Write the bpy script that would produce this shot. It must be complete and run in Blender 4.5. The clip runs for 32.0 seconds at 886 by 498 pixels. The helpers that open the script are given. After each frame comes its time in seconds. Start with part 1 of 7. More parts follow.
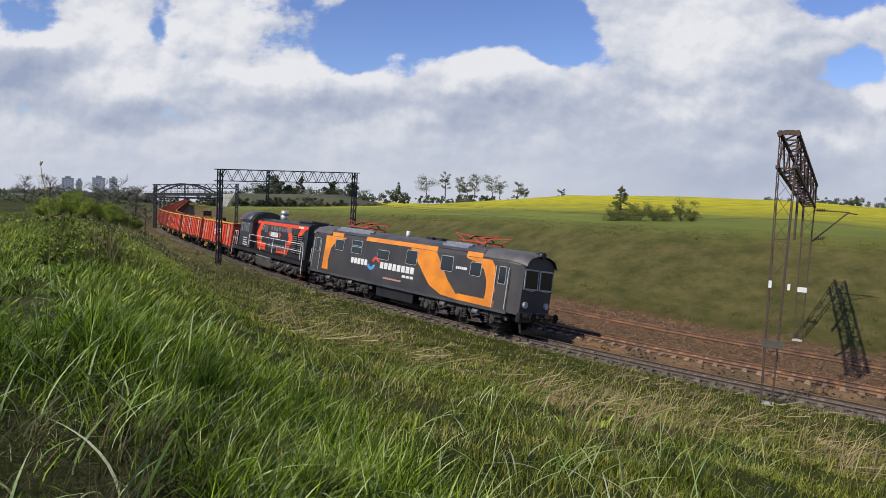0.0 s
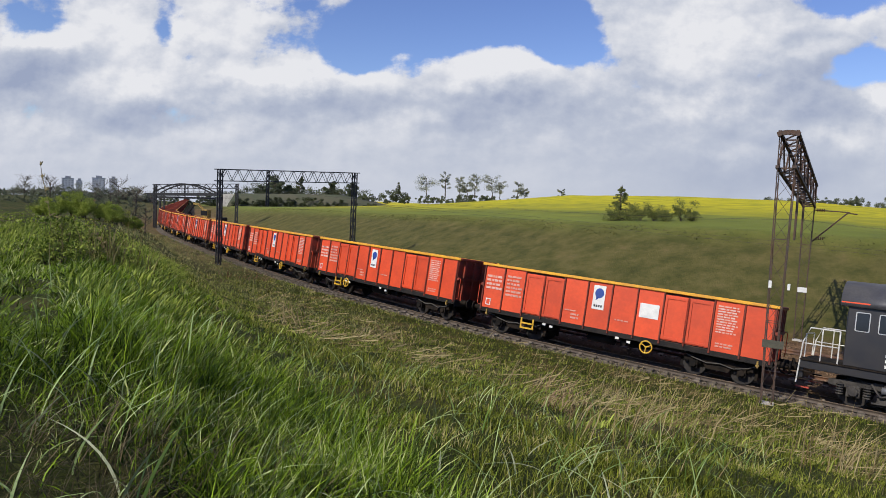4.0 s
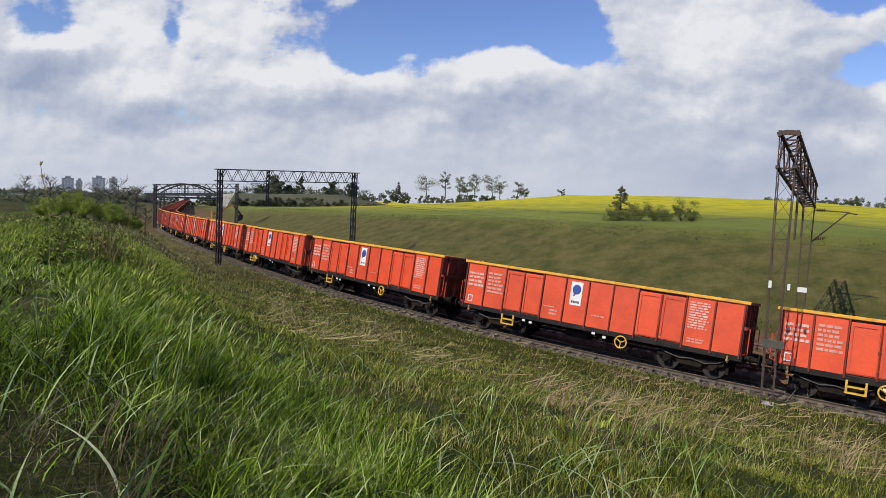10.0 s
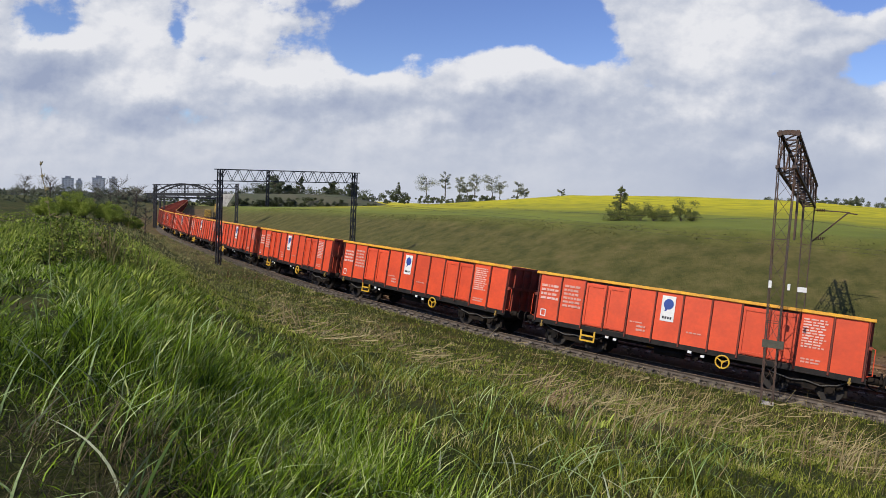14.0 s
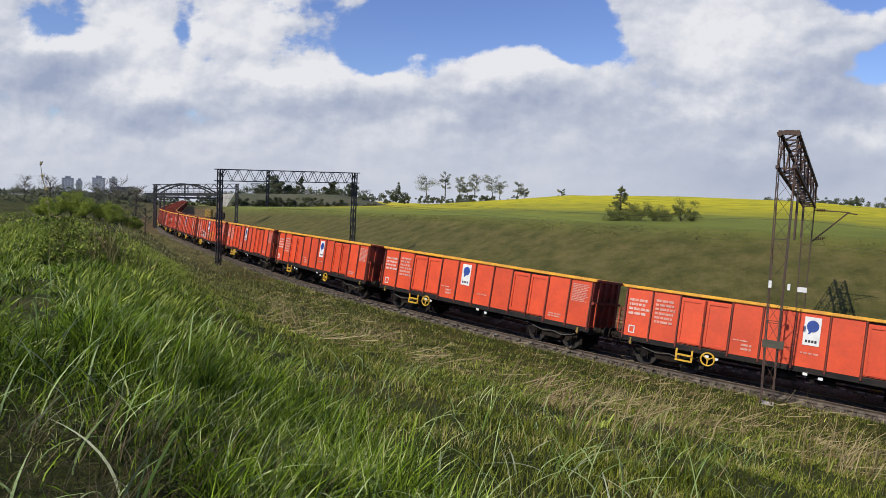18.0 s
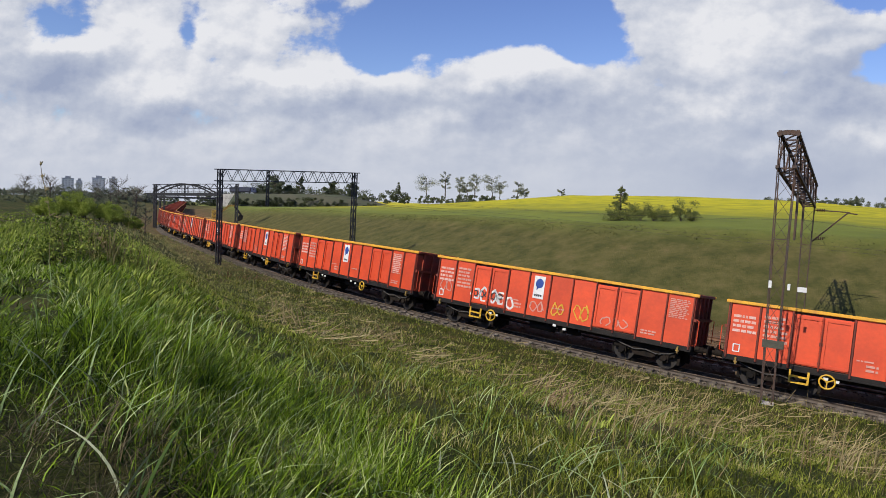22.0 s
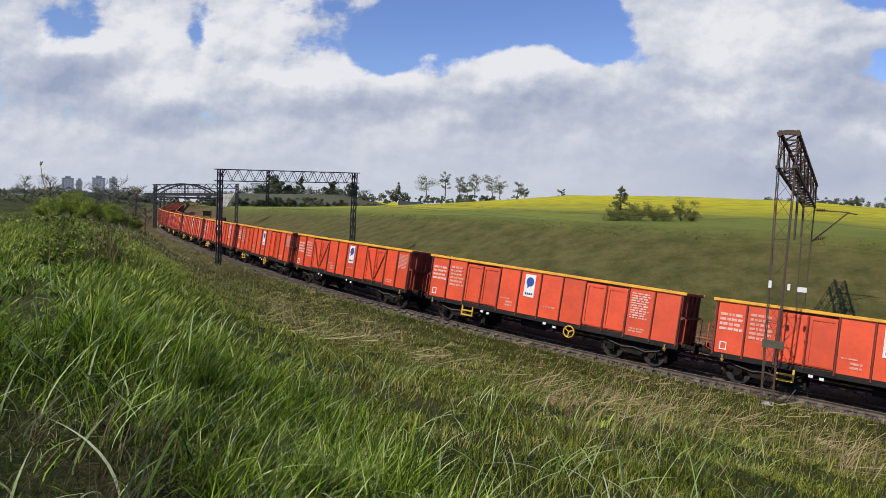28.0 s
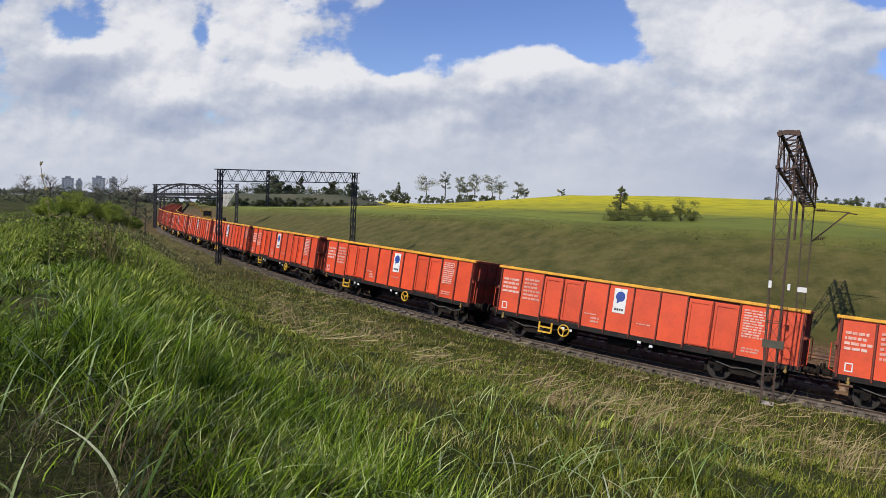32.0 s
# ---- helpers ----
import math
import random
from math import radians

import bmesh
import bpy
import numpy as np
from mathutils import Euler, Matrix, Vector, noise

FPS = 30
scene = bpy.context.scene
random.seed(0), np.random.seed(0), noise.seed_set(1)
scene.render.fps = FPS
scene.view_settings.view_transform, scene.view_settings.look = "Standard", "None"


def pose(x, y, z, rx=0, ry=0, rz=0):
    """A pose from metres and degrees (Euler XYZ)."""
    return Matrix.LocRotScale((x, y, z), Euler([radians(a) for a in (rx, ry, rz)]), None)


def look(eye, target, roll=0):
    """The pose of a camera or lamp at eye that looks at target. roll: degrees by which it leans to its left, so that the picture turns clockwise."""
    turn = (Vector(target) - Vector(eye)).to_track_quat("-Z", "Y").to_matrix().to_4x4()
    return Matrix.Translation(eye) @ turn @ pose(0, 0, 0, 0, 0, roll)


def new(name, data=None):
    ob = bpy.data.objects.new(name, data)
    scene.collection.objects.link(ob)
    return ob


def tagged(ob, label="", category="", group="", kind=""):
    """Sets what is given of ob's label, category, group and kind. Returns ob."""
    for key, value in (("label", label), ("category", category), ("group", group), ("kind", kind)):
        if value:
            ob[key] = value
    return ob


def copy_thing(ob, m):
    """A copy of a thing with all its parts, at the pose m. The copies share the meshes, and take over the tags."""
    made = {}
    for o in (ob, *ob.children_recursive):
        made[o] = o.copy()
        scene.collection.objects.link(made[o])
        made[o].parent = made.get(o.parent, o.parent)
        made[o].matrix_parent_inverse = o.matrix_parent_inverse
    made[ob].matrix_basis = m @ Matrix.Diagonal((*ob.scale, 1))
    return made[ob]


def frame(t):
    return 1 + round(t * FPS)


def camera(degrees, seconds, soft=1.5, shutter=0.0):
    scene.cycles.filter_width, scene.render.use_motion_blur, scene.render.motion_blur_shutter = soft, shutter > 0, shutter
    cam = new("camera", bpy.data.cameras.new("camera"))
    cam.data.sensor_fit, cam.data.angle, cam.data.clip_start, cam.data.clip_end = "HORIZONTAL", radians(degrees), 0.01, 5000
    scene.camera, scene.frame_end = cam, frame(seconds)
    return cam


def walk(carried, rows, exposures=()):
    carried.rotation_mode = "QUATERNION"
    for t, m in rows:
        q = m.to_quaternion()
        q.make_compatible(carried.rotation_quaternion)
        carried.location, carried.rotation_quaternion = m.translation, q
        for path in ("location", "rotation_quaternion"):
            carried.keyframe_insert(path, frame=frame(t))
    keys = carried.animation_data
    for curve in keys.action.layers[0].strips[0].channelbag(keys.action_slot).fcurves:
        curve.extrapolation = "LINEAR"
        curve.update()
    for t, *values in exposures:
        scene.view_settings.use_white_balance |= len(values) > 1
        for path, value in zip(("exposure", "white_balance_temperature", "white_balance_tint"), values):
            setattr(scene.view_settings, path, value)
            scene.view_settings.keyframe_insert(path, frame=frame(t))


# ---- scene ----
# ---------- camera: a tripod on the brow of a cutting, standing still ----------
CAM_H, PITCH, ROLL = 6.305, 4.183, 2.806
cam = camera(69.37, 32.0, soft=0.6)
EYE = (0.0, 0.0, CAM_H)
AIM = (0.0, math.cos(radians(PITCH)), CAM_H - math.sin(radians(PITCH)))
walk(cam, [(0.0, look(EYE, AIM, ROLL)), (32.0, look(EYE, AIM, ROLL))])

# ---------- world and sun ----------
SUN_AZ, SUN_EL = radians(-133), radians(40)       # azimuth from +y towards +x
world = bpy.data.worlds.new("world")
scene.world = world
world.use_nodes = True
wn = world.node_tree.nodes
sky = wn.new("ShaderNodeTexSky")
sky.sky_type = "NISHITA"
sky.sun_disc = False
sky.sun_elevation, sky.sun_rotation = SUN_EL, SUN_AZ
sky.air_density, sky.dust_density, sky.ozone_density = 1.0, 0.15, 3.5
wn["Background"].inputs["Strength"].default_value = 0.115
rich = wn.new("ShaderNodeHueSaturation")
rich.inputs["Hue"].default_value, rich.inputs["Saturation"].default_value, rich.inputs["Value"].default_value = 0.52, 1.12, 1.15
world.node_tree.links.new(sky.outputs["Color"], rich.inputs["Color"])
world.node_tree.links.new(rich.outputs["Color"], wn["Background"].inputs["Color"])
sun = new("sun", bpy.data.lights.new("sun", "SUN"))
sun.data.energy, sun.data.angle, sun.data.color = 4.1, radians(0.6), (1.0, 0.94, 0.82)
sun_dir = Vector((math.sin(SUN_AZ) * math.cos(SUN_EL), math.cos(SUN_AZ) * math.cos(SUN_EL), math.sin(SUN_EL)))
sun.matrix_world = look(tuple(sun_dir * 100), (0, 0, 0))
scene.view_settings.exposure = 0.0


# ---------- materials ----------
def material(name, color, rough=0.8, metal=0.0, vary=0.25, scale=3.0, fine=40.0, bump=0.0, spread=0.0, other=None, mixat=0.5, spec=0.5):
    """A surface with coarse and fine variation; 'other' is a second colour in patches; spread varies it from piece to piece."""
    m = bpy.data.materials.new(name)
    m.use_nodes = True
    n, l = m.node_tree.nodes, m.node_tree.links
    b = n["Principled BSDF"]
    b.inputs["Roughness"].default_value, b.inputs["Metallic"].default_value = rough, metal
    b.inputs["Specular IOR Level"].default_value = spec
    tc = n.new("ShaderNodeTexCoord")
    big, small = n.new("ShaderNodeTexNoise"), n.new("ShaderNodeTexNoise")
    big.inputs["Scale"].default_value, big.inputs["Detail"].default_value = scale, 5
    small.inputs["Scale"].default_value, small.inputs["Detail"].default_value = fine, 3
    for t in (big, small):
        l.new(tc.outputs["Object"], t.inputs["Vector"])
    ramp = n.new("ShaderNodeValToRGB")
    c = Vector(color)
    o = Vector(other) if other else c * (1 - vary)
    ramp.color_ramp.elements[0].position, ramp.color_ramp.elements[1].position = mixat - 0.13, mixat + 0.13
    ramp.color_ramp.elements[0].color = (*o, 1)
    ramp.color_ramp.elements[1].color = (*c, 1)
    l.new(big.outputs["Fac"], ramp.inputs["Fac"])
    mul = n.new("ShaderNodeMath")
    mul.operation = "MULTIPLY_ADD"
    mul.inputs[1].default_value, mul.inputs[2].default_value = vary * 2, 1 - vary
    l.new(small.outputs["Fac"], mul.inputs[0])
    hsv = n.new("ShaderNodeHueSaturation")
    l.new(ramp.outputs["Color"], hsv.inputs["Color"])
    last = mul.outputs[0]
    if spread:
        info = n.new("ShaderNodeObjectInfo")
        add = n.new("ShaderNodeMath")
        add.operation = "MULTIPLY_ADD"
        add.inputs[1].default_value, add.inputs[2].default_value = spread * 2, 1 - spread
        l.new(info.outputs["Random"], add.inputs[0])
        both = n.new("ShaderNodeMath")
        both.operation = "MULTIPLY"
        l.new(add.outputs[0], both.inputs[0])
        l.new(last, both.inputs[1])
        last = both.outputs[0]
    l.new(last, hsv.inputs["Value"])
    l.new(hsv.outputs["Color"], b.inputs["Base Color"])
    if bump:
        bp = n.new("ShaderNodeBump")
        bp.inputs["Strength"].default_value, bp.inputs["Distance"].default_value = 0.7, bump
        l.new(small.outputs["Fac"], bp.inputs["Height"])
        l.new(bp.outputs["Normal"], b.inputs["Normal"])
    return m


def leafy(name, dark, light, scale=0.5, straw=None, straw_share=0.3):
    """Grass and leaves: every blade or leaf has its own shade, in drifts of lighter and darker growth."""
    m = bpy.data.materials.new(name)
    m.use_nodes = True
    n, l = m.node_tree.nodes, m.node_tree.links
    b = n["Principled BSDF"]
    b.inputs["Roughness"].default_value = 0.5
    b.inputs["Specular IOR Level"].default_value = 0.12
    geo = n.new("ShaderNodeNewGeometry")
    tc = n.new("ShaderNodeTexCoord")
    noi = n.new("ShaderNodeTexNoise")
    noi.inputs["Scale"].default_value, noi.inputs["Detail"].default_value = scale, 3
    l.new(tc.outputs["Object"], noi.inputs["Vector"])
    mixv = n.new("ShaderNodeMath")
    mixv.operation = "MULTIPLY_ADD"
    mixv.inputs[1].default_value = 0.8
    l.new(geo.outputs["Random Per Island"], mixv.inputs[0])
    sub = n.new("ShaderNodeMath")
    sub.operation = "MULTIPLY_ADD"
    sub.inputs[1].default_value, sub.inputs[2].default_value = 1.3, -0.56
    l.new(noi.outputs["Fac"], sub.inputs[0])
    l.new(sub.outputs[0], mixv.inputs[2])
    ramp = n.new("ShaderNodeValToRGB")
    e = ramp.color_ramp.elements
    e[0].position, e[1].position = 0.14, 0.8 if straw else 0.95
    e[0].color, e[1].color = (*dark, 1), (*light, 1)
    if straw:
        x = e.new(1 - straw_share * 0.3)
        x.color = (*straw, 1)
    l.new(mixv.outputs[0], ramp.inputs["Fac"])
    l.new(ramp.outputs["Color"], b.inputs["Base Color"])
    tr = n.new("ShaderNodeBsdfTranslucent")
    l.new(ramp.outputs["Color"], tr.inputs["Color"])
    mx = n.new("ShaderNodeMixShader")
    mx.inputs[0].default_value = 0.14
    l.new(b.outputs[0], mx.inputs[1])
    l.new(tr.outputs[0], mx.inputs[2])
    l.new(mx.outputs[0], n["Material Output"].inputs["Surface"])
    return m


RED = material("red_wagon_paint", (0.68, 0.072, 0.016), 0.55, 0, 0.14, 1.3, 9, spread=0.1, other=(0.58, 0.06, 0.015))
# Ribs are a darker red-brown than the side sheets
RIBMAT = material("dark_rib_paint", (0.2, 0.03, 0.014), 0.7, 0, 0.3, 1.6, 14, other=(0.1, 0.025, 0.015))
# Darkened for the shade on the end walls; also serves as worn paint elsewhere
RED_END = material("shaded_worn_red_paint", (0.3, 0.036, 0.014), 0.7, 0, 0.3, 1.6, 14, spread=0.15, other=(0.15, 0.032, 0.016))
RIM = material("yellow_rim_paint", (0.78, 0.38, 0.02), 0.55, 0, 0.2, 2.5, 20, other=(0.6, 0.27, 0.03))
SOLE = material("black_frame_paint", (0.012, 0.0115, 0.0115), 0.75, 0, 0.3, 2, 25, other=(0.026, 0.021, 0.018), spec=0.2)
BOGIE = material("sooty_cast_steel", (0.01, 0.009, 0.0085), 0.9, 0.0, 0.4, 3, 20, other=(0.026, 0.019, 0.014), spec=0.15)
LOADMAT = material("wagon_floor_dust", (0.1, 0.055, 0.04), 0.95, 0, 0.4, 2, 18, 0.02)
WHITE = material("white_marking_paint", (0.75, 0.74, 0.71), 0.6, 0, 0.15, 4, 30)
PALE = material("faded_white_stencil", (0.66, 0.32, 0.25), 0.65, 0, 0.2, 6, 30)
FADED = material("worn_white_stencil", (0.68, 0.5, 0.44), 0.65, 0, 0.25, 5, 25, other=(0.66, 0.3, 0.22))
HOSE = material("grey_rubber_hose", (0.1, 0.095, 0.09), 0.8, spec=0.2)
BLUE = material("blue_marking_paint", (0.02, 0.06, 0.28), 0.5, 0, 0.15, 4, 30)
DARKTXT = material("black_marking_paint", (0.03, 0.03, 0.035), 0.6)
YELLOW = material("yellow_fitting_paint", (0.72, 0.42, 0.03), 0.5, 0, 0.2, 6, 30)
DULLYELLOW = material("dirty_yellow_paint", (0.4, 0.26, 0.04), 0.7, 0, 0.4, 4, 20, other=(0.15, 0.09, 0.03))
WHEEL = material("wheel_steel", (0.03, 0.025, 0.022), 0.6, 0.4, 0.3, 5, 30)
RAIL = material("rusty_rail_steel", (0.21, 0.1, 0.045), 0.75, 0.1, 0.35, 2, 30, other=(0.09, 0.05, 0.035))
RAIL_NEAR = material("brown_rail_steel", (0.1, 0.075, 0.055), 0.7, 0.1, 0.35, 2, 30, other=(0.06, 0.045, 0.035))
RAILTOP = material("polished_rail_head", (0.34, 0.22, 0.14), 0.6, 0.3, 0.2, 2, 30)
SLEEPER = material("weathered_sleeper", (0.33, 0.23, 0.15), 0.9, 0, 0.3, 3, 30, 0.01, spread=0.25, other=(0.22, 0.15, 0.1))
SLEEPER_NEAR = material("grey_brown_sleeper", (0.19, 0.155, 0.12), 0.95, 0, 0.3, 3, 30, 0.01, spread=0.25, other=(0.12, 0.1, 0.08))
BALLAST = material("rusty_ballast", (0.2, 0.115, 0.055), 0.95, 0, 0.5, 0.5, 14, 0.05, other=(0.1, 0.065, 0.033))
BALLAST_NEAR = material("grey_brown_ballast", (0.125, 0.1, 0.075), 0.95, 0, 0.5, 0.6, 15, 0.05, other=(0.07, 0.055, 0.04))
MAST = material("rusty_mast_paint", (0.085, 0.046, 0.03), 0.75, 0.1, 0.35, 2, 18, other=(0.05, 0.042, 0.04), mixat=0.45)
MASTDARK = material("dark_mast_paint", (0.03, 0.03, 0.034), 0.7, 0.1, 0.3, 2, 18)
CONCRETE = material("pale_concrete", (0.5, 0.47, 0.42), 0.9, 0, 0.25, 0.5, 6, 0.01, other=(0.36, 0.34, 0.31))
WIRE = material("catenary_wire", (0.05, 0.045, 0.04), 0.6, 0.4)
CERAMIC = material("brown_insulator_glaze", (0.12, 0.05, 0.03), 0.25)


def ground_material():
    """Meadow soil: green growth with drifts of dry straw, the bank darker, the field above it fresh green and then flowering yellow."""
    m = bpy.data.materials.new("meadow_ground")
    m.use_nodes = True
    n, l = m.node_tree.nodes, m.node_tree.links
    b = n["Principled BSDF"]
    b.inputs["Roughness"].default_value = 0.95
    b.inputs["Specular IOR Level"].default_value = 0.15
    tc = n.new("ShaderNodeTexCoord")

    def noise_at(scale, detail=6, rough=0.6):
        t = n.new("ShaderNodeTexNoise")
        t.inputs["Scale"].default_value, t.inputs["Detail"].default_value = scale, detail
        t.inputs["Roughness"].default_value = rough
        l.new(tc.outputs["Object"], t.inputs["Vector"])
        return t.outputs["Fac"]

    def ramp(fac, stops):
        r = n.new("ShaderNodeValToRGB")
        e = r.color_ramp.elements
        e[0].position, e[0].color = stops[0][0], (*stops[0][1], 1)
        e[1].position, e[1].color = stops[-1][0], (*stops[-1][1], 1)
        for p, c in stops[1:-1]:
            e.new(p).color = (*c, 1)
        l.new(fac, r.inputs["Fac"])
        return r.outputs["Color"]

    def mix(fac, a, c):
        x = n.new("ShaderNodeMix")
        x.data_type = "RGBA"
        l.new(fac, x.inputs[0])
        l.new(a, x.inputs[6])
        l.new(c, x.inputs[7])
        return x.outputs[2]

    def zone(name):
        a = n.new("ShaderNodeAttribute")
        a.attribute_name = name
        return a.outputs["Fac"]

    grass = ramp(noise_at(0.6), [(0.3, (0.026, 0.037, 0.006)), (0.48, (0.048, 0.056, 0.01)), (0.6, (0.085, 0.074, 0.022)), (0.75, (0.125, 0.095, 0.04))])
    bank = ramp(noise_at(0.55, 9, 0.72), [(0.3, (0.046, 0.05, 0.014)), (0.46, (0.084, 0.08, 0.023)), (0.58, (0.12, 0.104, 0.034)), (0.72, (0.168, 0.122, 0.054))])
    field = ramp(noise_at(0.14, 9, 0.7), [(0.3, (0.125, 0.15, 0.03)), (0.6, (0.185, 0.21, 0.036)), (0.75, (0.26, 0.265, 0.04))])
    rape = ramp(noise_at(0.25, 8, 0.7), [(0.3, (0.22, 0.25, 0.025)), (0.5, (0.45, 0.4, 0.02)), (0.7, (0.62, 0.52, 0.02))])
    soil = ramp(noise_at(2.5), [(0.3, (0.1, 0.058, 0.03)), (0.6, (0.19, 0.115, 0.058)), (0.75, (0.29, 0.19, 0.11))])
    col = mix(zone("bank"), grass, bank)
    col = mix(zone("field"), col, field)
    col = mix(zone("rape"), col, rape)
    verge = ramp(noise_at(0.9, 6, 0.65), [(0.3, (0.11, 0.105, 0.035)), (0.5, (0.21, 0.165, 0.08)), (0.7, (0.34, 0.26, 0.15))])
    col = mix(zone("verge"), col, verge)
    col = mix(zone("soil"), col, soil)
    l.new(col, b.inputs["Base Color"])
    bp = n.new("ShaderNodeBump")
    bp.inputs["Strength"].default_value, bp.inputs["Distance"].default_value = 0.8, 0.15
    l.new(noise_at(5, 6, 0.75), bp.inputs["Height"])
    l.new(bp.outputs["Normal"], b.inputs["Normal"])
    return m


GROUND = ground_material()


# ---------- mesh helpers ----------
def box(bm, x0, x1, y0, y1, z0, z1, m=None):
    v = [bm.verts.new(p if m is None else m @ Vector(p)) for p in
         ((x0, y0, z0), (x1, y0, z0), (x1, y1, z0), (x0, y1, z0), (x0, y0, z1), (x1, y0, z1), (x1, y1, z1), (x0, y1, z1))]
    for f in ((0, 3, 2, 1), (4, 5, 6, 7), (0, 1, 5, 4), (1, 2, 6, 5), (2, 3, 7, 6), (3, 0, 4, 7)):
        bm.faces.new([v[i] for i in f])


def bar(bm, p, q, w, h=None, up=(0, 0, 1)):
    """A square bar from p to q."""
    p, q = Vector(p), Vector(q)
    d = q - p
    u = Vector(up)
    if abs(d.normalized().dot(u)) > 0.98:
        u = Vector((1, 0, 0))
    s = d.cross(u).normalized()
    t = s.cross(d).normalized()
    h = h or w
    a = [bm.verts.new(e + s * sx * w / 2 + t * sy * h / 2) for e in (p, q) for sx, sy in ((-1, -1), (1, -1), (1, 1), (-1, 1))]
    for f in ((0, 1, 2, 3), (7, 6, 5, 4), (0, 4, 5, 1), (1, 5, 6, 2), (2, 6, 7, 3), (3, 7, 4, 0)):
        bm.faces.new([a[i] for i in f])


def rod(bm, p, q, r, n=8, r2=None):
    """A round rod or cone from p to q."""
    p, q = Vector(p), Vector(q)
    d = (q - p).normalized()
    s = d.cross(Vector((0, 0, 1)) if abs(d.z) < 0.9 else Vector((1, 0, 0))).normalized()
    t = d.cross(s)
    rings = []
    for e, rr in ((p, r), (q, r if r2 is None else r2)):
        rings.append([bm.verts.new(e + (s * math.cos(2 * math.pi * i / n) + t * math.sin(2 * math.pi * i / n)) * rr) for i in range(n)])
    for i in range(n):
        f = bm.faces.new((rings[0][i], rings[0][(i + 1) % n], rings[1][(i + 1) % n], rings[1][i]))
        f.smooth = n > 6
    bm.faces.new(rings[0][::-1])
    bm.faces.new(rings[1])


def tube(bm, pts, r, n=8, flat=1.0):
    """One bent round bar through the points."""
    pts = [Vector(p) for p in pts]
    rings = []
    for i, p in enumerate(pts):
        d = (pts[min(i + 1, len(pts) - 1)] - pts[max(i - 1, 0)]).normalized()
        up = Vector((0, 0, 1)) if abs(d.z) < 0.9 else Vector((1, 0, 0))
        e = d.cross(up).normalized()
        f = e.cross(d)
        rings.append([bm.verts.new(p + (e * math.cos(2 * math.pi * (k + 0.5) / n) * flat + f * math.sin(2 * math.pi * (k + 0.5) / n)) * r) for k in range(n)])
    for a, b in zip(rings, rings[1:]):
        for k in range(n):
            bm.faces.new((a[k], a[(k + 1) % n], b[(k + 1) % n], b[k]))
    bm.faces.new(rings[0][::-1])
    bm.faces.new(rings[-1])


def ring(bm, c, axis, R, r, n=16, k=6):
    """A torus round c."""
    axis = Vector(axis).normalized()
    s = axis.cross(Vector((0, 0, 1)) if abs(axis.z) < 0.9 else Vector((1, 0, 0))).normalized()
    t = axis.cross(s)
    rows = []
    for i in range(n):
        a = 2 * math.pi * i / n
        o = s * math.cos(a) + t * math.sin(a)
        rows.append([bm.verts.new(Vector(c) + o * (R + r * math.cos(2 * math.pi * j / k)) + axis * r * math.sin(2 * math.pi * j / k)) for j in range(k)])
    for i in range(n):
        for j in range(k):
            f = bm.faces.new((rows[i][j], rows[(i + 1) % n][j], rows[(i + 1) % n][(j + 1) % k], rows[i][(j + 1) % k]))
            f.smooth = True


def plate(bm, outline, y, t=0.012, flip=-1):
    """A flat plate in the xz plane with its outline, its face at y, its back t behind it."""
    a = [bm.verts.new((x, y, z)) for x, z in outline]
    b = [bm.verts.new((x, y - flip * t, z)) for x, z in outline]
    bm.faces.new(a)
    bm.faces.new(b[::-1])
    k = len(a)
    for i in range(k):
        bm.faces.new((a[i], b[i], b[(i + 1) % k], a[(i + 1) % k]))


def extrude_x(bm, profile, x0, x1, smooth=False):
    """A closed yz profile drawn out along x."""
    a = [bm.verts.new((x0, y, z)) for y, z in profile]
    b = [bm.verts.new((x1, y, z)) for y, z in profile]
    k = len(a)
    for i in range(k):
        f = bm.faces.new((a[i], a[(i + 1) % k], b[(i + 1) % k], b[i]))
        f.smooth = smooth
    bm.faces.new(a[::-1])
    bm.faces.new(b)


def finish(bm, bevel=0.0):
    bmesh.ops.recalc_face_normals(bm, faces=bm.faces)
    if bevel:
        bmesh.ops.bevel(bm, geom=list(bm.edges), offset=bevel, segments=1, affect="EDGES", clamp_overlap=True)


def part(name, bm, mat, parent=None, label="", bevel=0.0, kind=""):
    """Links a bmesh as one mesh object under a thing or a part."""
    finish(bm, bevel)
    me = bpy.data.meshes.new(name)
    bm.to_mesh(me)
    bm.free()
    me.materials.append(mat)
    ob = new(name, me)
    ob.parent = parent
    return tagged(ob, label, kind=kind)


def made(fn, *a, **k):
    bm = bmesh.new()
    fn(bm, *a, **k)
    return bm


def arrays(name, verts, faces, mat, parent=None):
    """One mesh from vertex rows and equal-sided faces."""
    me = bpy.data.meshes.new(name)
    verts, faces = np.asarray(verts, np.float32), np.asarray(faces, np.int32)
    me.vertices.add(len(verts))
    me.vertices.foreach_set("co", verts.ravel())
    k = faces.shape[1]
    me.loops.add(faces.size)
    me.loops.foreach_set("vertex_index", faces.ravel())
    me.polygons.add(len(faces))
    me.polygons.foreach_set("loop_start", np.arange(0, faces.size, k, dtype=np.int32))
    me.update(calc_edges=True)
    me.materials.append(mat)
    ob = new(name, me)
    ob.parent = parent
    return ob


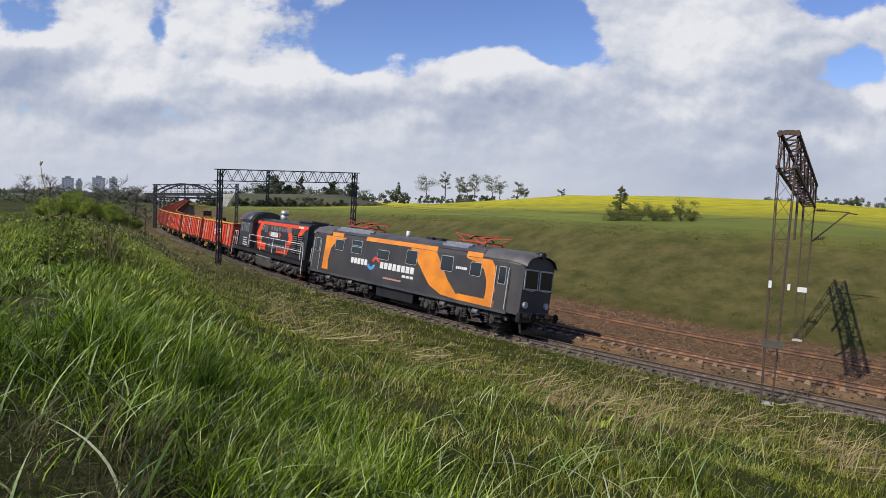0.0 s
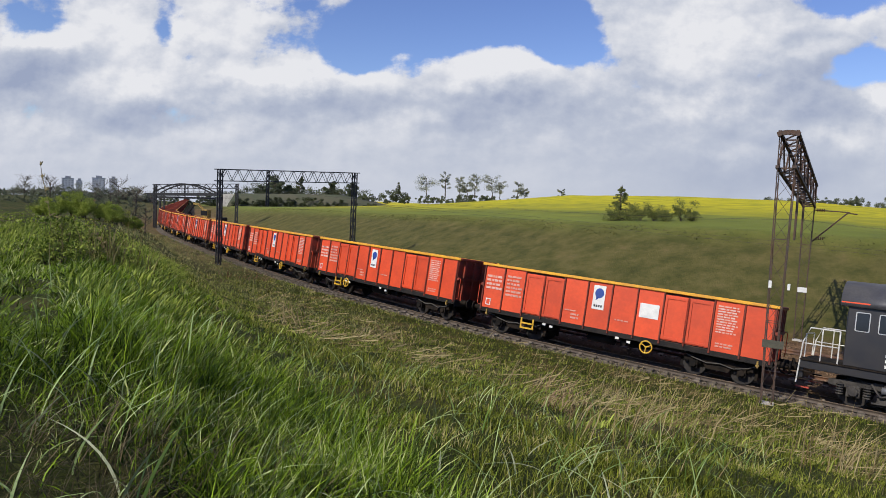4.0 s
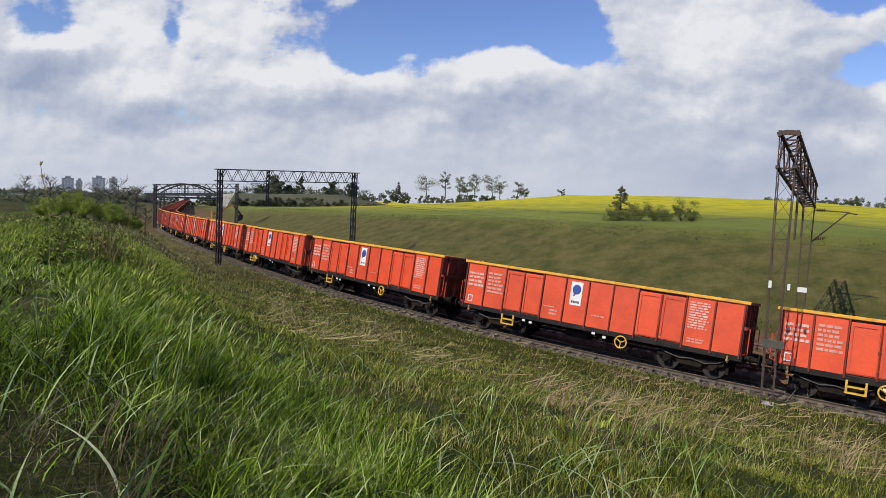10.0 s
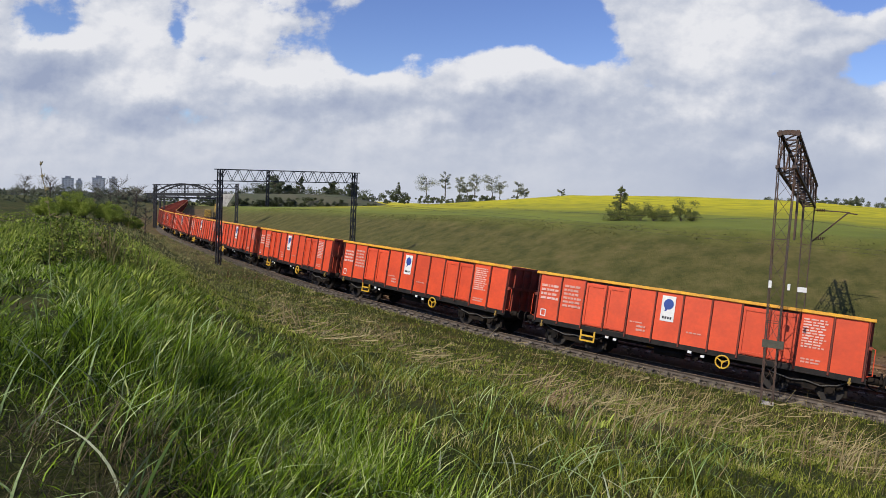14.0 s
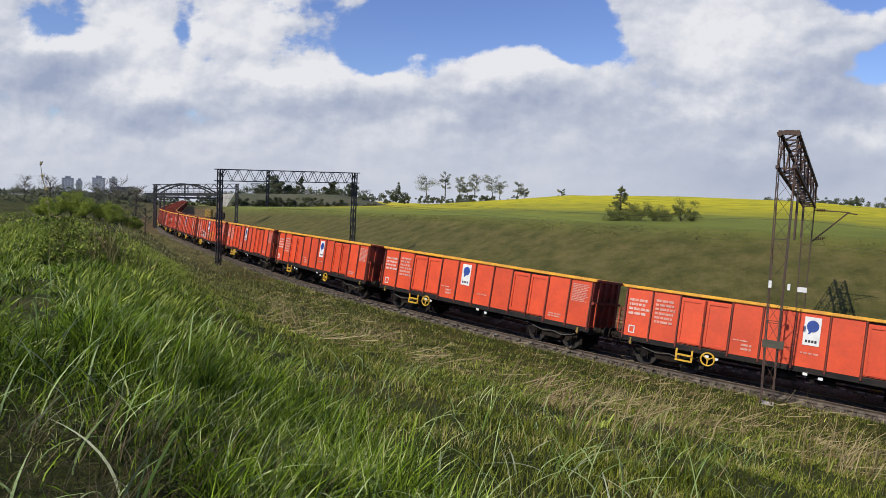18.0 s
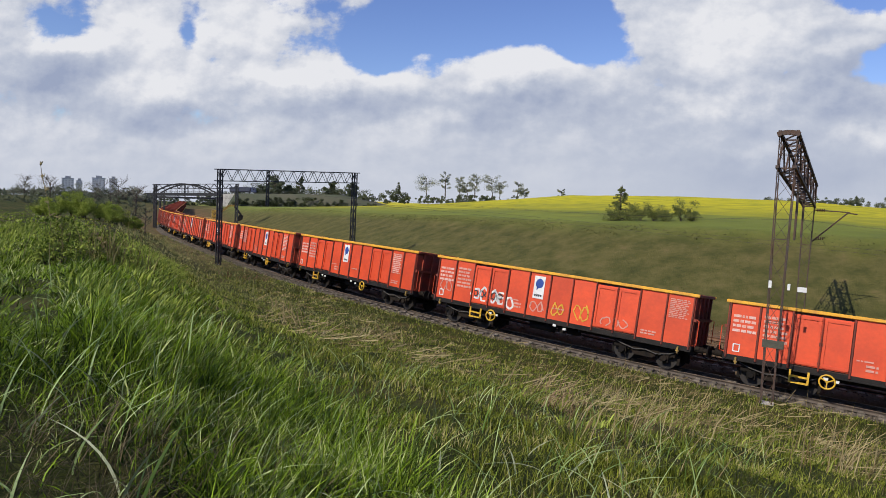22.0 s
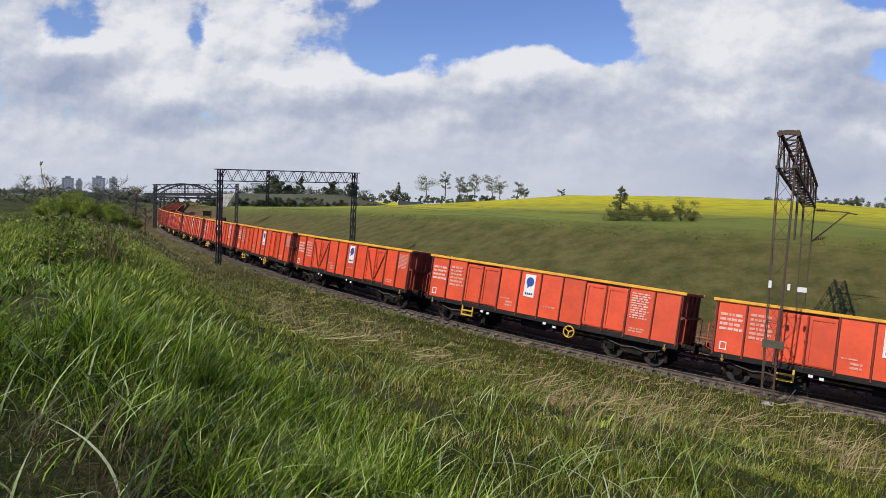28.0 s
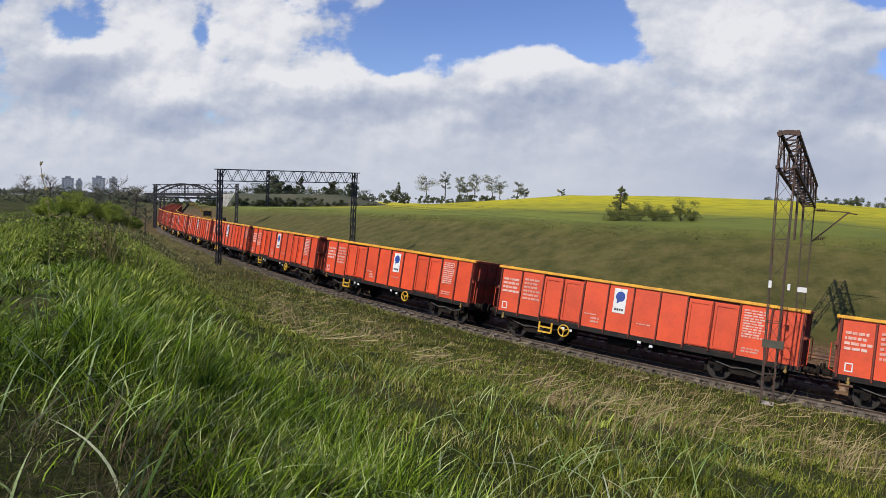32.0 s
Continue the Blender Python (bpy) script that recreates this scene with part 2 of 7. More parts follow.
# ---------- the line: plan, level and cant of the near track ----------
KNOT_S = (-420, -75, -50, -30, -20, -10, 0, 10, 20, 35, 55, 90, 98, 110, 700)
KNOT_K = (0, 0, 0.016, 0.0202, 0.00985, -0.01593, -0.01992, -0.00806, -0.00373, -0.00121, -0.00101, -0.00444, -0.0045, 0, 0)
GS = np.arange(-420, 701, 1.0)
_k = np.interp(GS, KNOT_S, KNOT_K)
_h = np.concatenate([[0], np.cumsum((_k[1:] + _k[:-1]) / 2)])
GH = 2.36083 + _h - _h[420]
_c, _s = np.cos(GH), np.sin(GH)
_x = np.concatenate([[0], np.cumsum((_c[1:] + _c[:-1]) / 2)])
_y = np.concatenate([[0], np.cumsum((_s[1:] + _s[:-1]) / 2)])
GX, GY = -1.3845 + _x - _x[420], 35.6907 + _y - _y[420]
_z = np.interp(GS, (-60, -35, -25, -17, -9, 0, 10, 22, 40, 70, 110, 160, 200, 300, 420), (-0.6, -0.548, -0.568, -0.367, -0.054, 0.238, 0.256, 0.173, -0.071, -0.427, -0.84, -1.3, -1.7, -2.6, -3.4))
GZ = np.convolve(np.pad(_z, 5, mode="edge"), np.hanning(13)[1:-1] / np.hanning(13).sum(), "valid")
CANT = 0.126


def rail_at(s):
    """Centre of the near track, as x, y, z."""
    return np.array([np.interp(s, GS, GX), np.interp(s, GS, GY), np.interp(s, GS, GZ)])


def beside(s, q, z=0.0):
    """A place q metres from the near track towards the camera, z over its rails' level."""
    c, h = rail_at(s), np.interp(s, GS, GH)
    return Vector((c[0] - math.sin(h) * q, c[1] + math.cos(h) * q, c[2] + z))


def vehicle_pose(s, half_pivot):
    """Pose of a vehicle whose two pivots ride on the near track round s; its x axis points the way it goes."""
    a, b = Vector(rail_at(s - half_pivot)), Vector(rail_at(s + half_pivot))
    x = (a - b).normalized()
    side = Vector((-x.y, x.x, 0)).normalized()          # away from the camera
    up = x.cross(side)
    y = side * math.cos(CANT) - up * math.sin(CANT)
    z = up * math.cos(CANT) + side * math.sin(CANT)
    m = Matrix((x, y, z)).transposed().to_4x4()
    m.translation = (a + b) / 2
    return m


def near_line(x, y):
    """For places (arrays): the s of the nearest point of the line, and the distance q, positive on the camera's side."""
    x, y = np.asarray(x, float), np.asarray(y, float)
    best, bs = np.full(x.shape, 1e18), np.zeros(x.shape)
    sel = np.concatenate([np.arange(0, 360, 12), np.arange(360, 600, 2), np.arange(600, 1121, 6)])
    for i in sel:
        d = (x - GX[i]) ** 2 + (y - GY[i]) ** 2
        hit = d < best
        best[hit], bs[hit] = d[hit], GS[i]
    for _ in range(2):
        h = np.interp(bs, GS, GH)
        bs = np.clip(bs + (x - np.interp(bs, GS, GX)) * np.cos(h) + (y - np.interp(bs, GS, GY)) * np.sin(h), -420, 700)
    h = np.interp(bs, GS, GH)
    q = -(x - np.interp(bs, GS, GX)) * np.sin(h) + (y - np.interp(bs, GS, GY)) * np.cos(h)
    far = np.sqrt(best)
    q = np.where(np.abs(q) < far - 3, np.sign(q) * far, q)
    return bs, q


def smooth(t):
    t = np.clip(t, 0, 1)
    return t * t * (3 - 2 * t)


def wave(x, y, k):
    """A gentle unevenness without a visible period."""
    return (np.sin(x * 1.3 * k + 1.7) * np.cos(y * 1.1 * k + 0.4) + 0.6 * np.sin(x * 2.9 * k + y * 1.7 * k) + 0.4 * np.cos(y * 4.3 * k - x * 3.1 * k + 2.0)) / 2


def ground_z(x, y, full=False):
    """Level of the ground; with full also its zones."""
    x, y = np.asarray(x, float), np.asarray(y, float)
    s, q = near_line(x, y)
    zt = np.interp(s, GS, GZ)
    D, az = np.hypot(x, y), np.degrees(np.arctan2(x, y))
    # camera's side: from the ballast up the slope to the brow
    top = np.interp(s, (-40, 0, 30, 60, 110, 200), (5.4, 5.4, 4.9, 4.1, 3.4, 3.2))
    near = np.interp(q, (0, 1.3, 1.7, 2.2, 3.2, 5, 9, 14, 18, 20, 22, 24, 26, 28, 60), (-0.5, -0.2, -0.02, 0.06, 0.08, 0.2, 0.95, 2.2, 3.3, 3.85, 4.35, 4.8, 5.15, 5.4, 5.5))
    near = np.minimum(near, 5.5) * np.where(near > 0, top / 5.4, 1)
    shelf = np.maximum(5.35 - 0.03 * D, 0.5) - zt
    left = smooth((-az - np.interp(D, (10, 40), (13, 20))) / np.interp(D, (10, 40), (19, 10))) * smooth((q - 2.5) / 5)
    near = near * (1 - left) + np.minimum(np.maximum(near, shelf), 5.5) * left
    near = near + zt + 0.10 * wave(x, y, 0.7) * smooth((q - 4) / 4) + 0.06 * wave(x, y, 2.3) * smooth((q - 3) / 3)
    # far side: bed of the second track, the bank, the rising field
    toe = np.interp(s, (60, 100, 130), (12.3, 11.5, 10.0))
    bed = np.interp(-q / toe * 12.3, (0, 1.9, 2.6, 7.0, 8.0, 12.3), (-0.5, -0.5, -0.55, -0.45, -0.4, -0.2))
    bt = np.interp(s, (-25, 12, 35, 61, 100, 130, 200, 300), (5.3, 5.0, 4.7, 4.0, 3.3, 2.4, 1.4, -1.0))
    wide = np.interp(s, (60, 100, 125), (13.6, 9.0, 7.0))
    climb = (-q - toe) / wide
    bank = -0.2 + (bt + 0.2 - zt) * np.clip(0.85 * climb + 0.15 * smooth(climb), 0, 1) + 0.1 * wave(x, y, 0.3) * smooth(climb) * smooth(2 - climb)
    m = np.interp(az, (-60, -19.4, -17.6, -7.6, 0, 10.7, 20.2, 28.7, 35, 70), (-0.026, -0.026, -0.0145, -0.00125, 0.0069, 0.0204, 0.0252, 0.025, 0.0192, 0.01))
    crest = CAM_H + m * np.minimum(D, 165) - 0.025 * np.maximum(D - 165, 0)
    crest = np.maximum(crest, -6 - 0.001 * D)
    rise = np.clip((-q - toe - wide) / 75, 0, 1)
    farz = zt + np.where(climb < 0, bed, bank)
    farz = farz + (crest - farz) * np.where(climb > 1, rise ** 0.75, 0)
    z = np.where(q >= 0, near, farz)
    away = smooth((D - 260) / 500)
    west = smooth((-az - 10) / 10)
    z = z * (1 - away) + away * (-2 - 0.002 * D - 0.014 * D * west)
    if not full:
        return z
    edge = 0.6 * wave(x, y, 0.5)
    zones = {
        "bank": smooth((-q - toe - 0.5 + edge) / 1.5),
        "field": smooth((climb - 0.72 + 0.06 * edge) / 0.5) * (q < 0),
        "rape": smooth((rise - 0.1 + 0.14 * edge + 0.16 * wave(x, y, 0.09) + 0.06 * wave(x, y, 0.3) + 0.0025 * np.abs(az - 14)) / 0.6) * (q < 0) * smooth((az + 16) / 6),
        "verge": smooth((9.5 - q + 3 * edge) / 4) * smooth((s - 14) / 22) * (q > 0) * 0.55,
        "soil": smooth((q + toe + 0.9 + edge * 0.6) / 1.0) * smooth((1.75 - q + edge * 0.25) / 0.4),
    }
    return z, zones


def ground_sheet():
    def steps(lo, hi, d, reach):
        c = list(np.arange(lo, hi + d / 2, d))
        g, a = d, hi
        while a < reach:
            g *= 1.13
            a += g
            c.append(a)
        g, a = d, lo
        while a > -reach:
            g *= 1.13
            a -= g
            c.insert(0, a)
        return np.array(c)
    xs, ys = steps(-46, 46, 0.7, 4400), steps(-4, 90, 0.7, 4400)
    X, Y = np.meshgrid(xs, ys)
    Z, zones = ground_z(X, Y, True)
    nx, ny = len(xs), len(ys)
    i = np.arange(nx * ny).reshape(ny, nx)
    faces = np.stack([i[:-1, :-1], i[:-1, 1:], i[1:, 1:], i[1:, :-1]], -1).reshape(-1, 4)
    ob = arrays("ground", np.stack([X, Y, Z], -1).reshape(-1, 3), faces, GROUND)
    ob.data.polygons.foreach_set("use_smooth", np.ones(len(faces), bool))
    for k, v in zones.items():
        ob.data.attributes.new(k, "FLOAT", "POINT").data.foreach_set("value", np.asarray(v, np.float32).ravel())
    tagged(ob, "grassy railway cutting with a green and yellow field above", "ground", kind="structure")


ground_sheet()


# ---------- permanent way ----------
def swept(name, profile, s0, s1, step, q0, z0, cant, mat, parent=None):
    """A closed (q, z) profile drawn along the line."""
    ss = np.arange(s0, s1 + step / 2, step)
    rows = []
    for s in ss:
        for q, z in profile:
            rows.append(beside(s, q0 + q, z0 + z + cant * q))
    k = len(profile)
    faces = [(i * k + j, i * k + (j + 1) % k, (i + 1) * k + (j + 1) % k, (i + 1) * k + j) for i in range(len(ss) - 1) for j in range(k)]
    return arrays(name, rows, faces, mat, parent)


def track(name, q0, z0, cant, bed_mat, rail_mat, tie_mat, label):
    bed = swept(name, [(-2.35, -0.75), (-1.6, -0.22), (-0.5, -0.2), (0.5, -0.2), (1.45, -0.22), (1.8, -0.6)], -130, 400, 2.0, q0, z0, cant, bed_mat)
    tagged(bed, label, "railway track", kind="structure")
    for q in (-0.7535, 0.7535):
        foot = [(-0.07, -0.17), (0.07, -0.17), (0.07, -0.155), (0.012, -0.13), (0.012, -0.045), (0.036, -0.035), (0.036, -0.004), (-0.036, -0.004), (-0.036, -0.035), (-0.012, -0.045), (-0.012, -0.13), (-0.07, -0.155)]
        r = swept("rail", [(q + a, b) for a, b in foot], -130, 400, 1.5, q0, z0, cant, rail_mat, bed)
        swept("rail_head", [(q - 0.033, -0.004), (q + 0.033, -0.004), (q + 0.03, 0.0), (q - 0.03, 0.0)], -130, 400, 1.5, q0, z0, cant, RAILTOP, r)
    bm = bmesh.new()
    box(bm, -0.12, 0.12, -1.3, 1.3, -0.2, 0)
    for y in (-0.7535, 0.7535):
        box(bm, -0.08, 0.08, y - 0.17, y - 0.06, 0, 0.05)
        box(bm, -0.08, 0.08, y + 0.06, y + 0.17, 0, 0.05)
    first = part("sleeper", bm, tie_mat, bed)
    rng = random.Random(5)
    for i, s in enumerate(np.arange(-46, 66, 0.62)):
        ob = first if i == 0 else new("sleeper", first.data)
        ob.parent = bed
        h = np.interp(s, GS, GH) + rng.uniform(-0.02, 0.02)
        ob.matrix_basis = Matrix.Translation(beside(s, q0, z0 - 0.15)) @ Matrix.Rotation(h, 4, "Z") @ Matrix.Rotation(math.atan(cant), 4, "X")


track("near_track", 0.0, 0.0, CANT, BALLAST_NEAR, RAIL_NEAR, SLEEPER_NEAR, "near railway track on grey-brown ballast with weathered sleepers")
track("far_track", -4.4, -0.2, 0.1, BALLAST, RAIL, SLEEPER, "second railway track on rust-brown ballast")
for q in (-9.5, -9.75):
    tagged(swept("loose_rail", [(-0.08, -0.1), (0.08, -0.1), (0.08, -0.08), (0.02, -0.05), (0.02, 0.04), (0.045, 0.06), (0.045, 0.1), (-0.045, 0.1), (-0.045, 0.06), (-0.02, 0.04), (-0.02, -0.05), (-0.08, -0.08)], -130, 160, 2.0, q, -0.2, 0, RAIL),
           "old rusty rail lying on the ballast beside the second track", "rail", "loose rails")


def stones(name, n, q0, q1, s0, s1, size0, size1, mat, label, seed):
    """Loose broken stones lying on the beds and between the tracks."""
    rng = np.random.default_rng(seed)
    ss, qq = rng.uniform(s0, s1, n), rng.uniform(q0, q1, n)
    h = np.interp(ss, GS, GH)
    x, y = np.interp(ss, GS, GX) - np.sin(h) * qq, np.interp(ss, GS, GY) + np.cos(h) * qq
    z = ground_z(x, y)
    for c, zc, cant in ((0.0, 0.0, CANT), (-4.4, -0.2, 0.1)):
        d = qq - c
        top = np.interp(ss, GS, GZ) + zc + cant * d - 0.2 - np.maximum(np.abs(d) - 1.45, 0) * 0.7
        z = np.where((d > -2.2) & (d < 1.8), np.maximum(z, top), z)
    r = size0 + (size1 - size0) * rng.random(n) ** 3
    base = np.array([(1, 0, 0), (0, 1, 0), (-1, 0, 0), (0, -1, 0), (0, 0, 0.8), (0, 0, -0.8)])
    v = base[None] * rng.uniform(0.6, 1.2, (n, 6, 1)) + rng.normal(0, 0.18, (n, 6, 3))
    a = rng.uniform(0, 6.28, n)
    c, k = np.cos(a)[:, None], np.sin(a)[:, None]
    v = np.stack([v[..., 0] * c - v[..., 1] * k, v[..., 0] * k + v[..., 1] * c, v[..., 2]], -1) * r[:, None, None]
    v += np.stack([x, y, z + r * 0.15], -1)[:, None]
    f = np.array([(0, 1, 4), (1, 2, 4), (2, 3, 4), (3, 0, 4), (1, 0, 5), (2, 1, 5), (3, 2, 5), (0, 3, 5)])
    faces = (np.arange(n)[:, None, None] * 6 + f[None]).reshape(-1, 3)
    tagged(arrays(name, v.reshape(-1, 3), faces, mat), label, "ballast", kind="stuff")


STONE = leafy("broken_stone", (0.07, 0.043, 0.025), (0.31, 0.2, 0.12), 0.9)
STONE_NEAR = leafy("grey_broken_stone", (0.06, 0.048, 0.036), (0.3, 0.24, 0.18), 0.7)
stones("ballast_stones", 30000, -12.6, -2.3, -30, 50, 0.025, 0.09, STONE, "rust-brown broken stone of the second track", 3)
stones("ballast_stones", 15000, -2.3, 1.75, -30, 50, 0.025, 0.08, STONE_NEAR, "grey-brown broken stone of the near track", 4)


# ---------- overhead line portals ----------
def lattice_mast(bm, h, w0, w1, d0, d1, r=0.024, bays=11):
    """Four corner angles with zigzag lacing; w is along x, d along y."""
    def corner(i, t):
        w, d = w0 + (w1 - w0) * t, d0 + (d1 - d0) * t
        return Vector(((-w, w, w, -w)[i] / 2, (-d, -d, d, d)[i] / 2, h * t))
    for i in range(4):
        bar(bm, corner(i, 0), corner(i, 1), r * 2)
    for k in range(bays):
        a, b = k / bays, (k + 1) / bays
        for i in range(4):
            j = (i + 1) % 4
            p, q = (corner(i, a), corner(j, b)) if k % 2 else (corner(j, a), corner(i, b))
            bar(bm, p, q, r * 0.8)
        if k % 4 == 0:
            for i in range(4):
                bar(bm, corner(i, a), corner((i + 1) % 4, a), r * 1.2)


def portal(a, b, top_a, top_b, depth, mat, label, wide=0.62, deep=0.55, r=0.024, chord=0.075, lace=0.045, drops=(), bay=0.66, foot=None, bays=11):
    """A lattice portal over the tracks, from the mast at a (camera's side) to the mast at b, with the levels of the beam's top."""
    a, b = Vector((*a, float(ground_z(*a)))), Vector((*b, float(ground_z(*b))))
    thing = new("overhead_line_portal")
    across = Vector((b.x - a.x, b.y - a.y, 0))
    L = across.length
    thing.matrix_basis = Matrix.Translation(a) @ Matrix.Rotation(math.atan2(across.y, across.x), 4, "Z")
    tagged(thing, label, "catenary portal", "overhead line portals")
    ht, rise, fz = top_a - a.z, top_b - top_a, b.z - a.z
    m1 = part("mast", made(lattice_mast, ht, foot or wide, wide, deep * (foot or wide) / wide, deep, r, bays), mat, thing)
    m2 = part("mast", made(lattice_mast, ht + rise - fz, foot or wide, wide, deep * (foot or wide) / wide, deep, r, bays), mat, thing)
    m2.matrix_basis = Matrix.Translation((L, 0, fz))
    for m in (m1, m2):
        part("footing", made(box, -wide * 0.4, wide * 0.4, -0.25, 0.25, -0.8, 0.02), CONCRETE, m, bevel=0.03)
    n = max(10, int(L / bay))

    def z_at(x):
        return ht + rise * x / L
    for sy in (-deep / 2, deep / 2):
        for zz in (0, -depth):
            part("chord", made(bar, (-0.4, sy, z_at(-0.4) + zz), (L + 0.4, sy, z_at(L + 0.4) + zz), chord), mat, thing)
        for k in range(n):
            x0, x1 = L * k / n, L * (k + 1) / n
            z0, z1 = (0, -depth) if k % 2 else (-depth, 0)
            part("lattice_bar", made(bar, (x0, sy, z_at(x0) + z0), (x1, sy, z_at(x1) + z1), lace), mat, thing)
    for k in range(n + 1):
        x = L * k / n
        for zz in (0, -depth):
            part("cross_bar", made(bar, (x, -deep / 2, z_at(x) + zz), (x, deep / 2, z_at(x) + zz), lace), mat, thing)
            if k < n:
                part("brace", made(bar, (x, -deep / 2, z_at(x) + zz), (x + L / n, deep / 2, z_at(x + L / n) + zz), lace * 0.8), mat, thing)
    bm = bmesh.new()
    arc = [] if wide < 0.5 else [(-0.42, sy * deep / 2 * 1.25, z_at(-0.4) - 0.1 + 0.07 * (1 - sy * sy)) for sy in (-1, -0.6, -0.2, 0.2, 0.6, 1)]
    for p, q in zip(arc, arc[1:]):
        bar(bm, p, q, 0.13, 0.16)
    if arc:
        part("end_cap", bm, mat, thing, "curved plate over the beam's end")
    for x, low in drops:
        bm = bmesh.new()
        for dx in (-0.1, 0.1):
            bar(bm, (x + dx, 0, z_at(x)), (x + dx, 0, low - a.z), 0.08)
        for k in range(9):
            z = low - a.z + (z_at(x) - low + a.z) * k / 9
            bar(bm, (x - 0.09, 0, z), (x + 0.09, 0, z + (z_at(x) - low + a.z) / 9), 0.05)
        part("drop_post", bm, mat, thing)
    return thing


# ---------- open goods wagons ----------
PANELS = (-6.38, -5.27, -4.16, -3.19, -2.2, -1.1, 0.0, 1.1, 2.2, 3.19, 4.16, 5.27, 6.38)
RIBS = (-6.34, -5.27, -4.16, -2.2, -1.1, 0.0, 1.1, 2.2, 4.16, 5.27, 6.34)
FLOOR_Z, TOP_Z = 1.13, 3.14


def bars_block(bm, x, z, w, h, rows, y, seed, fill=0.75, mirror=False):
    """Lines of writing too small to read, as short bars."""
    rng = random.Random(seed)
    d = h / rows
    for i in range(rows):
        xx = x
        end = x + w * rng.uniform(fill, 1)
        while xx < end - 0.05:
            ww = min(rng.uniform(0.06, 0.28), end - xx)
            box(bm, xx, xx + ww, y, y + 0.012, z - d * (i + 0.75), z - d * (i + 0.2))
            xx += ww + 0.04


def bogie_y(parent, x, wheelbase=1.8, r=0.46):
    b = part("bogie", made_bogie(wheelbase), BOGIE, parent)
    b.matrix_basis = Matrix.Translation((x, 0, 0))
    for sy in (-1, 1):
        bm = bmesh.new()
        tube(bm, [(-1.35, sy * 1.14, 0.86), (-0.95, sy * 1.17, 0.72), (-0.4, sy * 1.18, 0.6), (0.1, sy * 1.18, 0.66), (0.6, sy * 1.18, 0.56), (1.1, sy * 1.17, 0.68), (1.4, sy * 1.14, 0.84)], 0.022, 6)
        part("brake_hose", bm, HOSE, b, "pale grey brake hose")
    for wx in (-wheelbase / 2, wheelbase / 2):
        w = new("wheelset", WHEELSET)
        w.parent = b
        w.matrix_basis = Matrix.Translation((wx, 0, r))
    return b


def made_bogie(wb):
    bm = bmesh.new()
    for sy in (-1, 1):
        y0, y1 = (sy * 0.93, sy * 1.07) if sy > 0 else (-1.07, -0.93)
        pts = [(-wb / 2 - 0.4, 0.55), (-0.6, 0.62), (-0.4, 0.36), (0.4, 0.36), (0.6, 0.62), (wb / 2 + 0.4, 0.55), (wb / 2 + 0.4, 0.74), (0.6, 0.92), (-0.6, 0.92), (-wb / 2 - 0.4, 0.74)]
        a = [bm.verts.new((x, y0, z)) for x, z in pts]
        b = [bm.verts.new((x, y1, z)) for x, z in pts]
        bm.faces.new(a)
        bm.faces.new(b[::-1])
        for i in range(len(a)):
            bm.faces.new((a[i], b[i], b[(i + 1) % len(a)], a[(i + 1) % len(a)]))
        for wx in (-wb / 2, wb / 2):
            box(bm, wx - 0.16, wx + 0.16, y0 - 0.04, y1 + 0.04, 0.3, 0.62)          # axle box
            rod(bm, (wx, sy * 1.08, 0.46), (wx, sy * 1.2, 0.46), 0.12, 10)
            for dx in (-0.24, 0.24):
                rod(bm, (wx + dx, sy * 1.0, 0.5), (wx + dx, sy * 1.0, 0.76), 0.075, 8)    # springs
            box(bm, wx + 0.5 * (-1 if wx < 0 else 1) - 0.05, wx + 0.5 * (-1 if wx < 0 else 1) + 0.05, sy * 0.75 - 0.08, sy * 0.75 + 0.08, 0.25, 0.65)   # brake block
    box(bm, -0.2, 0.2, -0.95, 0.95, 0.55, 0.85)
    return bm


def made_wheelset(r=0.46):
    bm = bmesh.new()
    rod(bm, (0, -1.0, 0), (0, 1.0, 0), 0.08, 10)
    for sy in (-1, 1):
        rod(bm, (0, sy * 0.69, 0), (0, sy * 0.82, 0), r, 24)
        rod(bm, (0, sy * 0.66, 0), (0, sy * 0.69, 0), r + 0.028, 24)
        rod(bm, (0, sy * 0.82, 0), (0, sy * 0.85, 0), 0.16, 12)
    return bm


_w = part("wheelset", made_wheelset(), WHEEL)
WHEELSET = _w.data
bpy.data.objects.remove(_w)


def buffer_set(thing, x, sgn, z=1.05):
    for y in (-0.875, 0.875):
        bm = bmesh.new()
        rod(bm, (x, y, z), (x + sgn * 0.4, y, z), 0.13, 10)
        rod(bm, (x + sgn * 0.4, y, z), (x + sgn * 0.55, y, z), 0.09, 10)
        rod(bm, (x + sgn * 0.55, y, z), (x + sgn * 0.61, y, z), 0.225, 16)
        part("buffer", bm, BOGIE, thing)
    bm = bmesh.new()
    box(bm, x, x + sgn * 0.3, -0.05, 0.05, z - 0.1, z + 0.05)
    for k in range(3):
        ring(bm, (x + sgn * (0.3 + 0.14 * k), 0, z - 0.06 - 0.03 * k), (0, 1, 0) if k % 2 else (0, 0, 1), 0.09, 0.025, 10, 5)
    part("coupling", bm, BOGIE, thing)
    bm = bmesh.new()
    tube(bm, [(x, 0.3, z - 0.05), (x + sgn * 0.2, 0.3, z - 0.35), (x + sgn * 0.42, 0.28, z - 0.42), (x + sgn * 0.6, 0.2, z - 0.25)], 0.03)
    part("brake_hose", bm, SOLE, thing)


